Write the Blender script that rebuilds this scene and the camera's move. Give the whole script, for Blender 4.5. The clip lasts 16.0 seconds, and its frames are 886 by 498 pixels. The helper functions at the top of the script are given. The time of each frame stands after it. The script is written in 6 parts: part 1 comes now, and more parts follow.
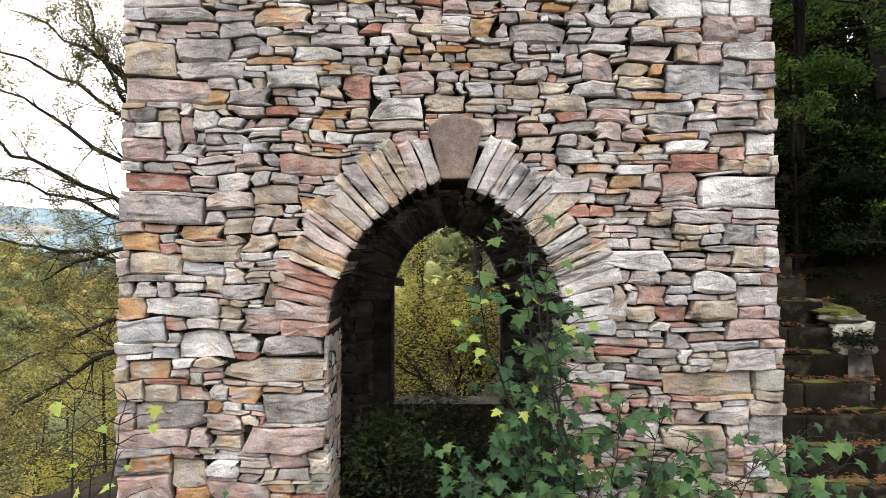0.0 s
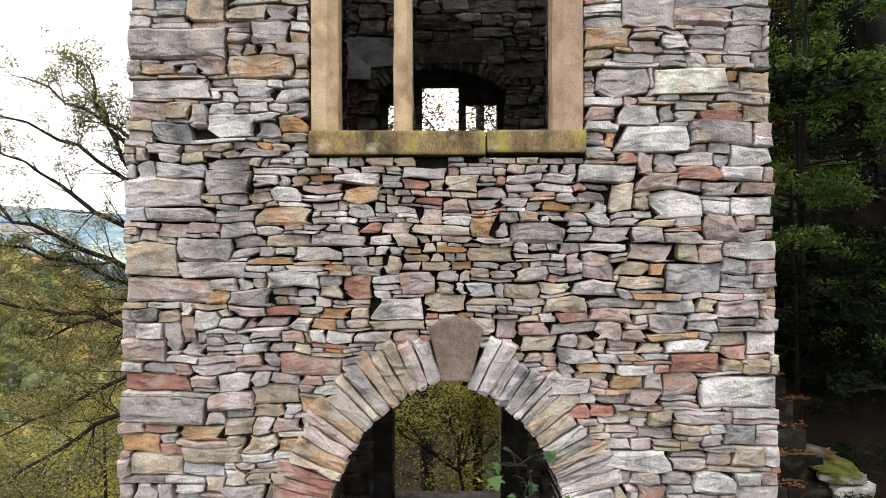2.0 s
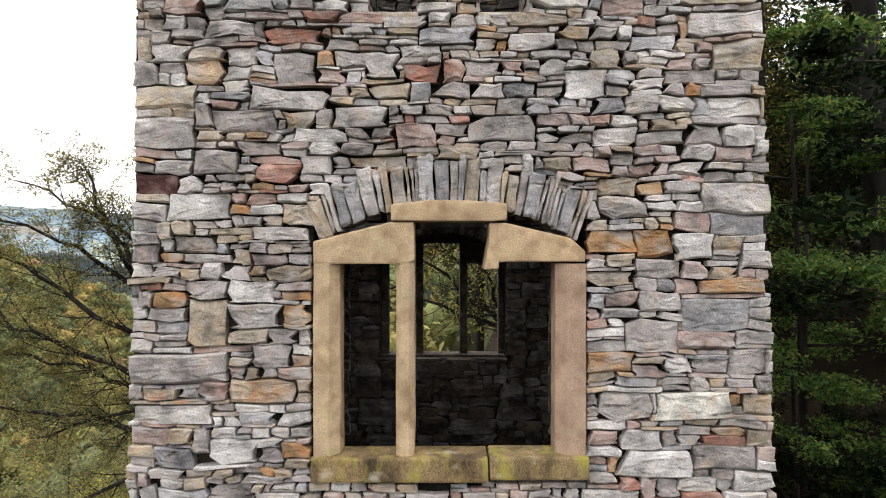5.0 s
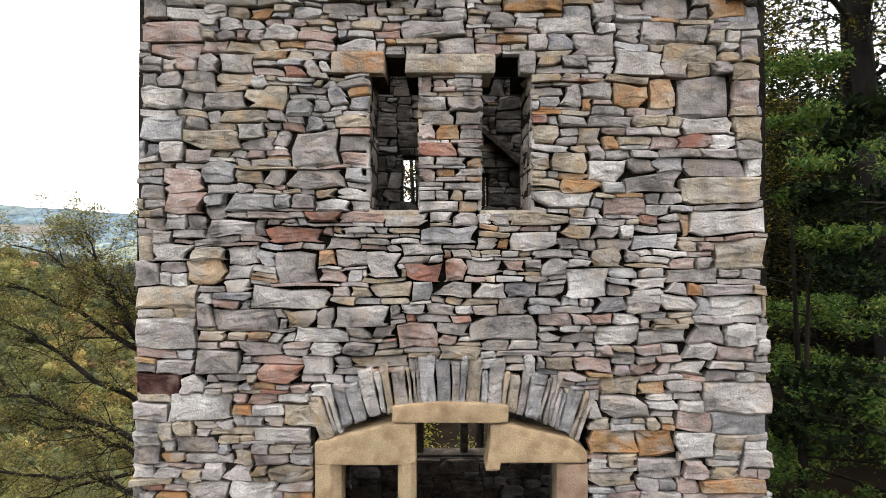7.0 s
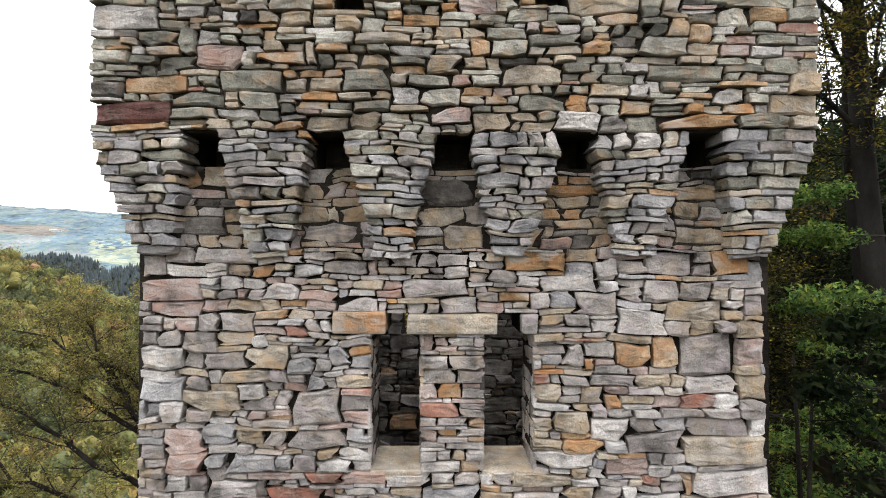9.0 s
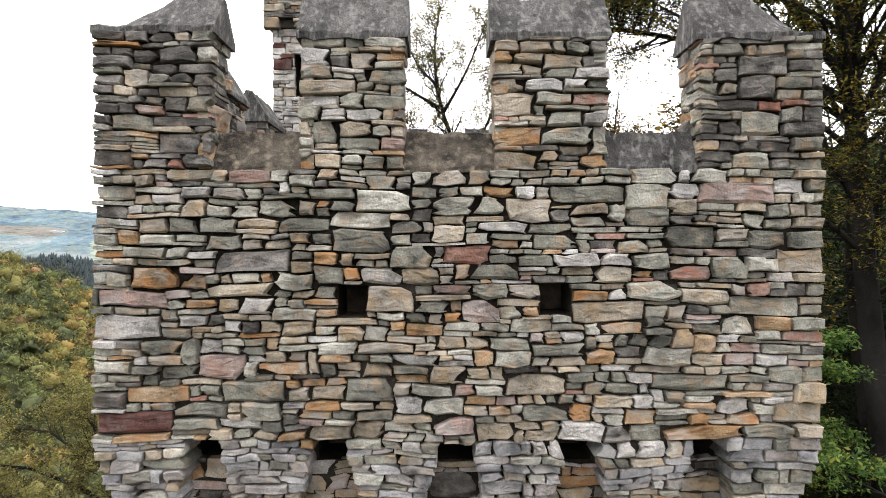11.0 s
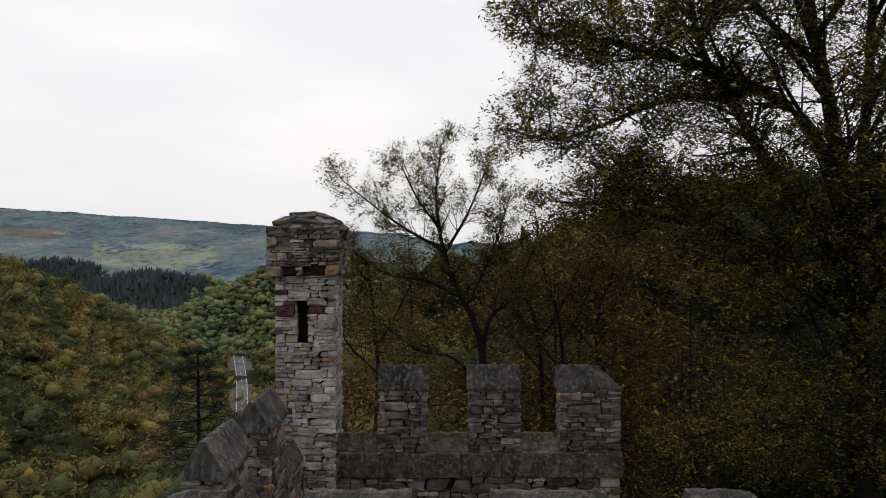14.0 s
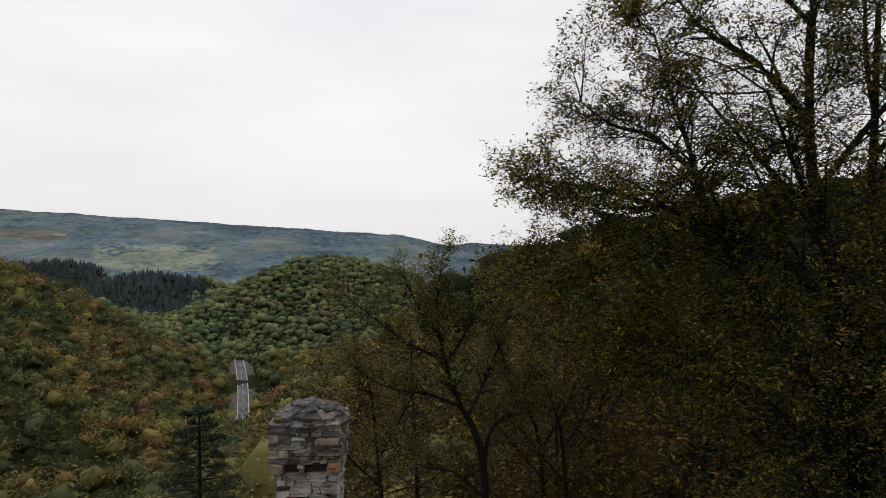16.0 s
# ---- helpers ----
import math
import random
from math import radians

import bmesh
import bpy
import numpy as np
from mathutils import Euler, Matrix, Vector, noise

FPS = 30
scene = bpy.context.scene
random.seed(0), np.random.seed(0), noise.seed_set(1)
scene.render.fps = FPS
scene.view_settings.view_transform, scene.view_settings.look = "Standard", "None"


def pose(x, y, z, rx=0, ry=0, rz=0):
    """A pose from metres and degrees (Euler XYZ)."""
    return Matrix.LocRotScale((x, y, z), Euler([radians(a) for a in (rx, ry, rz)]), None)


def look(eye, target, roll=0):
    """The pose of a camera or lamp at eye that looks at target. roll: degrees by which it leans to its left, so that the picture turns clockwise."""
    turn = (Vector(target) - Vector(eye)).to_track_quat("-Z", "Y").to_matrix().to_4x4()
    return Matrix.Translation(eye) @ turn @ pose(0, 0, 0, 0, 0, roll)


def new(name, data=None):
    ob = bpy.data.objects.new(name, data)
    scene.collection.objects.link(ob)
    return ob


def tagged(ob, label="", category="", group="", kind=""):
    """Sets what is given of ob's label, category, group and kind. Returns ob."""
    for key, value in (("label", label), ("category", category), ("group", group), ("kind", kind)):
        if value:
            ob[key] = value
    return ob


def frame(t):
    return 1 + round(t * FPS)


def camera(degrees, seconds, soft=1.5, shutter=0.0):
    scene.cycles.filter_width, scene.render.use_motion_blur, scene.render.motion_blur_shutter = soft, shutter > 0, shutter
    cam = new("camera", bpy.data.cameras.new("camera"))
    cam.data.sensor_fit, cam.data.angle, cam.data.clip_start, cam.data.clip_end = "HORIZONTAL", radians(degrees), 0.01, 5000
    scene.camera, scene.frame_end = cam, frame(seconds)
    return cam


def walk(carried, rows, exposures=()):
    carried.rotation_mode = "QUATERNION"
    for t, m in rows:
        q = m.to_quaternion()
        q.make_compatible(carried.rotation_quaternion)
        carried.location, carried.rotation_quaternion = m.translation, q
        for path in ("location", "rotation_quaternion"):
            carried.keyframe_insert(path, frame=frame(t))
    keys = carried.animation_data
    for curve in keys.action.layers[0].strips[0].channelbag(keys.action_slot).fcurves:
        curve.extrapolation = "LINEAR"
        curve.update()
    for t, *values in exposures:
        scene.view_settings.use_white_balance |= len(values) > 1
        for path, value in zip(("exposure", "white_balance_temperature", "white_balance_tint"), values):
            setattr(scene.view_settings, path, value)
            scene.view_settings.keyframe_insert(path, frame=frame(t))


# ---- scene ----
cam = camera(72.0, 16.0, soft=1.0)
# seconds, x, y, z, yaw, pitch, roll
ROWS = [
    (0.0, 0.000, 0.000, 1.850, -0.24, 0.01, 0.03),
    (0.5, 0.002, 0.000, 2.230, -0.21, 0.01, 0.02),
    (1.0, 0.003, -0.001, 2.589, -0.19, 0.02, 0.02),
    (1.5, 0.003, -0.003, 2.920, -0.18, 0.01, 0.02),
    (2.0, 0.003, -0.003, 3.254, -0.16, 0.00, 0.02),
    (2.5, 0.002, -0.002, 3.620, -0.16, 0.00, 0.01),
    (3.0, -0.001, 0.000, 4.058, -0.15, 0.01, 0.01),
    (3.5, -0.006, 0.004, 4.504, -0.15, 0.00, 0.00),
    (4.0, -0.009, 0.007, 4.887, -0.16, -0.01, 0.00),
    (4.2, -0.011, 0.008, 5.023, -0.17, -0.02, 0.00),
    (6.3, -0.026, 0.013, 6.430, -0.23, -0.10, 0.00),
    (6.5, -0.028, 0.014, 6.578, -0.24, -0.11, 0.00),
    (7.0, -0.033, 0.016, 6.967, -0.25, -0.11, -0.01),
    (7.5, -0.034, 0.019, 7.408, -0.24, -0.11, -0.02),
    (8.0, -0.035, 0.026, 7.859, -0.24, -0.12, -0.02),
    (8.5, -0.036, 0.034, 8.326, -0.21, -0.12, -0.02),
    (8.7, -0.038, 0.038, 8.518, -0.20, -0.12, -0.02),
    (10.8, -0.058, 0.062, 10.681, -0.16, -0.09, -0.01),
    (11.0, -0.060, 0.063, 10.899, -0.15, -0.09, -0.01),
    (11.5, -0.060, 0.062, 11.452, -0.11, -0.08, -0.01),
    (12.0, -0.062, 0.062, 12.009, -0.08, -0.06, -0.01),
    (12.5, -0.062, 0.060, 12.563, -0.08, -0.05, -0.01),
    (13.0, -0.063, 0.058, 13.127, -0.07, -0.02, 0.00),
    (13.5, -0.067, 0.055, 13.725, -0.04, -0.02, 0.01),
    (14.0, -0.067, 0.046, 14.362, -0.02, -0.01, 0.01),
    (14.5, -0.069, 0.038, 15.033, 0.02, 0.01, 0.01),
    (15.0, -0.070, 0.035, 15.717, 0.04, 0.01, 0.00),
    (15.5, -0.074, 0.033, 16.417, 0.07, 0.02, 0.01),
    (16.0, -0.072, 0.034, 17.131, 0.07, 0.03, 0.02),
]
walk(cam, [(t, pose(x, y, z, 90 + pitch, roll, yaw)) for t, x, y, z, yaw, pitch, roll in ROWS],
     exposures=[(0.0, 1.68), (1.5, 1.52), (3.5, 1.39), (6.5, 1.2), (8.5, 1.27), (10.9, 1.27), (11.0, 1.23), (11.5, 0.56), (12.0, -0.08), (12.5, -0.46), (13.0, -0.64), (13.5, -0.72), (14.0, -0.75), (16.0, -0.8)])

# ---- world and sun: an overcast autumn day ----
SUN_UP, SUN_TURN = radians(55), radians(-25)
world = bpy.data.worlds.new("overcast_sky")
scene.world = world
world.use_nodes = True
wn, wl = world.node_tree.nodes, world.node_tree.links
sky = wn.new("ShaderNodeTexSky")
sky.sky_type, sky.sun_disc = "NISHITA", False
sky.sun_elevation, sky.sun_rotation = SUN_UP, SUN_TURN
cloud_at = wn.new("ShaderNodeTexCoord")
cloud_map = wn.new("ShaderNodeMapping")
cloud_map.inputs["Scale"].default_value = (1.0, 1.0, 4.0)
cloud = wn.new("ShaderNodeTexNoise")
cloud.inputs["Scale"].default_value, cloud.inputs["Detail"].default_value = 1.6, 4.0
cloud_tone = wn.new("ShaderNodeValToRGB")
cloud_tone.color_ramp.elements[0].position, cloud_tone.color_ramp.elements[0].color = 0.32, (0.84, 0.86, 0.91, 1)
cloud_tone.color_ramp.elements[1].position, cloud_tone.color_ramp.elements[1].color = 0.7, (1.0, 1.0, 1.0, 1)
cloud_up = wn.new("ShaderNodeMix")
cloud_up.data_type, cloud_up.blend_type = "RGBA", "MULTIPLY"
cloud_up.inputs["Factor"].default_value = 1.0
cloud_up.inputs["B"].default_value = (17.4, 16.9, 16.7, 1)
# the cloud is brightest overhead and towards the veiled sun, beyond the tower
aim = wn.new("ShaderNodeVectorMath")
aim.operation = "DOT_PRODUCT"
aim.inputs[1].default_value = (-0.15, 0.45, 0.88)
glow = wn.new("ShaderNodeMapRange")
glow.interpolation_type = "SMOOTHSTEP"
glow.inputs["From Min"].default_value, glow.inputs["From Max"].default_value = -0.7, 0.9
glow.inputs["To Min"].default_value, glow.inputs["To Max"].default_value = 0.38, 1.06
veil = wn.new("ShaderNodeMix")
veil.data_type, veil.blend_type = "RGBA", "MULTIPLY"
veil.inputs["Factor"].default_value = 1.0
wl.new(cloud_at.outputs["Generated"], aim.inputs[0])
wl.new(aim.outputs["Value"], glow.inputs["Value"])
wl.new(glow.outputs["Result"], veil.inputs["B"])
cover = wn.new("ShaderNodeMix")
cover.data_type = "RGBA"
cover.inputs["Factor"].default_value = 0.92
wl.new(cloud_at.outputs["Generated"], cloud_map.inputs["Vector"])
wl.new(cloud_map.outputs["Vector"], cloud.inputs["Vector"])
wl.new(cloud.outputs["Fac"], cloud_tone.inputs["Fac"])
wl.new(cloud_tone.outputs["Color"], cloud_up.inputs["A"])
wl.new(sky.outputs["Color"], cover.inputs["A"])
wl.new(cloud_up.outputs["Result"], veil.inputs["A"])
wl.new(veil.outputs["Result"], cover.inputs["B"])
wl.new(cover.outputs["Result"], wn["Background"].inputs["Color"])
wn["Background"].inputs["Strength"].default_value = 0.1
sun = new("sun", bpy.data.lights.new("sun", "SUN"))
sun.data.energy, sun.data.angle, sun.data.color = 0.7, radians(35), (1.0, 0.93, 0.84)
sun.matrix_world = look((-6, 17, 24), (0, 4, 4))


# ---- materials ----
def material(name, tones, rough=0.85, grain=14.0, stain=5.0, bump=0.9, spread=1.0, mottled=0.5, metal=0.0, streak=1.0, fine=90.0, through_light=0.0, blotch=None, blotch_at=0.58, gloss=0.3, speck=None, facet=0.0, tint2=None, tint2_at=0.6, patch=1.0, vivid=1.0):
    """tones: colours of which each piece takes its own; grain, stain: scales of the noise per metre."""
    mat = bpy.data.materials.new(name)
    mat.use_nodes = True
    n, l = mat.node_tree.nodes, mat.node_tree.links
    bsdf = n["Principled BSDF"]
    at = n.new("ShaderNodeTexCoord")
    stretch = n.new("ShaderNodeMapping")
    stretch.inputs["Scale"].default_value = (1, 1, streak)
    l.new(at.outputs["Object"], stretch.inputs["Vector"])
    info, geo = n.new("ShaderNodeObjectInfo"), n.new("ShaderNodeNewGeometry")
    add = n.new("ShaderNodeMath")
    add.operation = "ADD"
    l.new(info.outputs["Random"], add.inputs[0])
    l.new(geo.outputs["Random Per Island"], add.inputs[1])
    frac = n.new("ShaderNodeMath")
    frac.operation = "FRACT"
    l.new(add.outputs[0], frac.inputs[0])
    big, small, tiny = (n.new("ShaderNodeTexNoise") for _ in range(3))
    for node, scale, detail in ((big, stain, 3.0), (small, grain, 6.0), (tiny, fine, 5.0)):
        node.inputs["Scale"].default_value, node.inputs["Detail"].default_value = scale, detail
        node.inputs["Roughness"].default_value = 0.62
        l.new(stretch.outputs["Vector"], node.inputs["Vector"])
    pick = n.new("ShaderNodeMath")
    pick.operation = "MULTIPLY_ADD"
    pick.inputs[1].default_value = 0.55
    l.new(small.outputs["Fac"], pick.inputs[0])
    shift = n.new("ShaderNodeMath")
    shift.operation = "MULTIPLY_ADD"
    shift.inputs[1].default_value, shift.inputs[2].default_value = spread, -0.275 + 0.5 * (1 - spread)
    l.new(frac.outputs[0], shift.inputs[0])
    l.new(shift.outputs[0], pick.inputs[2])
    ramp = n.new("ShaderNodeValToRGB")
    while len(ramp.color_ramp.elements) < len(tones):
        ramp.color_ramp.elements.new(0.5)
    for i, c in enumerate(tones):
        e = ramp.color_ramp.elements[i]
        e.position, e.color = (i / max(1, len(tones) - 1)), (*c, 1)
    l.new(pick.outputs[0], ramp.inputs["Fac"])
    soil = n.new("ShaderNodeMapRange")
    soil.inputs["From Min"].default_value, soil.inputs["From Max"].default_value = 0.3, 0.7
    soil.inputs["To Min"].default_value, soil.inputs["To Max"].default_value = 1 - mottled, 1 + mottled * 0.6
    l.new(big.outputs["Fac"], soil.inputs["Value"])
    soil2 = n.new("ShaderNodeMapRange")
    soil2.inputs["From Min"].default_value, soil2.inputs["From Max"].default_value = 0.3, 0.7
    soil2.inputs["To Min"].default_value, soil2.inputs["To Max"].default_value = 1 - (mottled if speck is None else speck) * 0.8, 1 + (mottled if speck is None else speck) * 0.4
    l.new(tiny.outputs["Fac"], soil2.inputs["Value"])
    both = n.new("ShaderNodeMath")
    both.operation = "MULTIPLY"
    l.new(soil.outputs[0], both.inputs[0])
    l.new(soil2.outputs[0], both.inputs[1])
    hsv = n.new("ShaderNodeHueSaturation")
    l.new(ramp.outputs["Color"], hsv.inputs["Color"])
    l.new(both.outputs[0], hsv.inputs["Value"])
    hsv.inputs["Saturation"].default_value = vivid
    colour = hsv.outputs["Color"]
    if blotch is not None:
        spot = n.new("ShaderNodeTexNoise")
        spot.inputs["Scale"].default_value, spot.inputs["Detail"].default_value = 8.0 * patch, 5.0
        off = n.new("ShaderNodeVectorMath")
        off.operation = "ADD"
        l.new(stretch.outputs["Vector"], off.inputs[0])
        l.new(frac.outputs[0], off.inputs[1])
        l.new(off.outputs[0], spot.inputs["Vector"])
        amount = n.new("ShaderNodeMapRange")
        amount.inputs["From Min"].default_value, amount.inputs["From Max"].default_value = blotch_at - 0.08, blotch_at + 0.16
        amount.inputs["To Max"].default_value = 0.85
        l.new(spot.outputs["Fac"], amount.inputs["Value"])
        tint = n.new("ShaderNodeMix")
        tint.data_type = "RGBA"
        tint.inputs["B"].default_value = (*blotch, 1)
        l.new(amount.outputs[0], tint.inputs["Factor"])
        l.new(colour, tint.inputs["A"])
        colour = tint.outputs["Result"]
    if tint2 is not None:
        veil = n.new("ShaderNodeTexNoise")
        veil.inputs["Scale"].default_value, veil.inputs["Detail"].default_value = 5.0 * patch, 5.0
        off2 = n.new("ShaderNodeVectorMath")
        off2.operation = "MULTIPLY_ADD"
        off2.inputs[1].default_value = (1, 1, 1.6)
        l.new(at.outputs["Object"], off2.inputs[0])
        l.new(frac.outputs[0], off2.inputs[2])
        l.new(off2.outputs[0], veil.inputs["Vector"])
        amount2 = n.new("ShaderNodeMapRange")
        amount2.inputs["From Min"].default_value, amount2.inputs["From Max"].default_value = tint2_at - 0.07, tint2_at + 0.12
        amount2.inputs["To Max"].default_value = 0.8
        l.new(veil.outputs["Fac"], amount2.inputs["Value"])
        stained = n.new("ShaderNodeMix")
        stained.data_type = "RGBA"
        stained.inputs["B"].default_value = (*tint2, 1)
        l.new(amount2.outputs[0], stained.inputs["Factor"])
        l.new(colour, stained.inputs["A"])
        colour = stained.outputs["Result"]
    l.new(colour, bsdf.inputs["Base Color"])
    bsdf.inputs["Roughness"].default_value, bsdf.inputs["Metallic"].default_value = rough, metal
    bsdf.inputs["Specular IOR Level"].default_value = gloss
    if bump:
        relief = n.new("ShaderNodeMath")
        relief.operation = "MULTIPLY_ADD"
        relief.inputs[1].default_value = 0.35
        l.new(tiny.outputs["Fac"], relief.inputs[0])
        l.new(small.outputs["Fac"], relief.inputs[2])
        b = n.new("ShaderNodeBump")
        b.inputs["Strength"].default_value, b.inputs["Distance"].default_value = bump, 0.03
        l.new(relief.outputs[0], b.inputs["Height"])
        if facet:
            hewn = n.new("ShaderNodeTexNoise")
            hewn.noise_type = "RIDGED_MULTIFRACTAL"
            hewn.inputs["Scale"].default_value, hewn.inputs["Detail"].default_value = 7.0, 4.0
            hewn.inputs["Distortion"].default_value = 0.6
            slab = n.new("ShaderNodeMapping")
            slab.inputs["Scale"].default_value = (0.75, 0.75, 1.9)
            slab.inputs["Rotation"].default_value = (0, 0.2, 0)
            l.new(at.outputs["Object"], slab.inputs["Vector"])
            l.new(slab.outputs["Vector"], hewn.inputs["Vector"])
            b2 = n.new("ShaderNodeBump")
            b2.inputs["Strength"].default_value, b2.inputs["Distance"].default_value = facet, 0.028
            l.new(hewn.outputs["Fac"], b2.inputs["Height"])
            l.new(b2.outputs["Normal"], b.inputs["Normal"])
        l.new(b.outputs["Normal"], bsdf.inputs["Normal"])
    if through_light:
        thin = n.new("ShaderNodeBsdfTranslucent")
        l.new(colour, thin.inputs["Color"])
        mixed = n.new("ShaderNodeMixShader")
        mixed.inputs["Fac"].default_value = through_light
        l.new(bsdf.outputs[0], mixed.inputs[1])
        l.new(thin.outputs[0], mixed.inputs[2])
        l.new(mixed.outputs[0], n["Material Output"].inputs["Surface"])
    return mat


def stone(name, tones, blotch, blotch_at, tint2=None, tint2_at=0.6, **more):
    settings = dict(gloss=0.16, vivid=1.18, spread=1.05, speck=0.46, facet=1.0, bump=0.9, mottled=0.64, fine=80.0, stain=4.0)
    settings.update(more)
    return material(name, tones, blotch=blotch, blotch_at=blotch_at, tint2=tint2, tint2_at=tint2_at, **settings)


STONE = {
    "grey": stone("grey_stone", [(0.27, 0.252, 0.238), (0.38, 0.355, 0.336), (0.47, 0.445, 0.425), (0.55, 0.525, 0.50)], (0.46, 0.375, 0.29), 0.60, (0.40, 0.345, 0.35), 0.60),
    "blue": stone("cool_grey_stone", [(0.26, 0.257, 0.262), (0.37, 0.364, 0.366), (0.47, 0.46, 0.46)], (0.38, 0.345, 0.31), 0.60, (0.52, 0.51, 0.49), 0.60),
    "tan": stone("tan_stone", [(0.33, 0.285, 0.228), (0.43, 0.38, 0.31), (0.51, 0.46, 0.385)], (0.45, 0.315, 0.185), 0.57, (0.40, 0.37, 0.34), 0.58),
    "rust": stone("rust_stone", [(0.38, 0.26, 0.16), (0.46, 0.35, 0.245), (0.44, 0.38, 0.31)], (0.42, 0.205, 0.085), 0.52, (0.42, 0.39, 0.35), 0.58),
    "pink": stone("pink_stone", [(0.34, 0.27, 0.245), (0.43, 0.36, 0.33), (0.49, 0.43, 0.405)], (0.40, 0.25, 0.195), 0.55, (0.47, 0.44, 0.42), 0.60),
    "red": stone("red_stone", [(0.33, 0.20, 0.165), (0.40, 0.27, 0.225), (0.42, 0.34, 0.30)], (0.33, 0.14, 0.095), 0.52, (0.44, 0.40, 0.37), 0.60),
    "pale": stone("pale_stone", [(0.48, 0.455, 0.43), (0.57, 0.55, 0.525), (0.63, 0.61, 0.59)], (0.50, 0.43, 0.35), 0.62),
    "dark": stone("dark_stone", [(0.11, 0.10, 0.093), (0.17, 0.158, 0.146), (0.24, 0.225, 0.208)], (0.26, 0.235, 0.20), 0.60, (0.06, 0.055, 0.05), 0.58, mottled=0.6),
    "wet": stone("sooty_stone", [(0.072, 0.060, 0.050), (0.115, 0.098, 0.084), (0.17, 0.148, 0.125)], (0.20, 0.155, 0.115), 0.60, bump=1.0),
    "wine": stone("dark_red_stone", [(0.11, 0.06, 0.055), (0.17, 0.10, 0.09)], (0.2, 0.15, 0.13), 0.58),
    "olive": stone("greenish_grey_stone", [(0.18, 0.178, 0.155), (0.30, 0.295, 0.255), (0.43, 0.42, 0.368), (0.55, 0.535, 0.48)], (0.40, 0.27, 0.165), 0.60, (0.17, 0.16, 0.135), 0.62),
    "sooted": stone("black_stained_stone", [(0.17, 0.16, 0.148), (0.26, 0.245, 0.228), (0.36, 0.34, 0.315)], (0.30, 0.22, 0.16), 0.63, (0.040, 0.037, 0.034), 0.50, mottled=0.6),
}
KINDS = list(STONE)
MORTAR = material("weathered_mortar", [(0.018, 0.016, 0.013), (0.060, 0.052, 0.043)], grain=30, bump=0.9, gloss=0.04)
SANDSTONE = material("yellow_sandstone", [(0.385, 0.258, 0.135), (0.49, 0.352, 0.208), (0.55, 0.43, 0.275)], grain=5, stain=2.6, fine=120, spread=0.5, bump=0.6, mottled=0.27, blotch=(0.23, 0.15, 0.08), blotch_at=0.55, tint2=(0.37, 0.34, 0.17), tint2_at=0.68, speck=0.4)
PINK_SANDSTONE = material("pink_sandstone", [(0.37, 0.245, 0.165), (0.48, 0.345, 0.25)], grain=5, stain=2.6, fine=120, spread=0.5, bump=0.6, mottled=0.27, blotch=(0.22, 0.14, 0.09), blotch_at=0.55, tint2=(0.36, 0.29, 0.19), tint2_at=0.62, speck=0.4)
MOSSY_SANDSTONE = material("mossy_sandstone", [(0.05, 0.032, 0.016), (0.17, 0.11, 0.05), (0.33, 0.24, 0.12), (0.42, 0.34, 0.22)], grain=9, stain=5, fine=110, spread=0.2, bump=0.7, mottled=0.75, streak=0.5, blotch=(0.32, 0.29, 0.05), blotch_at=0.58, tint2=(0.50, 0.47, 0.38), tint2_at=0.68)
BROWN_STONE = material("brown_keystone", [(0.16, 0.115, 0.092), (0.215, 0.165, 0.135)], grain=10, spread=0.4, bump=0.35)
COPING = material("weathered_coping", [(0.035, 0.033, 0.032), (0.11, 0.105, 0.10), (0.26, 0.25, 0.235)], grain=30, stain=5, fine=150, spread=0.3, bump=1.0, mottled=0.8, speck=0.9, streak=0.3, blotch=(0.32, 0.31, 0.285), blotch_at=0.60, tint2=(0.03, 0.028, 0.027), tint2_at=0.60, patch=3.2)
COPING_BLACK = material("blackened_coping", [(0.022, 0.021, 0.020), (0.07, 0.066, 0.062), (0.17, 0.16, 0.15)], grain=26, stain=5, fine=150, spread=0.3, bump=1.0, mottled=0.8, speck=0.9, streak=0.3, blotch=(0.24, 0.23, 0.205), blotch_at=0.60, tint2=(0.018, 0.017, 0.016), tint2_at=0.55, patch=2.4)
COPING_TAN = material("lichen_coping", [(0.05, 0.044, 0.038), (0.13, 0.11, 0.086), (0.25, 0.215, 0.165)], grain=30, stain=5, fine=150, spread=0.3, bump=1.0, mottled=0.8, speck=0.8, blotch=(0.32, 0.27, 0.20), blotch_at=0.58, tint2=(0.025, 0.022, 0.019), tint2_at=0.62, patch=2.2)
PLASTER = material("grey_plaster", [(0.22, 0.215, 0.21), (0.34, 0.335, 0.325)], grain=6, spread=0.3, bump=0.3)
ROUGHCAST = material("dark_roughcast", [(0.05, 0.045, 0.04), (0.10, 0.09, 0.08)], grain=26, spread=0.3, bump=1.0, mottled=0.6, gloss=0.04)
# near-black tones hold the shade of the trees over the steps
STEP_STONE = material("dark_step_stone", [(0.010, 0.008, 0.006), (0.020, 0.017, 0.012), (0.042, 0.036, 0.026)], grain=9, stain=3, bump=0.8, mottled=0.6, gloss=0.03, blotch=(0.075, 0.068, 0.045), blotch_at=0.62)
MOSS = material("moss", [(0.06, 0.07, 0.01), (0.14, 0.14, 0.02), (0.10, 0.09, 0.02)], grain=50, bump=1.0)
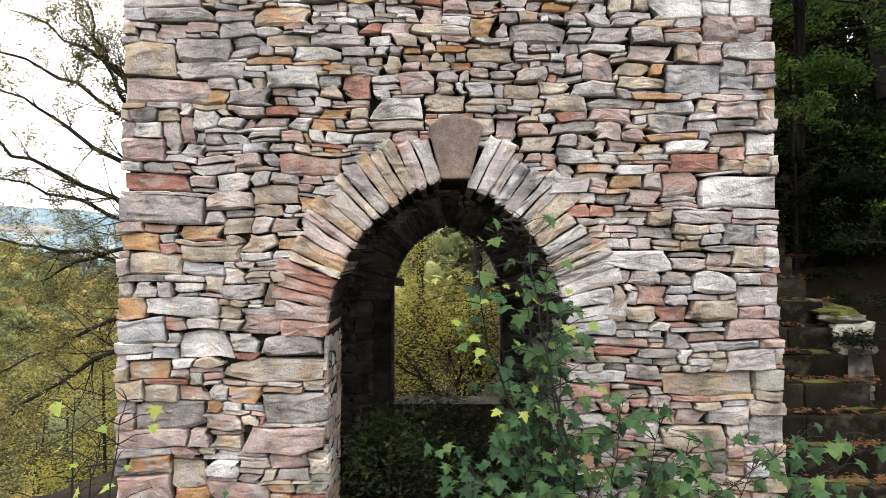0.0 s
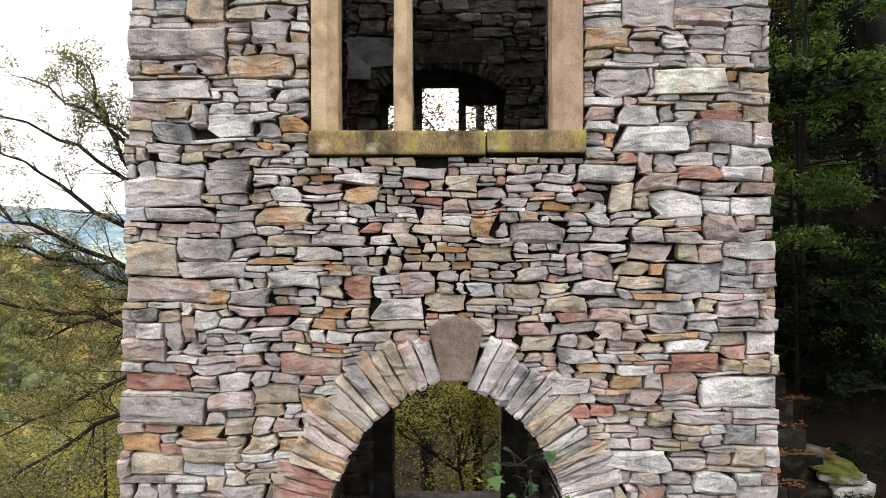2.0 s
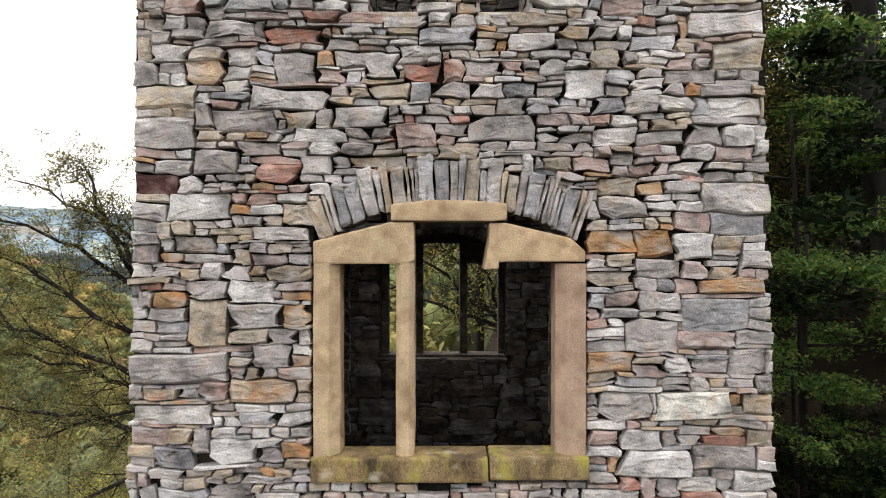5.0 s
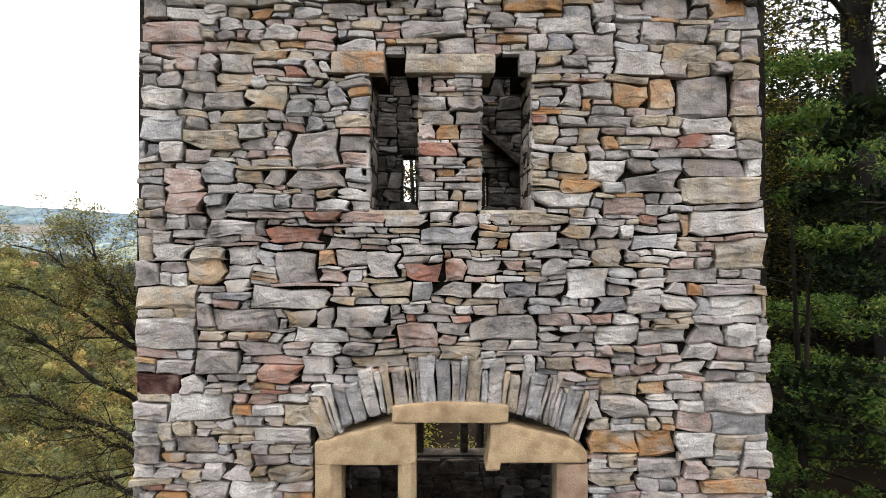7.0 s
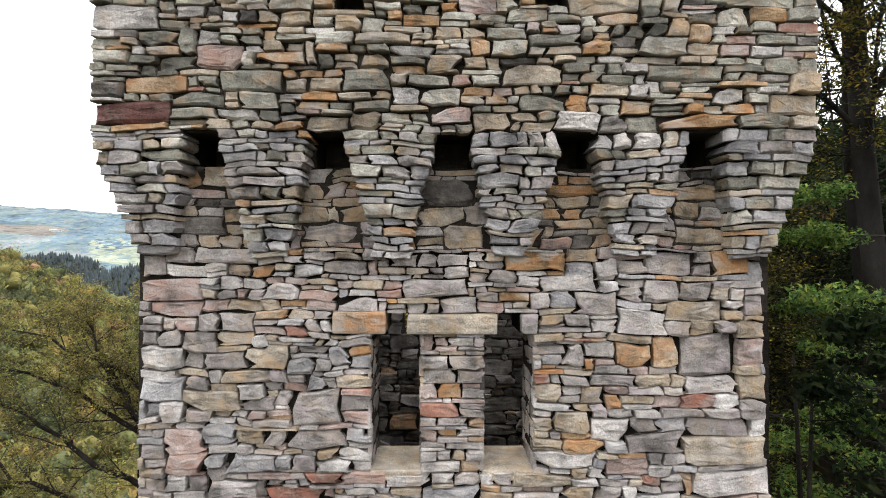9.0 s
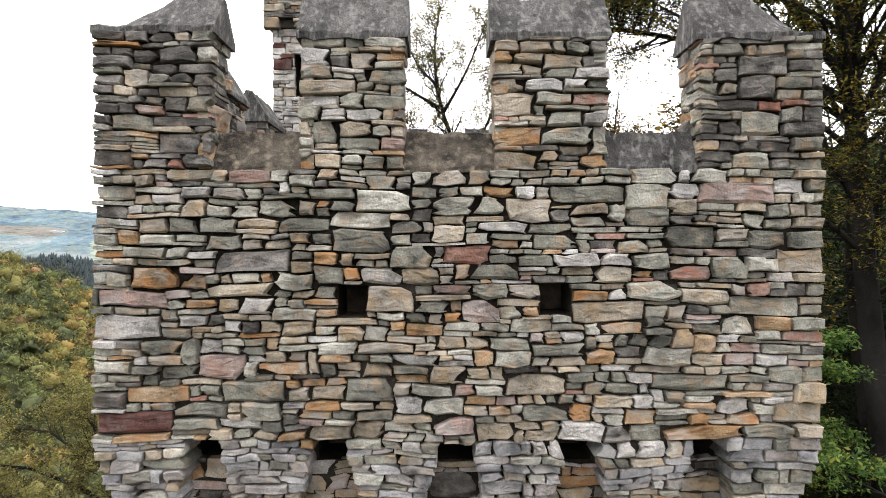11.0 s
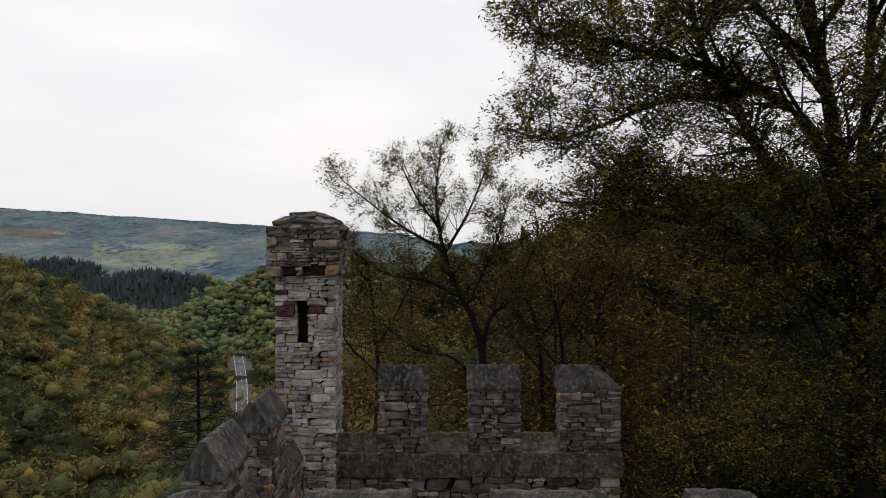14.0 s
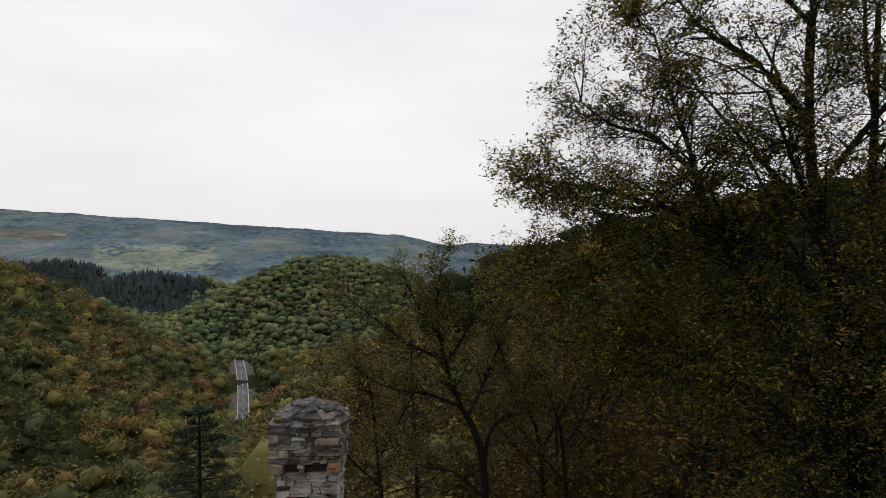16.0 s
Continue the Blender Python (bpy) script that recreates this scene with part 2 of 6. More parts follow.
# litter colour darkened to near black for the shade under the trees
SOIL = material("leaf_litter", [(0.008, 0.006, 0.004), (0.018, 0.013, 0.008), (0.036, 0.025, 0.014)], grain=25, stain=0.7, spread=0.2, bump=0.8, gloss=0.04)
WOODS = material("wooded_ground", [(0.018, 0.024, 0.009), (0.034, 0.038, 0.014), (0.05, 0.045, 0.018)], grain=0.12, stain=0.02, fine=0.5, spread=0.2, bump=0.0, mottled=0.4, gloss=0.04)
ASPHALT = material("asphalt", [(0.13, 0.13, 0.135), (0.17, 0.17, 0.175)], grain=0.5, stain=0.1, spread=0.2, bump=0.0)
WHITE_PAINT = material("road_paint", [(0.7, 0.7, 0.68), (0.8, 0.8, 0.78)], grain=1, bump=0.0, spread=0.2)
BARK = material("dark_bark", [(0.018, 0.015, 0.013), (0.034, 0.029, 0.025), (0.055, 0.048, 0.041)], grain=22, spread=0.4, bump=0.7, streak=0.3, gloss=0.04)
BEECH_BARK = material("grey_beech_bark", [(0.014, 0.013, 0.012), (0.026, 0.024, 0.022), (0.045, 0.042, 0.038)], grain=9, stain=1.2, spread=0.3, bump=0.35, streak=0.5, gloss=0.04)
LEAF = {
    "beech": material("beech_leaves", [(0.022, 0.037, 0.008), (0.046, 0.064, 0.012), (0.082, 0.088, 0.015), (0.15, 0.125, 0.019), (0.25, 0.16, 0.027), (0.42, 0.35, 0.05)], bump=0, mottled=0.15, through_light=0.36),
    # lit and shaded tones of one wood: young is brighter, deep holds the shade
    "young": material("young_beech_leaves", [(0.030, 0.070, 0.018), (0.070, 0.140, 0.032), (0.13, 0.225, 0.045), (0.26, 0.28, 0.05)], bump=0, mottled=0.15, through_light=0.35),
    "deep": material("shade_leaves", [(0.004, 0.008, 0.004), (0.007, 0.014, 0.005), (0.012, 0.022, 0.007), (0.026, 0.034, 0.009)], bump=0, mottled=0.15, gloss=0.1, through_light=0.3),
    "autumn": material("autumn_leaves", [(0.024, 0.028, 0.006), (0.042, 0.036, 0.008), (0.070, 0.046, 0.012), (0.085, 0.042, 0.014), (0.055, 0.055, 0.012), (0.16, 0.11, 0.02), (0.40, 0.28, 0.035)], bump=0, mottled=0.15, through_light=0.35),
    "yellow": material("yellow_green_leaves", [(0.16, 0.20, 0.035), (0.27, 0.28, 0.05), (0.38, 0.34, 0.07), (0.34, 0.23, 0.05)], bump=0, mottled=0.15, through_light=0.5),
    "thin": material("thinning_leaves", [(0.065, 0.078, 0.024), (0.12, 0.13, 0.036), (0.16, 0.105, 0.06), (0.22, 0.21, 0.05), (0.32, 0.30, 0.06)], bump=0, mottled=0.15, through_light=0.4),
    "maple": material("maple_leaves", [(0.018, 0.052, 0.020), (0.032, 0.082, 0.029), (0.055, 0.12, 0.038), (0.10, 0.165, 0.042)], rough=0.6, bump=0, mottled=0.15, through_light=0.35),
    "ivy": material("low_plant_leaves", [(0.015, 0.027, 0.007), (0.032, 0.05, 0.012), (0.07, 0.08, 0.02)], bump=0, mottled=0.2, through_light=0.3),
    "turning": material("turning_leaves", [(0.016, 0.022, 0.006), (0.028, 0.034, 0.008), (0.042, 0.044, 0.009), (0.050, 0.040, 0.010), (0.072, 0.070, 0.012), (0.13, 0.12, 0.018), (0.42, 0.34, 0.04)], bump=0, mottled=0.15, through_light=0.35),
    "needle": material("pine_needles", [(0.010, 0.018, 0.010), (0.02, 0.034, 0.016), (0.035, 0.05, 0.02)], bump=0, mottled=0.2, through_light=0.15),
    "lime": material("young_maple_leaves", [(0.20, 0.30, 0.05), (0.30, 0.38, 0.07), (0.36, 0.40, 0.08)], rough=0.5, bump=0, mottled=0.15, through_light=0.4),
}
CANOPY_SET = [material("canopy_" + word, tones, grain=0.9, stain=0.05, fine=5.0, bump=0, mottled=0.35, spread=0.8, through_light=0.15, rough=1.0, gloss=0.05) for word, tones in (
    ("deep_green", [(0.051, 0.063, 0.036), (0.095, 0.110, 0.054), (0.144, 0.158, 0.076)]),
    ("green", [(0.080, 0.097, 0.042), (0.154, 0.173, 0.067), (0.221, 0.232, 0.091)]),
    ("olive", [(0.128, 0.123, 0.047), (0.231, 0.211, 0.073), (0.318, 0.276, 0.099)]),
    ("ochre", [(0.169, 0.128, 0.049), (0.293, 0.213, 0.075), (0.410, 0.296, 0.106)]),
    ("russet", [(0.144, 0.091, 0.052), (0.247, 0.150, 0.083), (0.318, 0.197, 0.111)]))]
# hill woods: valley haze mixed into the colours, paler than the near canopy
HAZY_HILL_SET = [material("hill_" + word, tones, grain=0.4, stain=0.03, fine=2.0, bump=0, mottled=0.35, spread=0.8, rough=1.0, gloss=0.0) for word, tones in (
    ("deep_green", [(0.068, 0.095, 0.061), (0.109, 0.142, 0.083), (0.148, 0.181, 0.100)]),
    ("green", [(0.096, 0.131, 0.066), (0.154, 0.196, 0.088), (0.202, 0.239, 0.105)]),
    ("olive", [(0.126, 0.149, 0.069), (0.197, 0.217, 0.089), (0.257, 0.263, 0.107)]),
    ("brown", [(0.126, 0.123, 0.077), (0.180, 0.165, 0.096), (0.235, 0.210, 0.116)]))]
# distance haze is put into these blue-grey wood colours
HAZY_FAR_SET = [material("far_" + word, tones, grain=0.06, stain=0.008, fine=0.12, bump=0, mottled=0.34, speck=0.3, spread=0.5, rough=1.0, gloss=0.0) for word, tones in (
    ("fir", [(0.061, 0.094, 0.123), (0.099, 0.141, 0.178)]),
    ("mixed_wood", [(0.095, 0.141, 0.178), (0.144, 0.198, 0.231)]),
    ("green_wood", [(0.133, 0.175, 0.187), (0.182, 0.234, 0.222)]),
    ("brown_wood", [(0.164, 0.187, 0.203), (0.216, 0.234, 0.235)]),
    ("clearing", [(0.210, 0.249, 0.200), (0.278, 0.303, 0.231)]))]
# fir colour shifted to blue for the haze in front of it
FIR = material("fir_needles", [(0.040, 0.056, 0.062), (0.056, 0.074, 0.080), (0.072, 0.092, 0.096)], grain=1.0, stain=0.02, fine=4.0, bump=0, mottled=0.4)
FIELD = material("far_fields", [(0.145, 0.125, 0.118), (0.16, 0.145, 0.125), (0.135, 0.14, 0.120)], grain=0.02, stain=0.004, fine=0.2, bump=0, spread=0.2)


# ---- building helpers ----
def mesh_of(name, verts, faces, mats, slots=None, smooth=False):
    me = bpy.data.meshes.new(name)
    me.from_pydata(verts, [], faces)
    for m in mats:
        me.materials.append(m)
    if slots is not None:
        me.polygons.foreach_set("material_index", np.asarray(slots, dtype=np.int32))
    if smooth:
        me.polygons.foreach_set("use_smooth", np.ones(len(me.polygons), dtype=bool))
    me.update()
    return me


def part(name, me, parent=None, label="", kind=""):
    ob = new(name, me)
    if parent is not None:
        ob.parent = parent
    return tagged(ob, label, kind=kind)


def boxes_mesh(name, boxes, mats, bevel=0.0):
    """boxes: (x0, x1, y0, y1, z0, z1), joined; with bevel, the edges are chamfered."""
    bm = bmesh.new()
    for x0, x1, y0, y1, z0, z1 in boxes:
        vs = [bm.verts.new((x, y, z)) for z in (z0, z1) for y in (y0, y1) for x in (x0, x1)]
        for f in ((0, 2, 3, 1), (4, 5, 7, 6), (0, 1, 5, 4), (2, 6, 7, 3), (0, 4, 6, 2), (1, 3, 7, 5)):
            bm.faces.new([vs[i] for i in f])
    if bevel:
        bmesh.ops.bevel(bm, geom=bm.edges[:], offset=bevel, segments=2, affect="EDGES", profile=0.6)
    me = bpy.data.meshes.new(name)
    bm.to_mesh(me)
    bm.free()
    for m in mats:
        me.materials.append(m)
    return me


def prism_mesh(name, outline, y0, y1, mat, bevel=0.012, wobble=0.004, seed=0):
    """An upright outline (x, z) carried through from y0 to y1, with worn edges."""
    rng = random.Random(seed)
    bm = bmesh.new()
    front = [bm.verts.new((x + rng.uniform(-wobble, wobble), y0 + rng.uniform(-wobble, wobble), z + rng.uniform(-wobble, wobble))) for x, z in outline]
    back = [bm.verts.new((x, y1, z)) for x, z in outline]
    bm.faces.new(front)
    bm.faces.new(back[::-1])
    for i in range(len(front)):
        j = (i + 1) % len(front)
        bm.faces.new((front[j], front[i], back[i], back[j]))
    bmesh.ops.recalc_face_normals(bm, faces=bm.faces[:])
    if bevel:
        bmesh.ops.bevel(bm, geom=bm.edges[:], offset=bevel, segments=2, affect="EDGES", profile=0.6)
    me = bpy.data.meshes.new(name)
    bm.to_mesh(me)
    bm.free()
    me.materials.append(mat)
    return me


def lump_mesh(name, centre, size, mat, seed, rough=0.16, level=2):
    """An uneven cushion or boulder."""
    r = random.Random(seed)
    bm = bmesh.new()
    bmesh.ops.create_icosphere(bm, subdivisions=level, radius=1.0)
    for v in bm.verts:
        k = 1 + rough * (noise.noise(v.co * 1.7 + Vector((seed, 0, 0))) * 1.6 + r.uniform(-0.3, 0.3))
        v.co = Vector((centre[0] + v.co.x * size[0] * k, centre[1] + v.co.y * size[1] * k, centre[2] + v.co.z * size[2] * k))
    me = bpy.data.meshes.new(name)
    bm.to_mesh(me)
    bm.free()
    me.materials.append(mat)
    return me


# ---- rubble masonry ----
def lay(rng, u0, u1, z0, z1, holes=(), start=None, fixed=(), tones=None, scale=1.0, grade=None):
    """Packs stones of many sizes into a wall's face, from the bottom up. holes: (u0, u1, z0, z1) kept free; fixed: chosen stones
    (u0, u1, z0, z1, kind). start(u): where the face begins over an arch; grade(u, z): how large the stones run there.
    Returns (u0, u1, z0, z1, kind)."""
    res = 0.02
    n = int(round((u1 - u0) / res))
    top = np.full(n, float(z0))
    if start is not None:
        top = np.array([max(z0, start(u0 + (math.floor(i / 4) * 4 + 2) * res)) for i in range(n)])
    blocks = [[] for _ in range(n)]
    stones, joints = [], np.zeros(n + 1, dtype=bool)
    for a, b, c, d, *kind in [*holes, *fixed]:
        for i in range(max(0, int(round((a - u0) / res))), min(n, int(round((b - u0) / res)))):
            blocks[i].append((c, d))
        if kind:
            stones.append((a, b, c, d, kind[0]))
    for i in range(n):
        blocks[i].sort()
        for c, d in blocks[i]:
            if c - 0.015 <= top[i] < d:
                top[i] = d
    for _ in range(20000):
        i = int(np.argmin(top))
        base = top[i]
        if base > z1 - 0.02:
            break
        a = b = i
        while a > 0 and abs(top[a - 1] - base) < 0.012:
            a -= 1
        while b < n and abs(top[b] - base) < 0.012:
            b += 1
        base = float(top[a:b].max())
        left = top[a - 1] - base if a > 0 else 9
        right = top[b] - base if b < n else 9
        w = (b - a) * res
        r = rng.random()
        if r < 0.11:
            sw, sh = rng.uniform(0.26, 0.56), rng.uniform(0.12, 0.20)
        elif r < 0.38:
            sw, sh = rng.uniform(0.15, 0.33), rng.uniform(0.08, 0.14)
        elif r < 0.76:
            sw, sh = rng.uniform(0.08, 0.19), rng.uniform(0.052, 0.10)
        else:
            sw, sh = rng.uniform(0.10, 0.32), rng.uniform(0.024, 0.046)
        k = scale * (grade(u0 + (a + b) / 2 * res, base) if grade else 1.0)
        sw, sh = sw * k, sh * k
        low = min(left, right)
        if w < 0.07:
            sw = w
            sh = min(low, rng.uniform(0.03, 0.12))
        elif w - sw < 0.08:
            sw = w
        if w < 0.26 and 0.02 < low < 0.13 and rng.random() < 0.6:      # fill up to the course beside it
            sw, sh = (w, low) if low > 0.035 or w < 0.2 else (sw, low)
        sw = min(sw, w)
        for other in (left, right):
            if 0.02 < other < 1 and abs(other - sh) < 0.03:
                sh = other
        k = max(1, int(round(sw / res)))
        s = a if (left < right or rng.random() < 0.5) else b - k
        s = max(a, min(s, b - k))
        if w >= 0.14:
            for _ in range(6):
                if s > a and joints[max(0, s - 1):s + 2].any():
                    s = max(a, s - 2)
                    k = min(k + 2, b - s)
                elif s + k < b and joints[max(0, s + k - 1):s + k + 2].any():
                    k = min(k + 2, b - s)
                else:
                    break
            if b - s - k < 4 and b - s - k > 0:
                k = b - s
            if 0 < s - a < 4:
                k, s = k + s - a, a
            sw = k * res
        room = z1 - base
        for j in range(s, s + k):
            for c, d in blocks[j]:
                if c > base - 0.001:
                    room = min(room, c - base)
                    break
        if room < sh + 0.022:
            sh = room
        sh = max(sh, 0.012)
        if sw > 0.035 and sh > 0.018:
            stones.append((u0 + s * res, u0 + (s + k) * res, base, base + sh, tones(rng, base)))
        joints[s:s + k + 1] = False
        joints[s] = joints[s + k] = True
        for j in range(s, s + k):
            top[j] = base + sh
            for c, d in blocks[j]:
                if c - 0.015 <= top[j] < d:
                    top[j] = d
    return stones


STILL = []      # dressed openings (u0, u1, z0, z1) beside which the courses run true


def bend(u, z):
    """The courses rise and sink along the wall, and the joints lean this way and that."""
    p = Vector((u * 1.7, z * 1.7, 0.5))
    q = Vector((u * 3.1, z * 11.3, 3.3))
    t = Vector((u * 6.3, z * 6.9, 11.1))
    f = 1.0
    for a, b, c, d in STILL:
        f = min(f, max(0.0, max(a - u, u - b, c - z, z - d) / 0.16))
    f = max(f, 0.12)
    if z > 9.7:
        f *= 0.6
    e = f * max(0.25, min(1.0, (2.3 - abs(u)) / 0.5))
    return (u + e * (0.012 * noise.noise(p + Vector((9, 3, 1))) + 0.040 * noise.noise(q) + 0.014 * noise.noise(t + Vector((2, 8, 1)))),
            z + f * (0.030 * noise.noise(p) + 0.021 * noise.noise(t)))


def stone_shape(rng, a, b, c, d, proud, joint=0.006, deep=0.07, rough=1.0):
    """One rough stone in (u, z, out) coordinates: an uneven, angular outline and a hewn face of a few broken planes."""
    w, h = b - a, d - c
    j = min(joint * rng.uniform(0.3, 1.5), 0.15 * h)
    a, b, c, d = a + j * 0.7, b - j * 0.7, c + j * 0.6, d - j * 0.6
    w, h = b - a, d - c
    cu, cz = (a + b) / 2, (c + d) / 2
    m = min(0.007, 0.07 * h) * rough
    big = rng.randrange(4)
    thin = [(rng.random() ** 4 * 0.4 + (rng.random() * 0.9 if (q == big and rng.random() < 0.4) else 0)) for q in range(4)]
    slant = [rng.uniform(-1, 1) ** 3 * min(0.7 * h, 0.35 * w, 0.08) for _ in range(2)]
    if max(abs(a), abs(b)) > 2.15:                      # squared quoins at the corners
        thin, slant = [0.3 * x for x in thin], [0.25 * x for x in slant]
    q0, q1 = rng.uniform(0.10, 0.45), rng.uniform(0.55, 0.90)
    end = lambda k: min(thin[k] * 0.55 * h, 0.06)
    soft = min(0.05 * h, 0.04 * w, 0.004)
    up = [rng.uniform(-1, 1) * min(0.07 * h, 0.010) for _ in range(4)]
    outline = [(a + soft, c + end(0)), (a + w * q0, c + up[0]), (a + w * q1, c + up[1]), (b - soft, c + end(1)),
               (b + min(0, slant[0]), c + end(1) + soft), (b + min(0, slant[0]) * 0.5 - rng.random() * soft, cz), (b + min(0, -slant[0]), d - end(2) - soft),
               (b - soft + min(0, -slant[0]) * 0.9, d - end(2)), (a + w * (q1 + rng.uniform(-0.1, 0.08)), d + up[2]), (a + w * (q0 + rng.uniform(-0.08, 0.1)), d + up[3]), (a + soft + max(0, slant[1]) * 0.9, d - end(3)),
               (a + max(0, slant[1]), d - end(3) - soft), (a + max(0, slant[1]) * 0.5 + rng.random() * soft, cz), (a + max(0, -slant[1]), c + end(0) + soft)]
    outline = [(u + rng.uniform(-m, m), z + rng.uniform(-m, m) * 0.8) for u, z in outline]
    n = len(outline)
    chip = min(1.0, h / 0.10) * rough
    # the planes that the face breaks along, the lowest of which shows
    planes = [(rng.uniform(-0.05, 0.05), rng.uniform(-0.10, 0.16), 0.0)]
    for _ in range(3 if h > 0.09 else 2):
        way = rng.uniform(0, 2 * math.pi)
        steep = rng.uniform(0.08, 0.5)
        reach = rng.uniform(0.22, 0.48)
        planes.append((-steep * math.cos(way), -steep * math.sin(way), steep * reach * (abs(math.cos(way)) * w + abs(math.sin(way)) * h)))
    def face(u, z):
        o = min(p * (u - cu) + q * (z - cz) + r for p, q, r in planes)
        return proud + max(-0.034 * chip - 0.004, min(0.016, o)) + rng.uniform(-1, 1) * 0.0035 * chip
    # each side is broken off a little differently, now sharp, now in a wide slope
    side = [rng.choice((0.0015, 0.003, 0.005, 0.012, 0.022)) * min(1, h / 0.08) for _ in range(4)]
    of = [0, 0, 0, 0, 1, 1, 1, 2, 2, 2, 2, 3, 3, 3]
    rim, first = [], []
    for k, (u, z) in enumerate(outline):
        s = side[of[k]] * rng.uniform(0.6, 1.4)
        su, sz = min(0.4, s / max(w * 0.5, 0.02)), min(0.4, s / max(h * 0.5, 0.01))
        v = (cu + (u - cu) * (1 - su), cz + (z - cz) * (1 - sz))
        o = face(*v)
        first.append((*v, o))
        rim.append((u, z, o - s * rng.uniform(0.5, 1.2) - 0.002))
    verts = [(u, z, -deep) for u, z in outline] + rim + first
    kx, kz = rng.uniform(-0.25, 0.25) * w, rng.uniform(-0.22, 0.22) * h
    rings = (0.68, 0.34) if w > 0.2 and h > 0.075 else (0.5,) if h > 0.05 else ()
    for g in rings:
        for u, z in outline:
            k = g * rng.uniform(0.82, 1.15)
            u, z = cu + kx * (1 - g) + (u - cu) * k, cz + kz * (1 - g) + (z - cz) * k
            verts.append((u, z, face(u, z)))
    verts.append((cu + kx, cz + kz, face(cu + kx, cz + kz)))
    verts = [(*bend(u, z), o) for u, z, o in verts]
    faces = []
    last = 2 + len(rings)
    for k in range(n):
        e = (k + 1) % n
        for ring in range(last):
            faces.append((ring * n + k, ring * n + e, ring * n + n + e, ring * n + n + k))
        faces.append((last * n + k, last * n + e, (last + 1) * n))
    return verts, faces


def masonry(name, rng, stones, place, owner, chosen=None, proud=(-0.008, 0.04), joint=0.0058, label="", deep=0.07):
    """Stones as pieces of their own where chosen(stone) holds (300 at most), the others joined."""
    verts, faces, slots, count = [], [], [], 0
    for s in stones:
        v, f = stone_shape(rng, *s[:4], rng.uniform(*proud), joint, deep)
        v = [place(*p) for p in v]
        kind = s[4]
        if chosen is not None and count < 300 and chosen(s):
            part(name, mesh_of(name, v, f, [STONE[kind]]), owner)
            count += 1
        else:
            o = len(verts)
            verts += v
            faces += [tuple(i + o for i in q) for q in f]
            slots += [KINDS.index(kind)] * len(f)
    if verts:
        part(name + "_bed", mesh_of(name, verts, faces, list(STONE.values()), slots), owner, label, "stuff")


def voussoir_mesh(rng, quad, place, kind_mat, proud=0.02, deep=0.5, joint=0.005):
    """A wedge stone between four corners (u, z), from the face back through the wall."""
    cu, cz = sum(p[0] for p in quad) / 4, sum(p[1] for p in quad) / 4
    pts = []
    for i in range(4):
        p, q = quad[i], quad[(i + 1) % 4]
        for t in (0.1, 0.5, 0.9):
            u, z = p[0] + (q[0] - p[0]) * t, p[1] + (q[1] - p[1]) * t
            r = math.hypot(u - cu, z - cz) + 1e-6
            u, z = u - (u - cu) / r * joint, z - (z - cz) / r * joint
            pts.append((u + rng.uniform(-0.008, 0.008), z + rng.uniform(-0.008, 0.008)))
    verts = [place(u, z, -deep) for u, z in pts] + [place(u, z, proud - 0.012) for u, z in pts]
    verts += [place(cu + (u - cu) * rng.uniform(0.82, 0.94), cz + (z - cz) * rng.uniform(0.82, 0.94), proud + rng.uniform(-0.012, 0.008)) for u, z in pts]
    verts += [place(cu, cz, proud + 0.006)]
    n = len(pts)
    faces = []
    for k in range(n):
        q = (k + 1) % n
        faces += [(k, q, n + q, n + k), (n + k, n + q, 2 * n + q, 2 * n + k), (2 * n + k, 2 * n + q, 3 * n)]
    return mesh_of("voussoir", verts, faces, [kind_mat])


def core_boxes(u0, u1, z0, z1, holes, arch=None):
    """The wall's body as boxes (u0, u1, z0, z1) round its openings; arch(z): the (u0, u1) of an arched opening at height z, or None."""
    levels = {z0, z1}
    for a, b, c, d in holes:
        levels |= {min(max(c, z0), z1), min(max(d, z0), z1)}
    if arch is not None:
        z = z0
        while z < z1:
            if arch(z) or arch(z - 0.05):
                levels.add(round(z, 4))
            z += 0.04
    levels = sorted(levels)
    out = []
    for c, d in zip(levels, levels[1:]):
        if d - c < 1e-5:
            continue
        mid = (c + d) / 2
        gaps = [(a, b) for a, b, e, g in holes if e < mid < g]
        if arch is not None and arch(mid):
            gaps.append(arch(mid))
        u = u0
        for a, b in sorted(gaps):
            if a > u:
                out.append((u, a, c, d))
            u = max(u, b)
        if u < u1:
            out.append((u, u1, c, d))
    return out


def tones_for(weights_low, weights_high=None, z_low=2.5, z_high=5.0):
    def pick(rng, z):
        t = 0 if weights_high is None else min(1, max(0, (z - z_low) / (z_high - z_low)))
        table = weights_low if (weights_high is None or rng.random() > t) else weights_high
        return rng.choices(list(table), list(table.values()))[0]
    return pick


LOW = {"grey": 38, "blue": 5, "tan": 20, "rust": 5, "pink": 17, "red": 7, "pale": 11}
HIGH = {"grey": 48, "blue": 9, "tan": 18, "rust": 7, "pink": 10, "red": 2, "pale": 13}
TOP = {"olive": 50, "tan": 24, "pale": 12, "rust": 10, "pink": 2, "red": 2, "sooted": 8}
WEATHERED = {"sooted": 44, "dark": 24, "olive": 16, "tan": 7, "rust": 4, "red": 3, "pink": 3}
# inner faces use very dark stone kinds
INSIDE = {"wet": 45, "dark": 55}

# ---- the land: one sheet from the tower's foot to the horizon ----
def ease(t):
    t = min(1.0, max(0.0, t))
    return t * t * (3 - 2 * t)


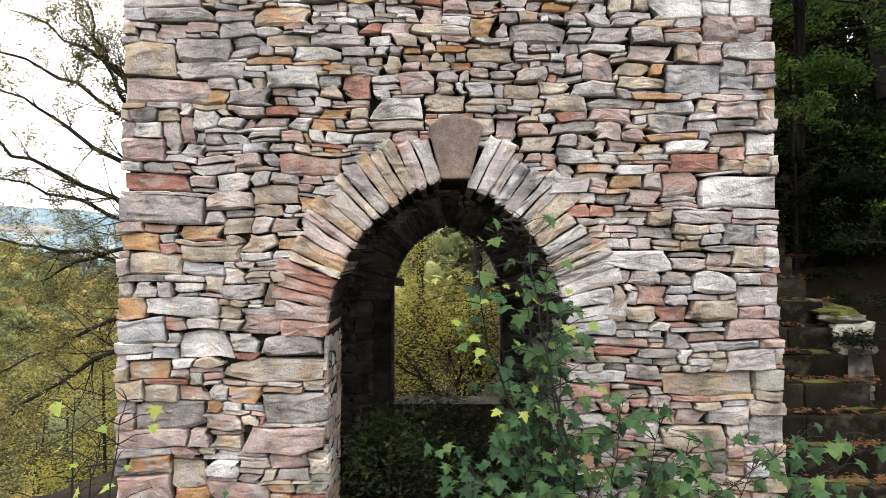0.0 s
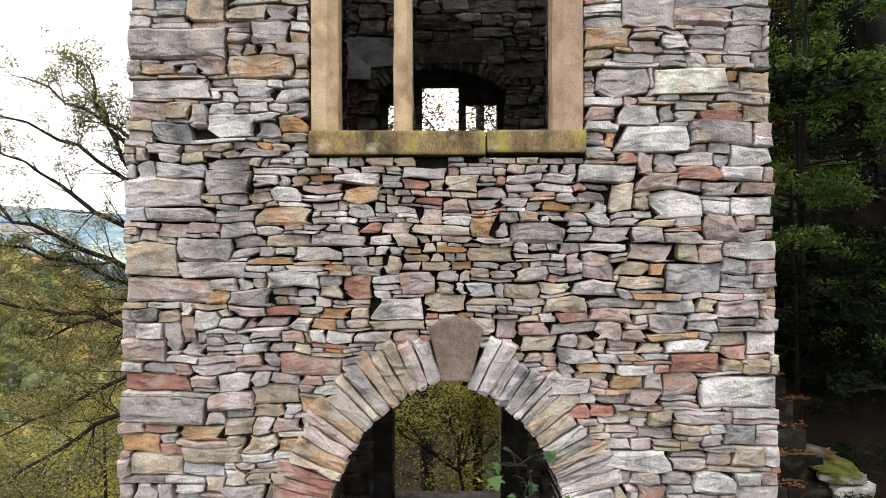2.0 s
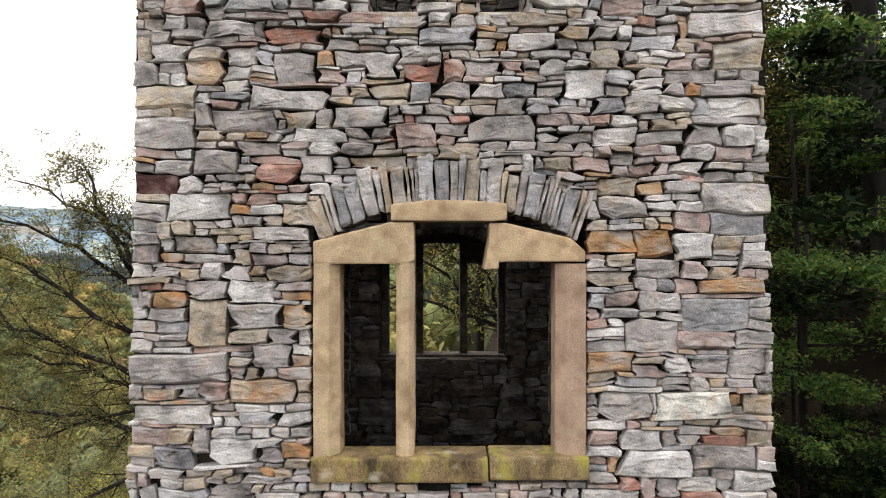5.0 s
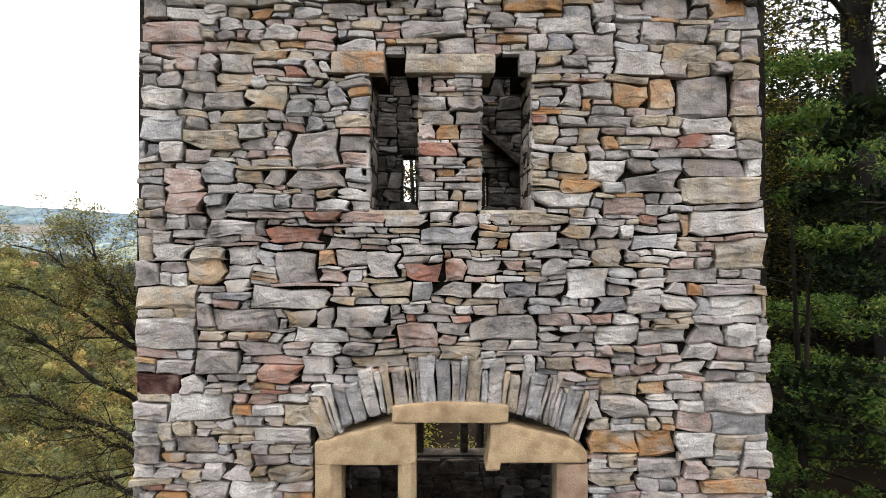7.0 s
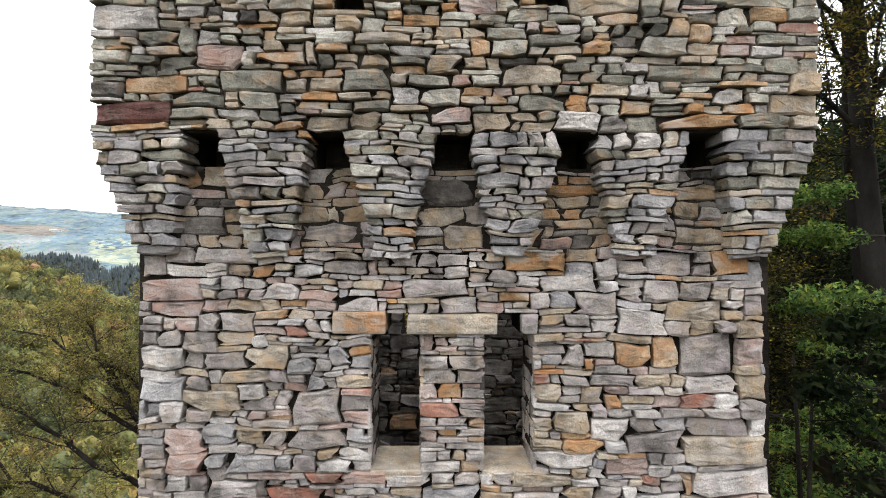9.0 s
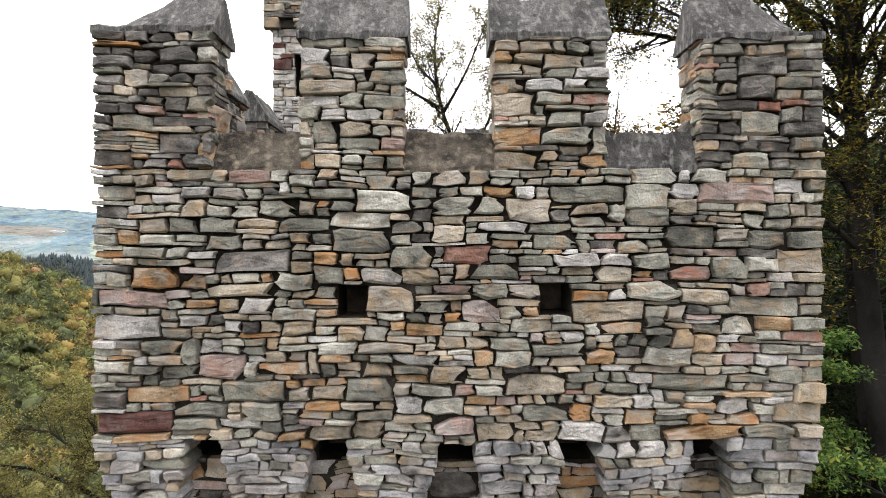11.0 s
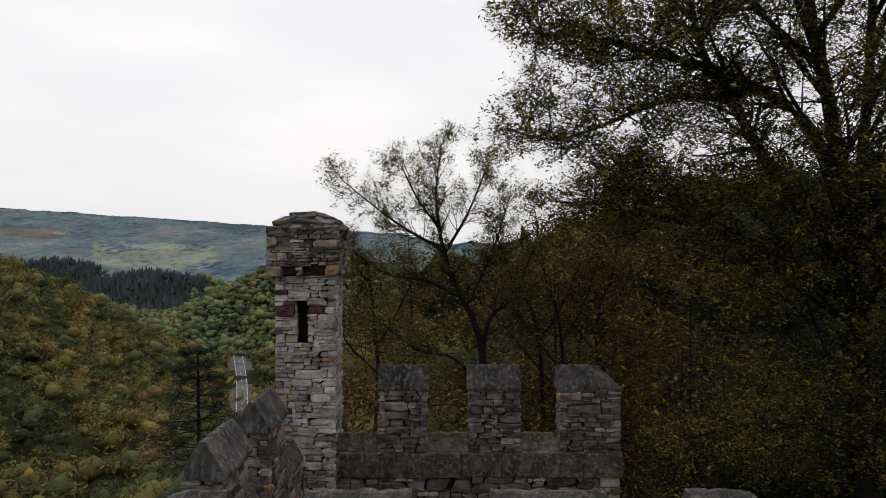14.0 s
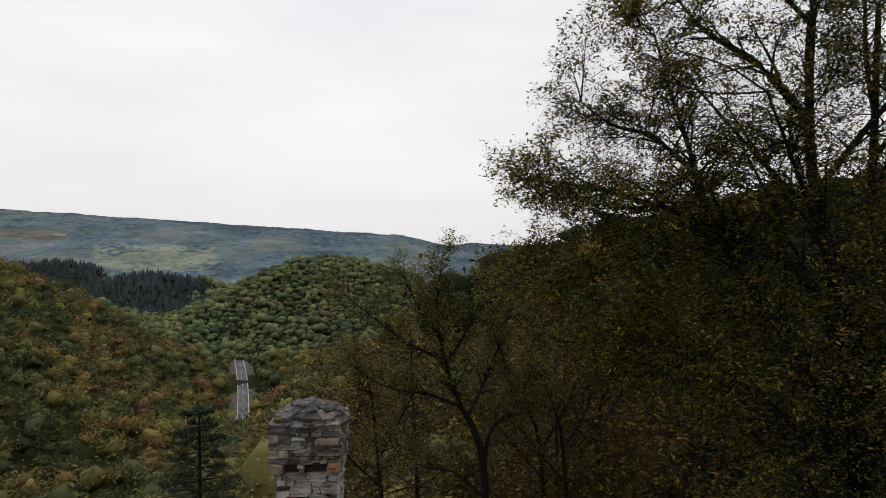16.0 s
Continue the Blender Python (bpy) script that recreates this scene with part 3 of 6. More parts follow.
def land(x, y):
    """Height of the ground: a wooded spur that falls to a valley, with hills beyond."""
    q = x + 1.5 * ease(y / 20) - 14 * ease((y - 40) / 120)
    away = ease((y - 260) / 320)
    behind = -7.0 * ease((y - 9.2) / 13) * ease((5.5 - x) / 4) * ease((x + 6.5) / 4) * ease((90 - y) / 50)
    if q > 0:
        h = 0.30 * q / (1 + q / 260) * (1 - away) - 84 * away
    else:
        h = -92 * (1 - math.exp(q * 0.95 / 92)) * (1 - away) - 90 * away
    r = math.hypot(x, y - 6)
    h = h * ease((r - 3) / 14) - 0.35
    h += 2.0 * ease((x - 2.5) / 1.6) * ease((y - 4.1) / 2.4) * ease((26 - r) / 12)
    h -= 0.7 * ease((y - 5) / 3) * ease((2.4 - x) / 1.0) * ease((14 - r) / 6)
    h += behind
    d = -119 - 0.36 * (max(y, 230) - 360) - x - 15     # how far up the left side of the valley
    if d > 0:
        h += 130 * (1 - math.exp(-(d / 142) ** 1.6)) * ease((720 - y) / 280)
    d2 = ((x + 150) / (190 if x > -150 else 140)) ** 2 + ((y - 760) / 210) ** 2
    h += 92 * math.exp(-d2)
    d3 = ((x + 440) / 150) ** 2 + ((y - 930) / 160) ** 2
    d4 = ((x + 740) / 170) ** 2 + ((y - 1150) / 120) ** 2
    h += 60 * math.exp(-d3) + 70 * math.exp(-d4)
    far = ease((y - 950) / 1650)
    h += far * (54 - 0.066 * min(x, 500) - 36 * ease((x / max(y, 1) + 0.08) / 0.12) + 42 * ease((y - 3000) / 800) * ease(x / max(y, 1) / 0.05) - h)
    if 290 < y < 500:
        near = ease(1.6 - abs(x + 119 + (y - 360) * 0.36) / 22)
        h += (min(h, -87 + (y - 360) * 0.155) - h) * near
    if r > 60:
        h += noise.noise(Vector((x / 140, y / 140, 0.3))) * min(6, (r - 60) * 0.03)
    return h


def build_land():
    verts, faces, slots = [], [], []
    rings = [0.0, 1, 2, 3, 4, 5, 6, 7, 8.5, 10, 12, 15, 19, 24, 30]
    while rings[-1] < 4600:
        rings.append(rings[-1] * 1.085)
    n = 216
    for r in rings:
        for k in range(n):
            a = 2 * math.pi * k / n
            x, y = r * math.sin(a), 6 + r * math.cos(a)
            verts.append((x, y, land(x, y) + (noise.noise(Vector((x, y, 0))) * 0.05 if r < 30 else 0)))
    for i in range(len(rings) - 1):
        for k in range(n):
            q = (k + 1) % n
            faces.append((i * n + k, i * n + q, (i + 1) * n + q, (i + 1) * n + k))
            x, y = verts[i * n + k][:2]
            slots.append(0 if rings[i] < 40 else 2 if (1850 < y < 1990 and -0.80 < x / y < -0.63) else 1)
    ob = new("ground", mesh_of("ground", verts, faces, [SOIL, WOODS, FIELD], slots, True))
    tagged(ob, "sloping woodland ground covered with leaf litter, falling to a valley", "ground", kind="structure")


build_land()

# ---- the tower: sizes in metres ----
FACE = lambda z: 4.24 + 0.016 * z          # the front face leans back a little
WALL = 0.55                                # thickness of the walls
X_LEFT, X_RIGHT = -2.27, 2.42
PAR_L, PAR_R, PAR_Y = -2.40, 2.51, 4.17    # the overhanging parapet
BACK_IN, BACK_OUT = 8.50, 9.00
PAR_BACK_IN, PAR_BACK_OUT = 8.85, 9.25
left_edge = lambda z: X_LEFT + 0.012 * z
right_edge = lambda z: X_RIGHT - 0.020 * z


def on_front(u, z, out):
    return (u, FACE(z) - out, z)


# door arch
ARCH_X, ARCH_HALF, ARCH_SPRING, ARCH_R, RING = 0.05, 0.84, 1.22, 1.16, 0.40


def arch_half(z, grow=0.0):
    """Half the pointed arch's width at height z, or of its outer ring."""
    if z <= ARCH_SPRING:
        return ARCH_HALF + grow * 0
    dz = z - ARCH_SPRING
    r = ARCH_R + grow
    if dz >= r:
        return 0.0
    return max(0.0, math.sqrt(r * r - dz * dz) - (ARCH_R - ARCH_HALF))


def door_gap(z):
    h = arch_half(z)
    return (ARCH_X - h, ARCH_X + h) if h > 0.01 else None


def ring_blocks():
    """What the ring of the door arch takes from the rubble, column by column."""
    out = []
    r, c = ARCH_R + RING - 0.10, ARCH_R - ARCH_HALF
    n = 34
    w = 2 * (ARCH_HALF + RING - 0.06) / n
    for k in range(n):
        u = ARCH_X - (ARCH_HALF + RING - 0.06) + k * w
        d = abs(u + w / 2 - ARCH_X)
        inside = r * r - (d + c) ** 2
        top = ARCH_SPRING + (math.sqrt(inside) if inside > 0 else 0.06)
        out.append((u, u + w, -1.0 if d < ARCH_HALF else ARCH_SPRING + 0.01, top))
    return out


def relief_blocks():
    """The same for the relieving arch over the window."""
    out = []
    n = 26
    x0, x1 = RELIEF[0] - RELIEF[2] - 0.08, RELIEF[0] + RELIEF[2] + 0.06
    for k in range(n):
        u, w = x0 + (x1 - x0) * k / n, (x1 - x0) / n
        d = u + w / 2 - RELIEF[0]
        out.append((u, u + w, 5.40 if abs(d) < 0.9 else 5.56, REL_Z + math.sqrt((REL_R + 0.27) ** 2 - d * d)))
    return out


# window of the first floor, the twin slots above, and the arch over the window
WIN = (-0.93, 1.02, 3.90, 5.89)
SLOT_A, SLOT_B = (-0.535, -0.19, 7.22, 8.20), (0.26, 0.614, 7.22, 8.20)
NOTCH_A, NOTCH_B = (-0.435, -0.28, 8.20, 8.345), (0.36, 0.525, 8.20, 8.345)
RELIEF = (0.04, 5.59, 0.905, 0.27)   # centre, springing, half span, rise of the relieving arch over the window
REL_R = (RELIEF[2] ** 2 + RELIEF[3] ** 2) / (2 * RELIEF[3])
REL_Z = RELIEF[1] + RELIEF[3] - REL_R

SLOTS = [-1.666, -0.81, 0.036, 0.885, 1.756]
holes_front = [*((s - 0.13, s + 0.13, 9.38, 9.62) for s in SLOTS), SLOT_A, SLOT_B, NOTCH_A, NOTCH_B, (WIN[0], WIN[1], WIN[2], 5.75), (-0.45, 0.52, 5.75, 5.89)]
core = []
for a, b, c, d in core_boxes(X_LEFT + 0.06, X_RIGHT - 0.10, -1.2, 9.66, holes_front, door_gap):
    y = FACE((c + d) / 2)
    core.append((a, b, y + 0.06, y + WALL, c, d))
wall_south = tagged(new("wall_south", boxes_mesh("wall_south", core, [MORTAR])), "tower front wall of grey and pinkish rubble stone with dark open joints", "wall", kind="structure")

rng = random.Random(11)
# stones that stand out: u0, u1, z0, z1, kind; first beside and over the door, then round the window, then round the slots
stones_low = [
    (-2.22, -1.86, 3.06, 3.30, "tan"), (-2.24, -1.62, 2.86, 3.05, "pink"), (-2.22, -1.76, 2.25, 2.39, "red"), (-2.24, -1.64, 2.03, 2.22, "grey"), (-1.14, -0.66, 2.37, 2.51, "red"),
    (1.82, 2.36, 2.14, 2.37, "pale"), (1.58, 2.00, 2.95, 3.16, "blue"), (-1.24, -0.80, 0.65, 0.86, "grey"), (-1.52, -0.80, 0.94, 1.09, "tan"), (-1.40, -0.80, 0.44, 0.63, "pink"),
    (-2.28, -1.92, 1.20, 1.36, "blue"), (-2.12, -1.64, 0.59, 0.80, "grey"), (-1.26, -0.82, 1.10, 1.27, "grey"), (-2.28, -1.88, 0.10, 0.28, "pink"), (2.00, 2.38, 1.21, 1.35, "pink"),
    (1.60, 1.96, 2.39, 2.52, "red"), (1.00, 1.22, 3.02, 3.22, "pink"), (1.86, 2.10, 3.32, 3.50, "pink"), (0.20, 0.40, 3.34, 3.50, "rust"), (-0.70, -0.48, 2.90, 3.07, "red"),
    (-0.28, -0.04, 2.93, 3.10, "pink"), (-0.50, -0.12, 2.76, 2.91, "pale"),
]
stones_mid = [
    (-1.80, -1.50, 4.86, 5.18, "tan"), (-2.20, -1.52, 4.60, 4.82, "grey"), (-2.20, -1.64, 4.32, 4.46, "pale"), (-2.24, -1.68, 3.55, 3.75, "grey"), (-2.19, -1.76, 6.26, 6.48, "grey"),
    (-2.18, -1.88, 5.94, 6.08, "wine"), (-1.14, -0.90, 5.70, 5.86, "tan"), (0.16, 0.64, 6.31, 6.50, "grey"), (-0.34, -0.06, 6.26, 6.44, "pink"), (-0.78, -0.40, 6.42, 6.57, "grey"),
    (1.88, 2.28, 5.65, 5.80, "blue"), (1.68, 2.16, 4.97, 5.20, "blue"), (1.82, 2.28, 5.23, 5.33, "rust"), (1.48, 2.02, 4.34, 4.53, "olive"), (1.08, 1.46, 4.33, 4.52, "grey"),
    (1.28, 1.66, 4.80, 5.04, "grey"), (2.02, 2.30, 4.66, 4.84, "grey"), (1.88, 2.26, 6.47, 6.62, "pale"), (-0.70, -0.42, 3.57, 3.69, "rust"), (1.18, 1.36, 3.52, 3.72, "tan"),
]
stones_high = [
    (-0.28, -0.04, 6.73, 6.86, "red"), (-0.02, 0.14, 6.74, 6.88, "red"), (-1.10, -0.76, 7.55, 7.81, "grey"), (-1.82, -1.56, 6.70, 6.88, "rust"), (-2.16, -1.74, 8.43, 8.58, "pink"),
    (-2.16, -1.86, 7.96, 8.12, "pale"), (1.40, 1.76, 8.62, 8.78, "grey"), (1.66, 2.04, 7.91, 8.20, "grey"), (2.06, 2.28, 7.98, 8.16, "pink"), (1.22, 1.44, 7.98, 8.14, "rust"),
    (1.68, 2.28, 7.29, 7.47, "tan"), (1.76, 2.28, 7.07, 7.25, "grey"), (-1.70, -1.46, 7.42, 7.57, "blue"), (-1.70, -1.34, 7.04, 7.17, "grey"), (-1.38, -0.82, 6.54, 6.70, "grey"),
    (-1.20, -0.92, 6.72, 6.94, "grey"), (1.92, 2.28, 6.82, 7.04, "tan"), (-0.56, -0.32, 6.76, 6.95, "grey"),
]
sill_lintels = [(-0.81, -0.43, 8.21, 8.36), (-0.28, 0.36, 8.20, 8.345), (0.525, 0.64, 8.20, 8.34)]
free = [SLOT_A, SLOT_B, NOTCH_A, NOTCH_B, (WIN[0], WIN[1], WIN[2], 5.62), *relief_blocks(), *ring_blocks(), *sill_lintels, (-0.16, 0.06, 3.83, 3.90), (-1.77, -1.63, 4.04, 4.12), (0.16, 0.28, 3.86, 3.90), (-2.06, -1.98, 3.86, 3.92)]
STILL += [WIN, (SLOT_A[0], SLOT_B[1], 7.22, 8.36)]


def front_grade(u, z):
    """Large stones towards the corners, small ones under the window."""
    k = 0.76 + 0.36 * min(1, max(0, (abs(u) - 0.9) / 1.0))
    return k * (0.88 if 2.7 < z < 3.9 and abs(u) < 1.4 else 1.0)


def front_tones(r, z):
    """Browner, stained stones towards the foot of the wall."""
    if z < 1.1 and r.random() < 0.55:
        return r.choices(["pink", "tan", "olive", "red", "sooted", "rust"], [5, 6, 5, 3, 2, 2])[0]
    return tones_for(LOW, HIGH)(r, z)


front = lay(rng, X_LEFT, X_RIGHT, -0.6, 8.80, free, None, [*stones_low, *stones_mid, *stones_high], front_tones, 1.0, front_grade)
front = [s for s in front if not (abs((s[0] + s[1]) / 2 - ARCH_X) < ARCH_HALF - 0.05 and s[3] < ARCH_SPRING)]
kept = []
for a, b, c, d, k in front:
    z = (c + d) / 2
    a, b = max(a, left_edge(z) + rng.uniform(-0.012, 0.012)), min(b, right_edge(z) + rng.uniform(-0.012, 0.012))
    if c < ARCH_SPRING + 0.02:
        for side in (-1, 1):
            jamb = ARCH_X + side * ARCH_HALF
            if side < 0 and a < jamb < b:
                b = jamb
            if side > 0 and a < jamb < b:
                a = jamb
        if a >= ARCH_X - ARCH_HALF - 0.001 and b <= ARCH_X + ARCH_HALF + 0.001:
            continue
    if b - a > 0.03:
        kept.append((a, b, c, d, k))
near_heart = lambda s: -1.45 < (s[0] + s[1]) / 2 < 1.45 and 2.55 < s[2] < 4.75
masonry("stone", rng, kept, on_front, wall_south, near_heart, (-0.008, 0.040), 0.0064, label="rubble stones of many greys laid dry in uneven courses")

# ring of the door arch, through the thickness of the wall
ring_kinds_left = ["pink", "tan", "rust", "pink", "grey", "tan", "pale", "grey"]
ring_kinds_right = ["pale", "grey", "tan", "grey", "blue", "pale", "tan", "grey"]
for side in (-1, 1):
    cx = ARCH_X - side * (ARCH_R - ARCH_HALF)
    top_angle = math.acos((ARCH_R - ARCH_HALF - 0.0) / ARCH_R)
    a = 0.02
    stop = top_angle - (0.03 if side < 0 else 0.125)
    while a < stop - 0.02:
        step = min(rng.uniform(0.04, 0.088), stop - a)
        if stop - a - step < 0.03:
            step = stop - a
        if step < 0.02:
            break
        ro = ARCH_R + RING * rng.uniform(0.78, 1.14)
        ri = ARCH_R + rng.uniform(-0.012, 0.012)
        quad = [(cx + side * r * math.cos(t), ARCH_SPRING + r * math.sin(t)) for r, t in ((ri, a), (ro, a), (ro, a + step), (ri, a + step))]
        kind = rng.choice(ring_kinds_left if side < 0 else ring_kinds_right)
        if side < 0 and a < 0.35:
            kind = rng.choice(["red", "pink", "red"])
        part("voussoir", voussoir_mesh(rng, quad if side > 0 else quad[::-1], on_front, STONE[kind], rng.uniform(0.03, 0.05), WALL), wall_south)
        a += step
key = [(0.002, 2.335), (0.208, 2.335), (0.295, 2.70), (0.20, 2.765), (0.105, 2.79), (0.01, 2.765), (-0.09, 2.70)]
part("keystone", prism_mesh("keystone", key, FACE(2.5) - 0.075, FACE(2.5) + WALL, BROWN_STONE, 0.018, 0.006), wall_south, "smooth brown shield-shaped keystone")

# added dark plates that block light leaking into the slots from inside
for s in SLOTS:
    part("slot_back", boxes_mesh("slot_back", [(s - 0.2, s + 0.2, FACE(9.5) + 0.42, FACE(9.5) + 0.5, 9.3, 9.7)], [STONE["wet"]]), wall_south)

# jambs of the door, stone on stone through the wall
for side in (-1, 1):
    x = ARCH_X + side * ARCH_HALF
    jamb = lay(random.Random(21 + side), 0.0, WALL, -0.6, ARCH_SPRING + 0.02, tones=tones_for(LOW))
    masonry("jamb_stone", rng, jamb, lambda u, z, out, x=x, side=side: (x - side * out * 0.5, FACE(z) + u, z), wall_south, None, (0.0, 0.02), label="rough stones of the door jamb", deep=0.05)

# relieving arch over the first-floor window
a0 = math.asin(RELIEF[2] / REL_R)
t = -a0
while t < a0 - 0.01:
    step = min(rng.choice((0.018, 0.026, 0.036, 0.05, 0.062)), a0 - t)
    ri, ro = REL_R + rng.uniform(-0.005, 0.012), REL_R + 0.36 * rng.uniform(0.72, 1.08)
    quad = []
    for r, s in ((ri, t + step), (ro, t + step), (ro, t), (ri, t)):
        quad.append((RELIEF[0] + REL_R * math.sin(s) + (r - REL_R) * math.sin(0.62 * s), REL_Z + REL_R * math.cos(s) + (r - REL_R) * math.cos(0.62 * s)))
    kind = rng.choices(["grey", "tan", "blue", "pale", "pink"], [50, 22, 14, 12, 3])[0]
    part("voussoir", voussoir_mesh(rng, quad[::-1], on_front, STONE[kind], rng.uniform(0.015, 0.045), 0.4), wall_south)
    t += step
for a, b, c, d, kind in ((-0.81, -0.43, 8.205, 8.36, "rust"), (-0.28, 0.36, 8.20, 8.345, "tan"), (0.525, 0.64, 8.20, 8.34, "grey")):
    me = prism_mesh("lintel", [(a, c), (b, c), (b, d), (a, d)], FACE(8.3) - 0.05, FACE(8.3) + 0.35, STONE[kind], 0.02, 0.008, int(a * 100))
    part("lintel", me, wall_south, "long weathered lintel stone")
for slot in (SLOT_A, SLOT_B):
    sill = boxes_mesh("slot_sill", [(slot[0] - 0.01, slot[1] + 0.01, FACE(7.2) + 0.0, FACE(7.2) + WALL, 7.16, 7.235)], [STONE["tan"]], 0.01)
    part("slot_sill", sill, wall_south, "worn brown stone sill")
    for side, x in ((1, slot[0]), (-1, slot[1])):
        stones = lay(random.Random(int(x * 50)), 0.0, WALL, 7.23, 8.20, tones=tones_for({"dark": 30, "grey": 40, "tan": 10}))
        masonry("slot_stone", rng, stones, lambda u, z, out, x=x, side=side: (x + side * out * 0.5, FACE(z) + u, z), wall_south, None, (0.0, 0.02), label="rough stones in the reveal of the slot", deep=0.05)

# ---- first-floor window of three lights, one mullion missing ----
window_1 = tagged(new("window_1", None), "sandstone window frame of three lights, one mullion broken away", "window", kind="structure")
WY = FACE(4.8) - 0.02
WD = FACE(4.8) + 0.22


def chamfered(name, x0, x1, z0, z1, y0, y1, mat, label="", bevel=0.02, seed=1):
    me = prism_mesh(name, [(x0, z0), (x1, z0), (x1, z1), (x0, z1)], y0, y1, mat, bevel, 0.004, seed)
    part(name, me, window_1, label)


def splayed(name, x0, x1, z0, z1, face, mat, label="", left=0.045, right=0.045, seed=1):
    """An upright of the window, its edges towards the lights cut back at a slant."""
    plan = [(x0, WY + left), (x0 + left, WY), (x1 - right, WY), (x1, WY + right), (x1, WD), (x0, WD)]
    r = random.Random(seed)
    levels = [z0 + (z1 - z0) * k / 6 for k in range(7)]
    verts = [(x + r.uniform(-0.003, 0.003), y + r.uniform(-0.003, 0.003), z) for z in levels for x, y in plan]
    faces = []
    for k in range(6):
        for i in range(6):
            j = (i + 1) % 6
            faces.append((k * 6 + i, k * 6 + j, k * 6 + 6 + j, k * 6 + 6 + i))
    faces += [tuple(range(5, -1, -1)), tuple(range(36, 42))]
    part(name, mesh_of(name, verts, faces, [mat]), window_1, label)


chamfered("sill", -0.925, 0.315, 3.915, 4.085, WY - 0.05, WD, MOSSY_SANDSTONE, "worn sandstone sill stained yellow-green by moss", 0.018, 3)
chamfered("sill", 0.325, 1.02, 3.93, 4.09, WY - 0.045, WD, MOSSY_SANDSTONE, "worn sandstone sill stained yellow-green by moss", 0.018, 4)
splayed("jamb", -0.915, -0.735, 4.085, 5.44, 0, SANDSTONE, "", 0.005, 0.07, 5)
splayed("jamb", 0.80, 1.005, 4.09, 5.44, 0, PINK_SANDSTONE, "pinkish sandstone jamb", 0.07, 0.005, 6)
splayed("mullion", -0.335, -0.205, 4.085, 5.46, 0, SANDSTONE, "", 0.035, 0.035, 7)
head_l = [(-0.915, 5.44), (-0.265, 5.44), (-0.205, 5.46), (-0.205, 5.735), (-0.38, 5.735), (-0.915, 5.60)]
part("head", prism_mesh("head", head_l, WY, WD, SANDSTONE, 0.014, 0.004, 8), window_1, "sloping sandstone head of the side light")
head_r = [(0.285, 5.40), (0.385, 5.40), (0.388, 5.45), (0.80, 5.455), (1.0, 5.45), (1.005, 5.53), (0.90, 5.62), (0.44, 5.725), (0.325, 5.725), (0.318, 5.60)]
part("head", prism_mesh("head", head_r, WY, WD, SANDSTONE, 0.014, 0.005, 9), window_1, "sandstone head with a broken mullion stub")
head_c = [(-0.37, 5.74), (-0.25, 5.737), (0.34, 5.737), (0.445, 5.74), (0.445, 5.86), (0.20, 5.885), (-0.10, 5.885), (-0.37, 5.855)]
part("head", prism_mesh("head", head_c, WY - 0.02, WD, SANDSTONE, 0.014, 0.005, 10), window_1, "raised sandstone head of the middle light")
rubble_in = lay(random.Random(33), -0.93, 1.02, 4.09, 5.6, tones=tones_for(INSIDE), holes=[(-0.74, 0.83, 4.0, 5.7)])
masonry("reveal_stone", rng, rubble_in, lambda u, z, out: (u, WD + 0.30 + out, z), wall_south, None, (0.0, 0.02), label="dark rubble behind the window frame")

# ---- machicolation: corbels that carry the parapet ----
parapet = tagged(new("parapet_south", None), "overhanging battlement of weathered grey rubble with saddle copings", "parapet", kind="structure")
Z_CORBEL, Z_PAR = 8.74, 9.60


def corbel_bounds():
    """(x at the foot, x at the top) of each corbel's two sides."""
    out = []
    for i in range(6):
        top0 = PAR_L if i == 0 else SLOTS[i - 1] + 0.115
        top1 = PAR_R if i == 5 else SLOTS[i] - 0.115
        foot0 = left_edge(8.8) if i == 0 else top0 + 0.19
        foot1 = right_edge(8.8) if i == 5 else top1 - 0.19
        if i == 0:
            foot1 = top1 - 0.13
        if i == 5:
            foot0 = top0 + 0.13
        out.append((foot0, foot1, top0, top1))
    return out


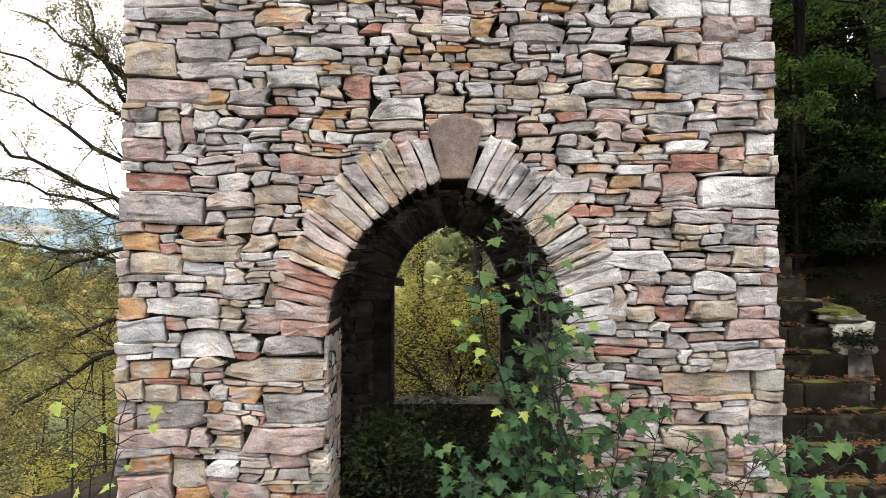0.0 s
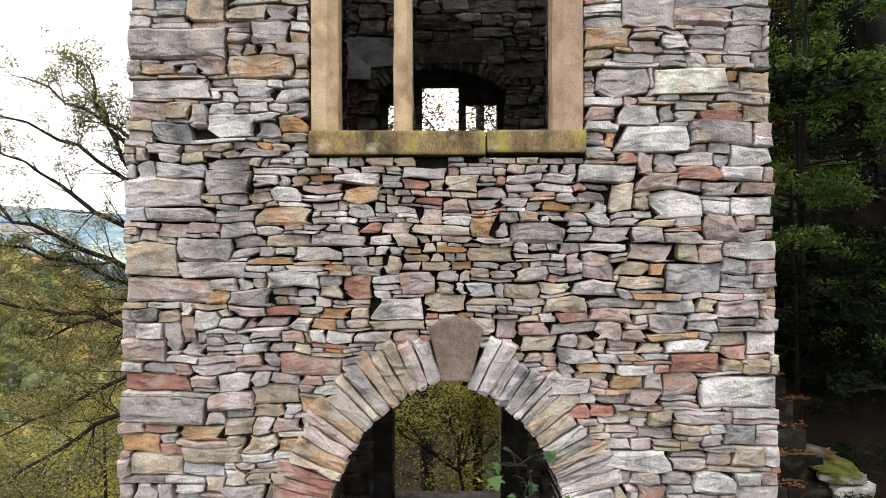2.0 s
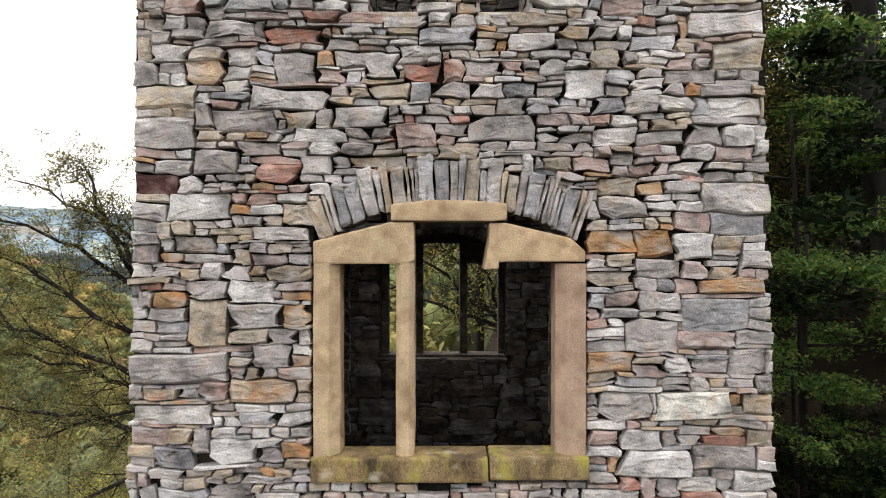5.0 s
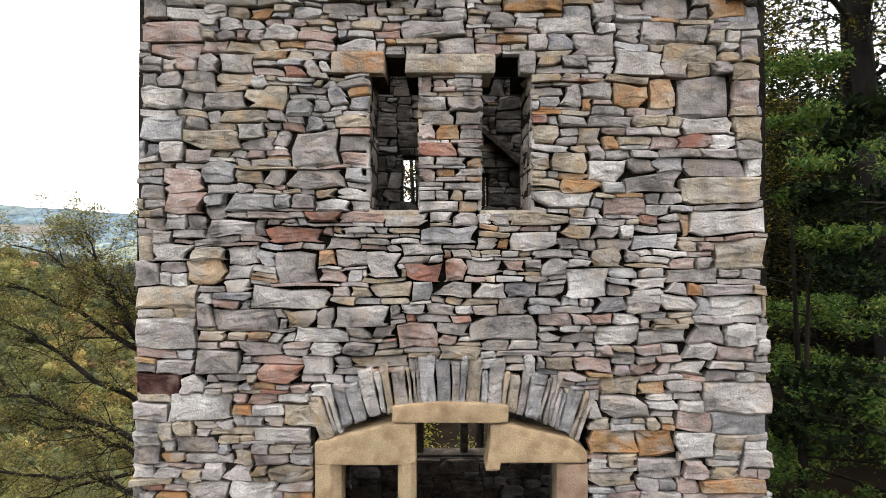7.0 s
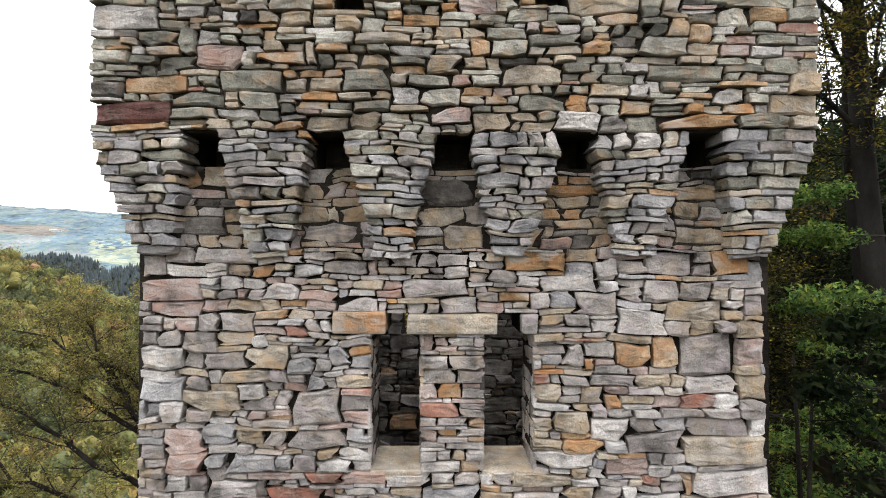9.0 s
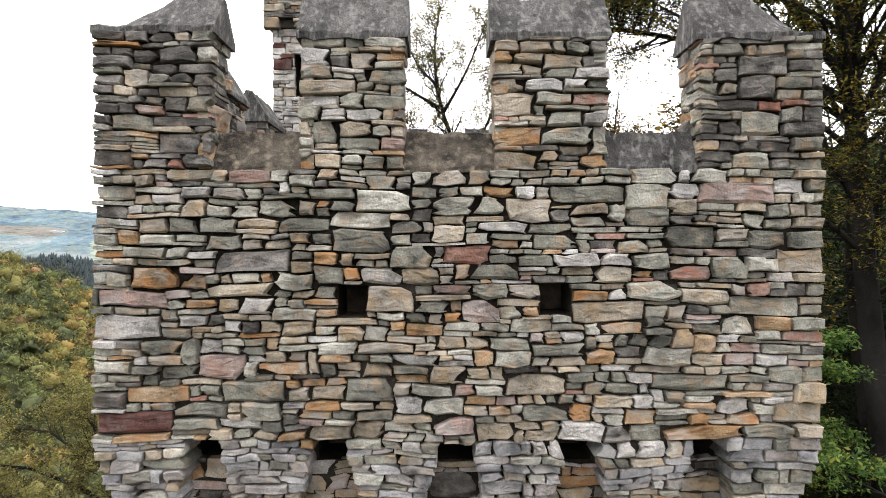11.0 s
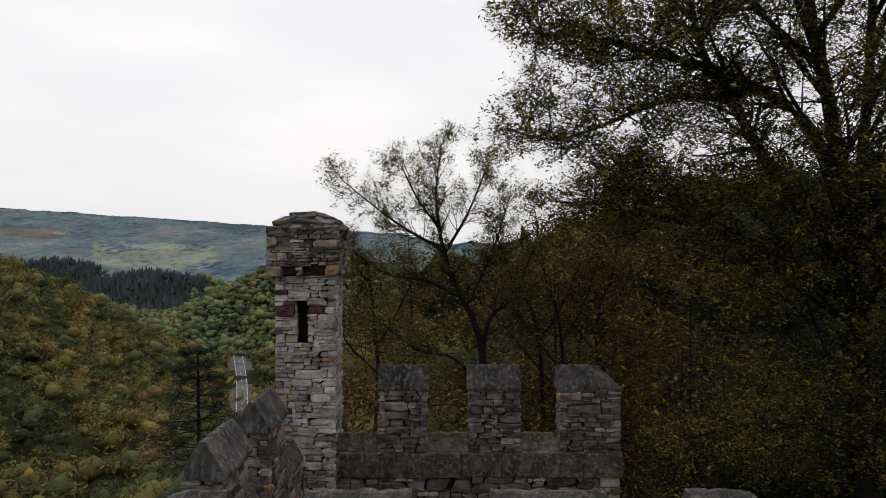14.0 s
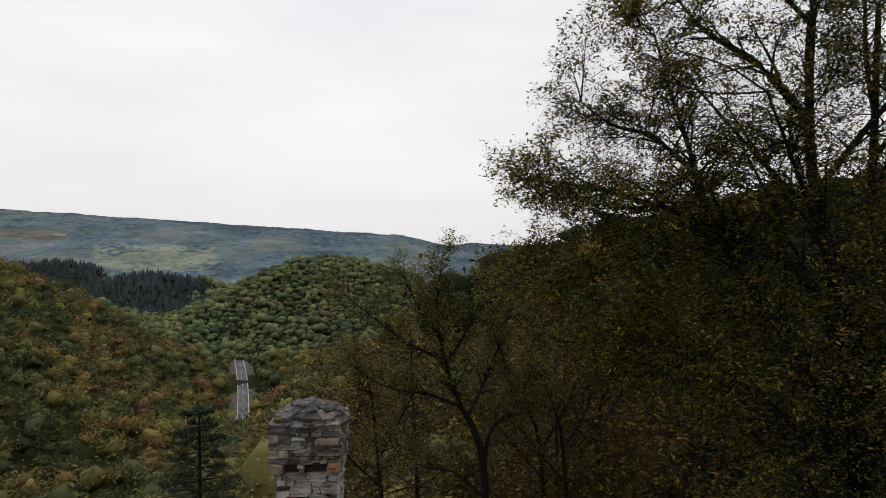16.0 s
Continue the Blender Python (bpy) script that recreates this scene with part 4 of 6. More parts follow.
for i, (f0, f1, t0, t1) in enumerate(corbel_bounds()):
    corbel = part("corbel", mesh_of("corbel", [(f0 + 0.02, FACE(Z_CORBEL) + 0.03, Z_CORBEL), (f1 - 0.02, FACE(Z_CORBEL) + 0.03, Z_CORBEL), (t1 - 0.03, PAR_Y + 0.04, Z_PAR - 0.05), (t0 + 0.03, PAR_Y + 0.04, Z_PAR - 0.05),
                                            (t1 - 0.03, PAR_Y + 0.04, Z_PAR + 0.02), (t0 + 0.03, PAR_Y + 0.04, Z_PAR + 0.02), (t1 - 0.03, FACE(9) + 0.1, Z_PAR + 0.02), (t0 + 0.03, FACE(9) + 0.1, Z_PAR + 0.02),
                                            (f0 + 0.02, FACE(9) + 0.1, Z_CORBEL), (f1 - 0.02, FACE(9) + 0.1, Z_CORBEL)],
                                    [(0, 1, 2, 3), (3, 2, 4, 5), (5, 4, 6, 7), (8, 9, 1, 0), (0, 3, 5, 7, 8), (1, 9, 6, 4, 2)], [MORTAR]), parapet, "tapering corbel of stepped stones")
    z = Z_CORBEL
    stones = []
    r = random.Random(50 + i)
    while z < Z_PAR - 0.02:
        h = min(r.choice([0.03, 0.04, 0.05, 0.065, 0.09]), Z_PAR - z)
        if Z_PAR - z - h < 0.03:
            h = Z_PAR - z
        k = min(1, (z + h / 2 - Z_CORBEL) / (Z_PAR - Z_CORBEL - 0.10))
        a, b = f0 + (t0 - f0) * k, f1 + (t1 - f1) * k
        y = FACE(z) - 0.06 + (PAR_Y - FACE(z) + 0.06) * k ** 0.75
        u = a
        while u < b - 0.02:
            w = r.uniform(0.08, 0.27)
            if b - u - w < 0.07:
                w = b - u
            v, f = stone_shape(r, u, min(b, u + w), z, z + h, r.uniform(0.0, 0.03), 0.006, 0.28)
            part("stone", mesh_of("stone", [(p, y - o, q) for p, q, o in v], f, [STONE[tones_for({"blue": 44, "grey": 20, "olive": 18, "tan": 8, "rust": 5, "pale": 3})(r, z)]]), corbel)
            u += w
        z += h
back_of_slots = lay(random.Random(61), SLOTS[0] - 0.25, SLOTS[-1] + 0.25, 8.80, 9.38, tones=tones_for({"grey": 36, "tan": 26, "pink": 18, "rust": 12, "dark": 8}))
masonry("slot_stone", rng, back_of_slots, lambda u, z, out: on_front(u, z, out - 0.05), wall_south, None, (0.0, 0.02), label="stones behind the corbels")

# ---- parapet wall, merlons and copings ----
Z_CREN, Z_CREN_TOP, Z_MER, Z_MER_TOP = 11.43, 11.72, 12.35, 12.66
PAR_T = 0.40
MERLONS = [(-2.40, -1.60), (-1.02, -0.30), (0.285, 1.07), (1.675, 2.51)]
HOLE_A, HOLE_B = (-0.76, -0.55, 10.43, 10.65), (0.61, 0.825, 10.45, 10.66)
on_parapet = lambda u, z, out: (u, PAR_Y - out, z)
body = [(a, b, PAR_Y + 0.045, PAR_Y + PAR_T, c, d) for a, b, c, d in core_boxes(PAR_L + 0.04, PAR_R - 0.04, Z_PAR, Z_CREN, [HOLE_A, HOLE_B])]
parapet_body = part("body", boxes_mesh("body", body, [MORTAR]), parapet)
special = [(-2.39, -1.85, 9.65, 9.80, "wine"), (1.45, 1.98, 9.61, 9.71, "rust"), (0.72, 1.04, 9.61, 9.73, "pale"), (-0.95, -0.64, 9.60, 9.71, "tan"), (-1.30, -0.95, 10.05, 10.14, "rust"), (-1.65, -1.20, 10.56, 10.66, "tan"), (0.08, 0.33, 10.40, 10.56, "pink"),
           (-0.05, 0.26, 10.80, 10.92, "red"), (-2.36, -1.9, 10.5, 10.62, "pink")]
wall_stones = lay(random.Random(71), PAR_L, PAR_R, Z_PAR, Z_CREN, [HOLE_A, HOLE_B], None, special, tones_for(TOP), 0.86)
masonry("stone", rng, wall_stones, on_parapet, parapet, lambda s: True, (-0.012, 0.045), 0.0125, label="weathered rubble stones of the battlement")
# dark plates added to close the loopholes, so that they look black
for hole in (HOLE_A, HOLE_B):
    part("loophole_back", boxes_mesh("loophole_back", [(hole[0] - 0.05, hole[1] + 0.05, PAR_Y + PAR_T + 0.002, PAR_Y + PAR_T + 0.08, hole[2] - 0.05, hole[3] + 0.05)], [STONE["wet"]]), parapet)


def saddle(name, x0, x1, z0, z1, y0, y1, mat, seed, hip_left=0.0, hip_right=0.0, over=0.015):
    """A saddle coping: two slopes that meet in a ridge along the wall, hipped at an end where it stands on a corner."""
    r = random.Random(seed)
    n = max(3, int((x1 - x0) / 0.055))
    ym = (y0 + y1) / 2
    verts, faces = [], []
    for k in range(n + 1):
        t = k / n
        x = x0 - over + (x1 - x0 + 2 * over) * t
        drop = 0.0
        if hip_left and x < x0 + hip_left:
            drop = (x0 + hip_left - x) / (hip_left + over)
        if hip_right and x > x1 - hip_right:
            drop = (x - x1 + hip_right) / (hip_right + over)
        top = z1 - (z1 - z0) * min(1, drop)
        j = lambda s: r.uniform(-s, s)
        verts += [(x, y0 - over, z0 - 0.045 + j(0.014)), (x, y0 - over + j(0.008), z0 + j(0.012)), (x, (y0 - over + ym) / 2, max(z0, (z0 + top) / 2) + j(0.012)), (x, ym - 0.03, top - 0.012 + j(0.012)), (x, ym + 0.03, top - 0.012 + j(0.012)),
                  (x, y1 + over, z0 + j(0.006)), (x, y1 + over, z0 - 0.045)]
    m = 7
    for k in range(n):
        for i in range(m):
            q = (i + 1) % m
            faces.append((k * m + i, (k + 1) * m + i, (k + 1) * m + q, k * m + q))
    faces += [tuple(range(m)), tuple(n * m + i for i in range(m - 1, -1, -1))]
    return mesh_of(name, verts, faces, [mat])


def merlon(owner, x0, x1, z0, z1, top, y0, y1, seed, hips=(0, 0), tones=WEATHERED, facing=(1, 1, 1), mat=COPING, pieces=True):
    """A block of the battlement with its stones on the sides that show, and its coping."""
    block = part("merlon", boxes_mesh("merlon", [(x0 + 0.045, x1 - 0.045, y0 + 0.045, y1 - 0.03, z0, z1)], [MORTAR]), owner)
    r = random.Random(seed)
    stones = lay(r, x0, x1, z0, z1 - 0.03, tones=tones_for(tones), scale=0.84)
    masonry("stone", r, stones, lambda u, z, out: (u, y0 - out, z), block, (lambda s: True) if pieces else None, (-0.006, 0.038), 0.0125, label="weathered stones")
    if facing[1]:
        masonry("side_stone", r, lay(r, y0, y1, z0, z1 - 0.03, tones=tones_for(tones)), lambda u, z, out: (x1 - 0.03 + out, u, z), block, None, (0.0, 0.03), label="weathered stones")
    if facing[0]:
        masonry("side_stone", r, lay(r, y0, y1, z0, z1 - 0.03, tones=tones_for(tones)), lambda u, z, out: (x0 + 0.03 - out, u, z), block, None, (0.0, 0.03), label="weathered stones")
    part("coping", saddle("coping", x0, x1, z1, top, y0, y1, mat, seed, *hips), block, "grey weathered saddle coping streaked with lichen")
    return block


for i, (a, b) in enumerate(MERLONS):
    merlon(parapet, a, b, Z_CREN, Z_MER + (0.04 if i == 0 else 0), Z_MER_TOP, PAR_Y, PAR_Y + PAR_T, 80 + i, ((0.48, 0), (0, 0), (0, 0), (0, 0.42))[i], TOP if i in (1, 2) else {"sooted": 46, "olive": 36, "tan": 10, "rust": 5, "red": 2}, (i > 0, i < 3, 0))
for i in range(3):
    a, b = MERLONS[i][1], MERLONS[i + 1][0]
    part("crenel_coping", saddle("crenel_coping", a - 0.02, b + 0.02, Z_CREN + 0.02, Z_CREN_TOP, PAR_Y + 0.02, PAR_Y + PAR_T - 0.02, COPING_TAN if i < 2 else COPING, 90 + i, over=-0.005), parapet, "sloping coping of the gap between merlons")

# ---- the other walls of the tower ----
# back wall: pointed opening, a window of three lights, two slits
B_ARCH = (0.09, 0.78, 1.15, 1.08)   # centre, half width, springing, radius


def back_gap(z):
    x, hw, sp, r = B_ARCH
    if z < -0.33 or z > 2.25:
        return None
    if z <= sp:
        return (x - hw, x + hw)
    h = math.sqrt(max(0, r * r - (z - sp) ** 2)) - (r - hw)
    return (x - h, x + h) if h > 0.02 else None


B_WIN = (-0.87, 0.89, 4.02, 5.62)
B_SLITS = [(-0.57, -0.38, 7.60, 8.25), (0.49, 0.63, 7.55, 8.0)]
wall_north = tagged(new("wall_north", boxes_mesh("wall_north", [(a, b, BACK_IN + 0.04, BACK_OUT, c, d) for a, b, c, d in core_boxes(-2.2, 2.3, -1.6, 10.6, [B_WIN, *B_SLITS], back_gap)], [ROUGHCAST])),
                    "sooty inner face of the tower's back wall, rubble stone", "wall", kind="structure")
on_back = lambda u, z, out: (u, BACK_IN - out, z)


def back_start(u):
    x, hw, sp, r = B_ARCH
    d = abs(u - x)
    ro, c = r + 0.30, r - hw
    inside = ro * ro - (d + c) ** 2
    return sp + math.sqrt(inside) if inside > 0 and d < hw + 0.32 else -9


# darker stones below 6.2 m, greyer ones above
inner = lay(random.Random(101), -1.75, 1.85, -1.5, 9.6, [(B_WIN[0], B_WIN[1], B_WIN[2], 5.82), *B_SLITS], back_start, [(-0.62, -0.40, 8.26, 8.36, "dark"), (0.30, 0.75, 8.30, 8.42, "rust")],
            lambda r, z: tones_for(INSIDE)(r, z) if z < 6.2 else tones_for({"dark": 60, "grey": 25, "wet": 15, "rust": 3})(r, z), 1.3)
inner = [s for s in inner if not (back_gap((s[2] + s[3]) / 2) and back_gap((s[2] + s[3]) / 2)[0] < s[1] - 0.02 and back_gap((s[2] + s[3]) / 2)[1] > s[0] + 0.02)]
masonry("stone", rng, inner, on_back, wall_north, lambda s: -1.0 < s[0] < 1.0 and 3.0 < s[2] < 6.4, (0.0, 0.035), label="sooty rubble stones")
for side in (-1, 1):
    cx = B_ARCH[0] - side * (B_ARCH[3] - B_ARCH[1])
    top_angle = math.acos((B_ARCH[3] - B_ARCH[1]) / B_ARCH[3])
    a = 0.0
    while a < top_angle - 0.02:
        step = min(rng.uniform(0.06, 0.11), top_angle - a)
        ro = B_ARCH[3] + rng.uniform(0.30, 0.46)
        quad = [(cx + side * r * math.cos(t), B_ARCH[2] + r * math.sin(t)) for r, t in ((B_ARCH[3], a), (ro, a), (ro, a + step), (B_ARCH[3], a + step))]
        part("voussoir", voussoir_mesh(rng, quad if side > 0 else quad[::-1], on_back, STONE["wet"], rng.uniform(0.03, 0.06), 0.5), wall_north)
        a += step
# segmental arch over the back window
for k in range(26):
    t0, t1 = -0.95 + 1.9 * k / 26, -0.95 + 1.9 * (k + 1) / 26
    seg = lambda t, r: (0.01 + r * math.sin(t * 0.75), 4.46 + r * math.cos(t * 0.75))
    quad = [seg(t0, 1.30), seg(t1, 1.30), seg(t1, 1.30 + rng.uniform(0.2, 0.3)), seg(t0, 1.30 + 0.26)]
    part("voussoir", voussoir_mesh(rng, quad, on_back, STONE[rng.choice(["wet", "wet", "dark"])], rng.uniform(0.03, 0.06), 0.4), wall_north)
window_2 = tagged(new("window_2", None), "sooty stone window of three lights in the back wall", "window", kind="structure")
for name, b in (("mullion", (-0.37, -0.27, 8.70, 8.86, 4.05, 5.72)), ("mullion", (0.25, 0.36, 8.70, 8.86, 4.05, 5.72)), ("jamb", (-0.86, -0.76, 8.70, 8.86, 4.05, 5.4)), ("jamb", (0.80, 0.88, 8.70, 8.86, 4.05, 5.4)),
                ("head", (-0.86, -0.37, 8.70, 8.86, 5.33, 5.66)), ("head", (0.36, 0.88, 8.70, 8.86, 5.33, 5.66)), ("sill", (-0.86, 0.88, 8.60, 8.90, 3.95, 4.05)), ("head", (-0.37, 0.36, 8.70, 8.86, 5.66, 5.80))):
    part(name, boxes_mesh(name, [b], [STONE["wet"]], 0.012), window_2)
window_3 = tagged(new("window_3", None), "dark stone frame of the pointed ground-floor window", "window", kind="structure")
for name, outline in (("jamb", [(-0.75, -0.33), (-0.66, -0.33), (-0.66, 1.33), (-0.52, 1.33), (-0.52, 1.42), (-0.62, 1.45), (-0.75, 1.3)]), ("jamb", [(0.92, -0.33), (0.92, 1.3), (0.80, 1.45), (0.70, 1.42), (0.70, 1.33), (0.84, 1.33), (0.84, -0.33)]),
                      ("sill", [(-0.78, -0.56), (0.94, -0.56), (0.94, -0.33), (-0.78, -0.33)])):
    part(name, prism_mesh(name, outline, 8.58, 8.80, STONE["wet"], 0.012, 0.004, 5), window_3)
# a patch of plaster and a ledge on the inner face, and the line of a lost stair above
patch = [(-1.5, 5.62), (-0.98, 5.60), (-0.97, 5.76), (-0.60, 5.80), (-0.58, 6.02), (-0.9, 6.15), (-1.5, 6.2)]
part("plaster_patch", prism_mesh("plaster_patch", patch, BACK_IN - 0.06, BACK_IN + 0.02, PLASTER, 0.01, 0.01, 12), wall_north, "remnant of pale grey plaster")
ledge = [(-0.98, 5.80), (0.55, 5.84), (0.60, 6.12), (-0.60, 6.12), (-0.98, 6.05)]
part("roughcast_patch", prism_mesh("roughcast_patch", ledge, BACK_IN - 0.05, BACK_IN + 0.02, ROUGHCAST, 0.01, 0.012, 13), wall_north, "remnant of dark roughcast")
part("slanting_ledge", prism_mesh("slanting_ledge", [(0.46, 8.60), (1.28, 7.90), (1.31, 7.96), (0.49, 8.67)], BACK_IN - 0.16, BACK_IN + 0.02, STONE["wet"], 0.01, 0.005, 15), wall_north, "dark slanting ledge of a lost roof")

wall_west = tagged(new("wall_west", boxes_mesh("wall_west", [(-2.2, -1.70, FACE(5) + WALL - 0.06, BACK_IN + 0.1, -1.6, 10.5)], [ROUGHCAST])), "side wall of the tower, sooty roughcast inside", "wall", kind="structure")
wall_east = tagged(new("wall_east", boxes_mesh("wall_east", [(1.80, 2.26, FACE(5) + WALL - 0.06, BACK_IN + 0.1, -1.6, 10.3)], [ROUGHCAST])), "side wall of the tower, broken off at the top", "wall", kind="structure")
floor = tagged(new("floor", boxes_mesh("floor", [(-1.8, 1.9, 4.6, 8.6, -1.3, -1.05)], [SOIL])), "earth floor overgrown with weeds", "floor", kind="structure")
# back and left parapets
parapet_n = tagged(new("parapet_north", boxes_mesh("parapet_north", [(-2.36, 2.47, PAR_BACK_IN + 0.045, PAR_BACK_OUT, 9.6, Z_CREN)], [MORTAR])), "back battlement of weathered stone with saddle copings", "parapet", kind="structure")
stones = lay(random.Random(301), -1.7, 2.51, 10.42, Z_CREN, tones=tones_for({"dark": 60, "wet": 20, "grey": 12, "tan": 8}))
masonry("stone", rng, stones, lambda u, z, out: (u, PAR_BACK_IN - out, z), parapet_n, lambda s: s[2] > 10.7, (0.0, 0.03), label="weathered stones of the back battlement")
for i, (a, b) in enumerate(((-1.0, -0.28), (0.30, 1.05), (1.62, 2.51))):
    merlon(parapet_n, a, b, Z_CREN, Z_MER, Z_MER_TOP, PAR_BACK_IN, PAR_BACK_OUT, 310 + i, (0, 0.30) if i == 2 else (0, 0), {"sooted": 66, "dark": 18, "olive": 8, "rust": 3, "wet": 10}, (1, 1, 0), mat=COPING_BLACK, pieces=True)
for i, (a, b) in enumerate(((-1.7, -1.0), (-0.28, 0.30), (1.05, 1.62))):
    part("crenel_coping", saddle("crenel_coping", a - 0.02, b + 0.02, Z_CREN + 0.01, Z_CREN_TOP - 0.06, PAR_BACK_IN + 0.02, PAR_BACK_OUT - 0.02, COPING_TAN, 320 + i, over=-0.005), parapet_n, "brown coping spotted with moss")

parapet_w = tagged(new("parapet_west", boxes_mesh("parapet_west", [(-2.36, -2.04, PAR_Y + PAR_T - 0.02, PAR_BACK_IN, 9.6, Z_CREN)], [MORTAR])), "side battlement of weathered stone with saddle copings", "parapet", kind="structure")
for k in range(7):                            # a dressed band under the back battlement
    xa = -1.56 + 0.585 * k
    part("band_stone", boxes_mesh("band_stone", [(xa + 0.006, xa + 0.579, PAR_BACK_IN - 0.035, PAR_BACK_IN + 0.1, 11.07 + 0.006 * math.sin(5 * k), 11.415)], [COPING_TAN], 0.012), parapet_n, "brown dressed stone spotted black")
stones = lay(random.Random(331), PAR_Y + PAR_T, PAR_BACK_IN, 10.42, Z_CREN, tones=tones_for(WEATHERED))
masonry("stone", rng, stones, lambda u, z, out: (-2.04 + out, u, z), parapet_w, lambda s: s[2] > 10.7, (0.0, 0.03), label="weathered stones of the side battlement")


def turned(me):
    """Turns a piece built along x so that it runs along y on the left side of the tower."""
    for v in me.vertices:
        x, y, z = v.co
        v.co = (-2.40 + (y - PAR_Y), x, z)
    me.flip_normals()
    return me


for i, (a, b) in enumerate(((5.45, 6.20), (6.85, 7.60))):
    block = part("merlon", boxes_mesh("merlon", [(-2.36, -2.04, a + 0.03, b - 0.03, Z_CREN, Z_MER)], [MORTAR]), parapet_w)
    r = random.Random(340 + i)
    masonry("stone", r, lay(r, a, b, Z_CREN, Z_MER - 0.03, tones=tones_for(WEATHERED)), lambda u, z, out: (-2.04 + out, u, z), block, None, (0.0, 0.03), label="weathered stones")
    masonry("side_stone", r, lay(r, -2.40, -2.0, Z_CREN, Z_MER - 0.03, tones=tones_for(WEATHERED)), lambda u, z, out, a=a: (u, a + 0.03 - out, z), block, None, (0.0, 0.03), label="weathered stones")
    part("coping", turned(saddle("coping", a, b, Z_MER, Z_MER_TOP, PAR_Y, PAR_Y + PAR_T, COPING, 350 + i)), block, "grey weathered saddle coping")
for i, (a, b) in enumerate(((4.55, 5.45), (6.20, 6.85), (7.60, 8.6))):
    part("crenel_coping", turned(saddle("crenel_coping", a, b, Z_CREN + 0.02, Z_CREN_TOP, PAR_Y + 0.02, PAR_Y + PAR_T - 0.02, COPING, 360 + i, over=-0.005)), parapet_w, "sloping coping")

# ---- stair turret on the back corner ----
turret = tagged(new("stair_turret", None), "slender square turret of rubble stone with a slit and a domed top", "turret", kind="structure")
TX0, TX1, TY0, TY1 = -2.44, -1.585, 8.66, 9.42
SLIT = (-2.13, -1.985, 13.04, 13.62)
shaft = [(a, b, TY0 + 0.045, TY0 + 0.3, c, d) for a, b, c, d in core_boxes(TX0 + 0.04, TX1 - 0.04, 10.0, 14.0, [SLIT])]
shaft += [(TX0 + 0.04, TX1 - 0.04, TY0 + 0.3, TY1, 10.0, 14.0), (-2.50, -1.57, TY0 - 0.01, TY1 + 0.05, 14.0, 14.62)]
part("body", boxes_mesh("body", shaft, [MORTAR]), turret)
tt = tones_for({"grey": 24, "pale": 58, "tan": 10, "sooted": 6, "rust": 2, "wine": 1})
stones = lay(random.Random(401), TX0, TX1, 10.4, 13.98, [SLIT], None, [(-2.44, -2.16, 13.40, 13.56, "wine")], tt, 0.74)
masonry("stone", rng, stones, lambda u, z, out: (u, TY0 - out, z), turret, lambda s: s[2] > 11.6, (0.0, 0.025), label="rubble stones of the turret", joint=0.007)
stones = lay(random.Random(402), TY0, TY1, 10.4, 13.98, tones=tt)
masonry("side_stone", rng, stones, lambda u, z, out: (TX1 - 0.03 + out, u, z), turret, None, (0.0, 0.025), label="rubble stones of the turret", joint=0.007)
head_tones = tones_for({"sooted": 60, "olive": 18, "tan": 14, "rust": 6})
HX0, HX1, HY0 = -2.545, -1.53, 8.58
stones = lay(random.Random(403), HX0, HX1, 13.98, 14.68, [(-2.32, -2.13, 13.98, 14.11), (-2.02, -1.72, 13.98, 14.11)], None, [(-2.545, -2.32, 13.98, 14.12, "tan"), (-1.72, -1.53, 13.98, 14.13, "rust"), (-2.54, -2.14, 14.52, 14.68, "sooted")], head_tones, 0.62)
masonry("head_stone", rng, stones, lambda u, z, out: (u, HY0 - out, z), turret, lambda s: True, (0.0, 0.03), label="weathered stones of the turret's head", deep=0.12)
stones = lay(random.Random(404), HY0, TY1 + 0.08, 13.98, 14.68, tones=head_tones)
masonry("head_stone", rng, stones, lambda u, z, out: (HX1 - 0.03 + out, u, z), turret, None, (0.0, 0.03), label="weathered stones of the turret's head", deep=0.1)
dome_r = random.Random(405)
for ring, (h, rad, n) in enumerate(((14.69, 0.43, 17), (14.765, 0.36, 14), (14.82, 0.25, 10), (14.86, 0.11, 6))):
    for k in range(n):
        a = 2 * math.pi * (k + dome_r.uniform(-0.2, 0.2)) / n
        cx, cy = (HX0 + HX1) / 2, (HY0 + TY1 + 0.08) / 2
        sq = 1 / max(abs(math.cos(a)), abs(math.sin(a))) ** 0.55
        x, y = cx + rad * sq * math.cos(a), cy + rad * 0.88 * sq * math.sin(a)
        w, dpt, t = dome_r.uniform(0.08, 0.17), dome_r.uniform(0.09, 0.14), dome_r.uniform(0.04, 0.065)
        me = boxes_mesh("dome_stone", [(-w, w, -dpt, dpt, -t, t)], [dome_r.choice([STONE["sooted"], COPING, STONE["sooted"], STONE["dark"]])], 0.02)
        m = pose(x, y, h - 0.02, dome_r.uniform(-6, 6) - (30 - 8 * ring), dome_r.uniform(-6, 6), math.degrees(a) - 90)
        me.transform(m)
        part("dome_stone", me, turret)
part("dome_core", boxes_mesh("dome_core", [(-2.44, -1.64, 8.70, 9.38, 14.55, 14.72), (-2.3, -1.78, 8.8, 9.28, 14.7, 14.80)], [MORTAR]), turret)
part("dome_moss", boxes_mesh("dome_moss", [(-2.47, -2.25, 8.62, 8.8, 14.70, 14.745)], [MOSS], 0.02), turret, "green moss")

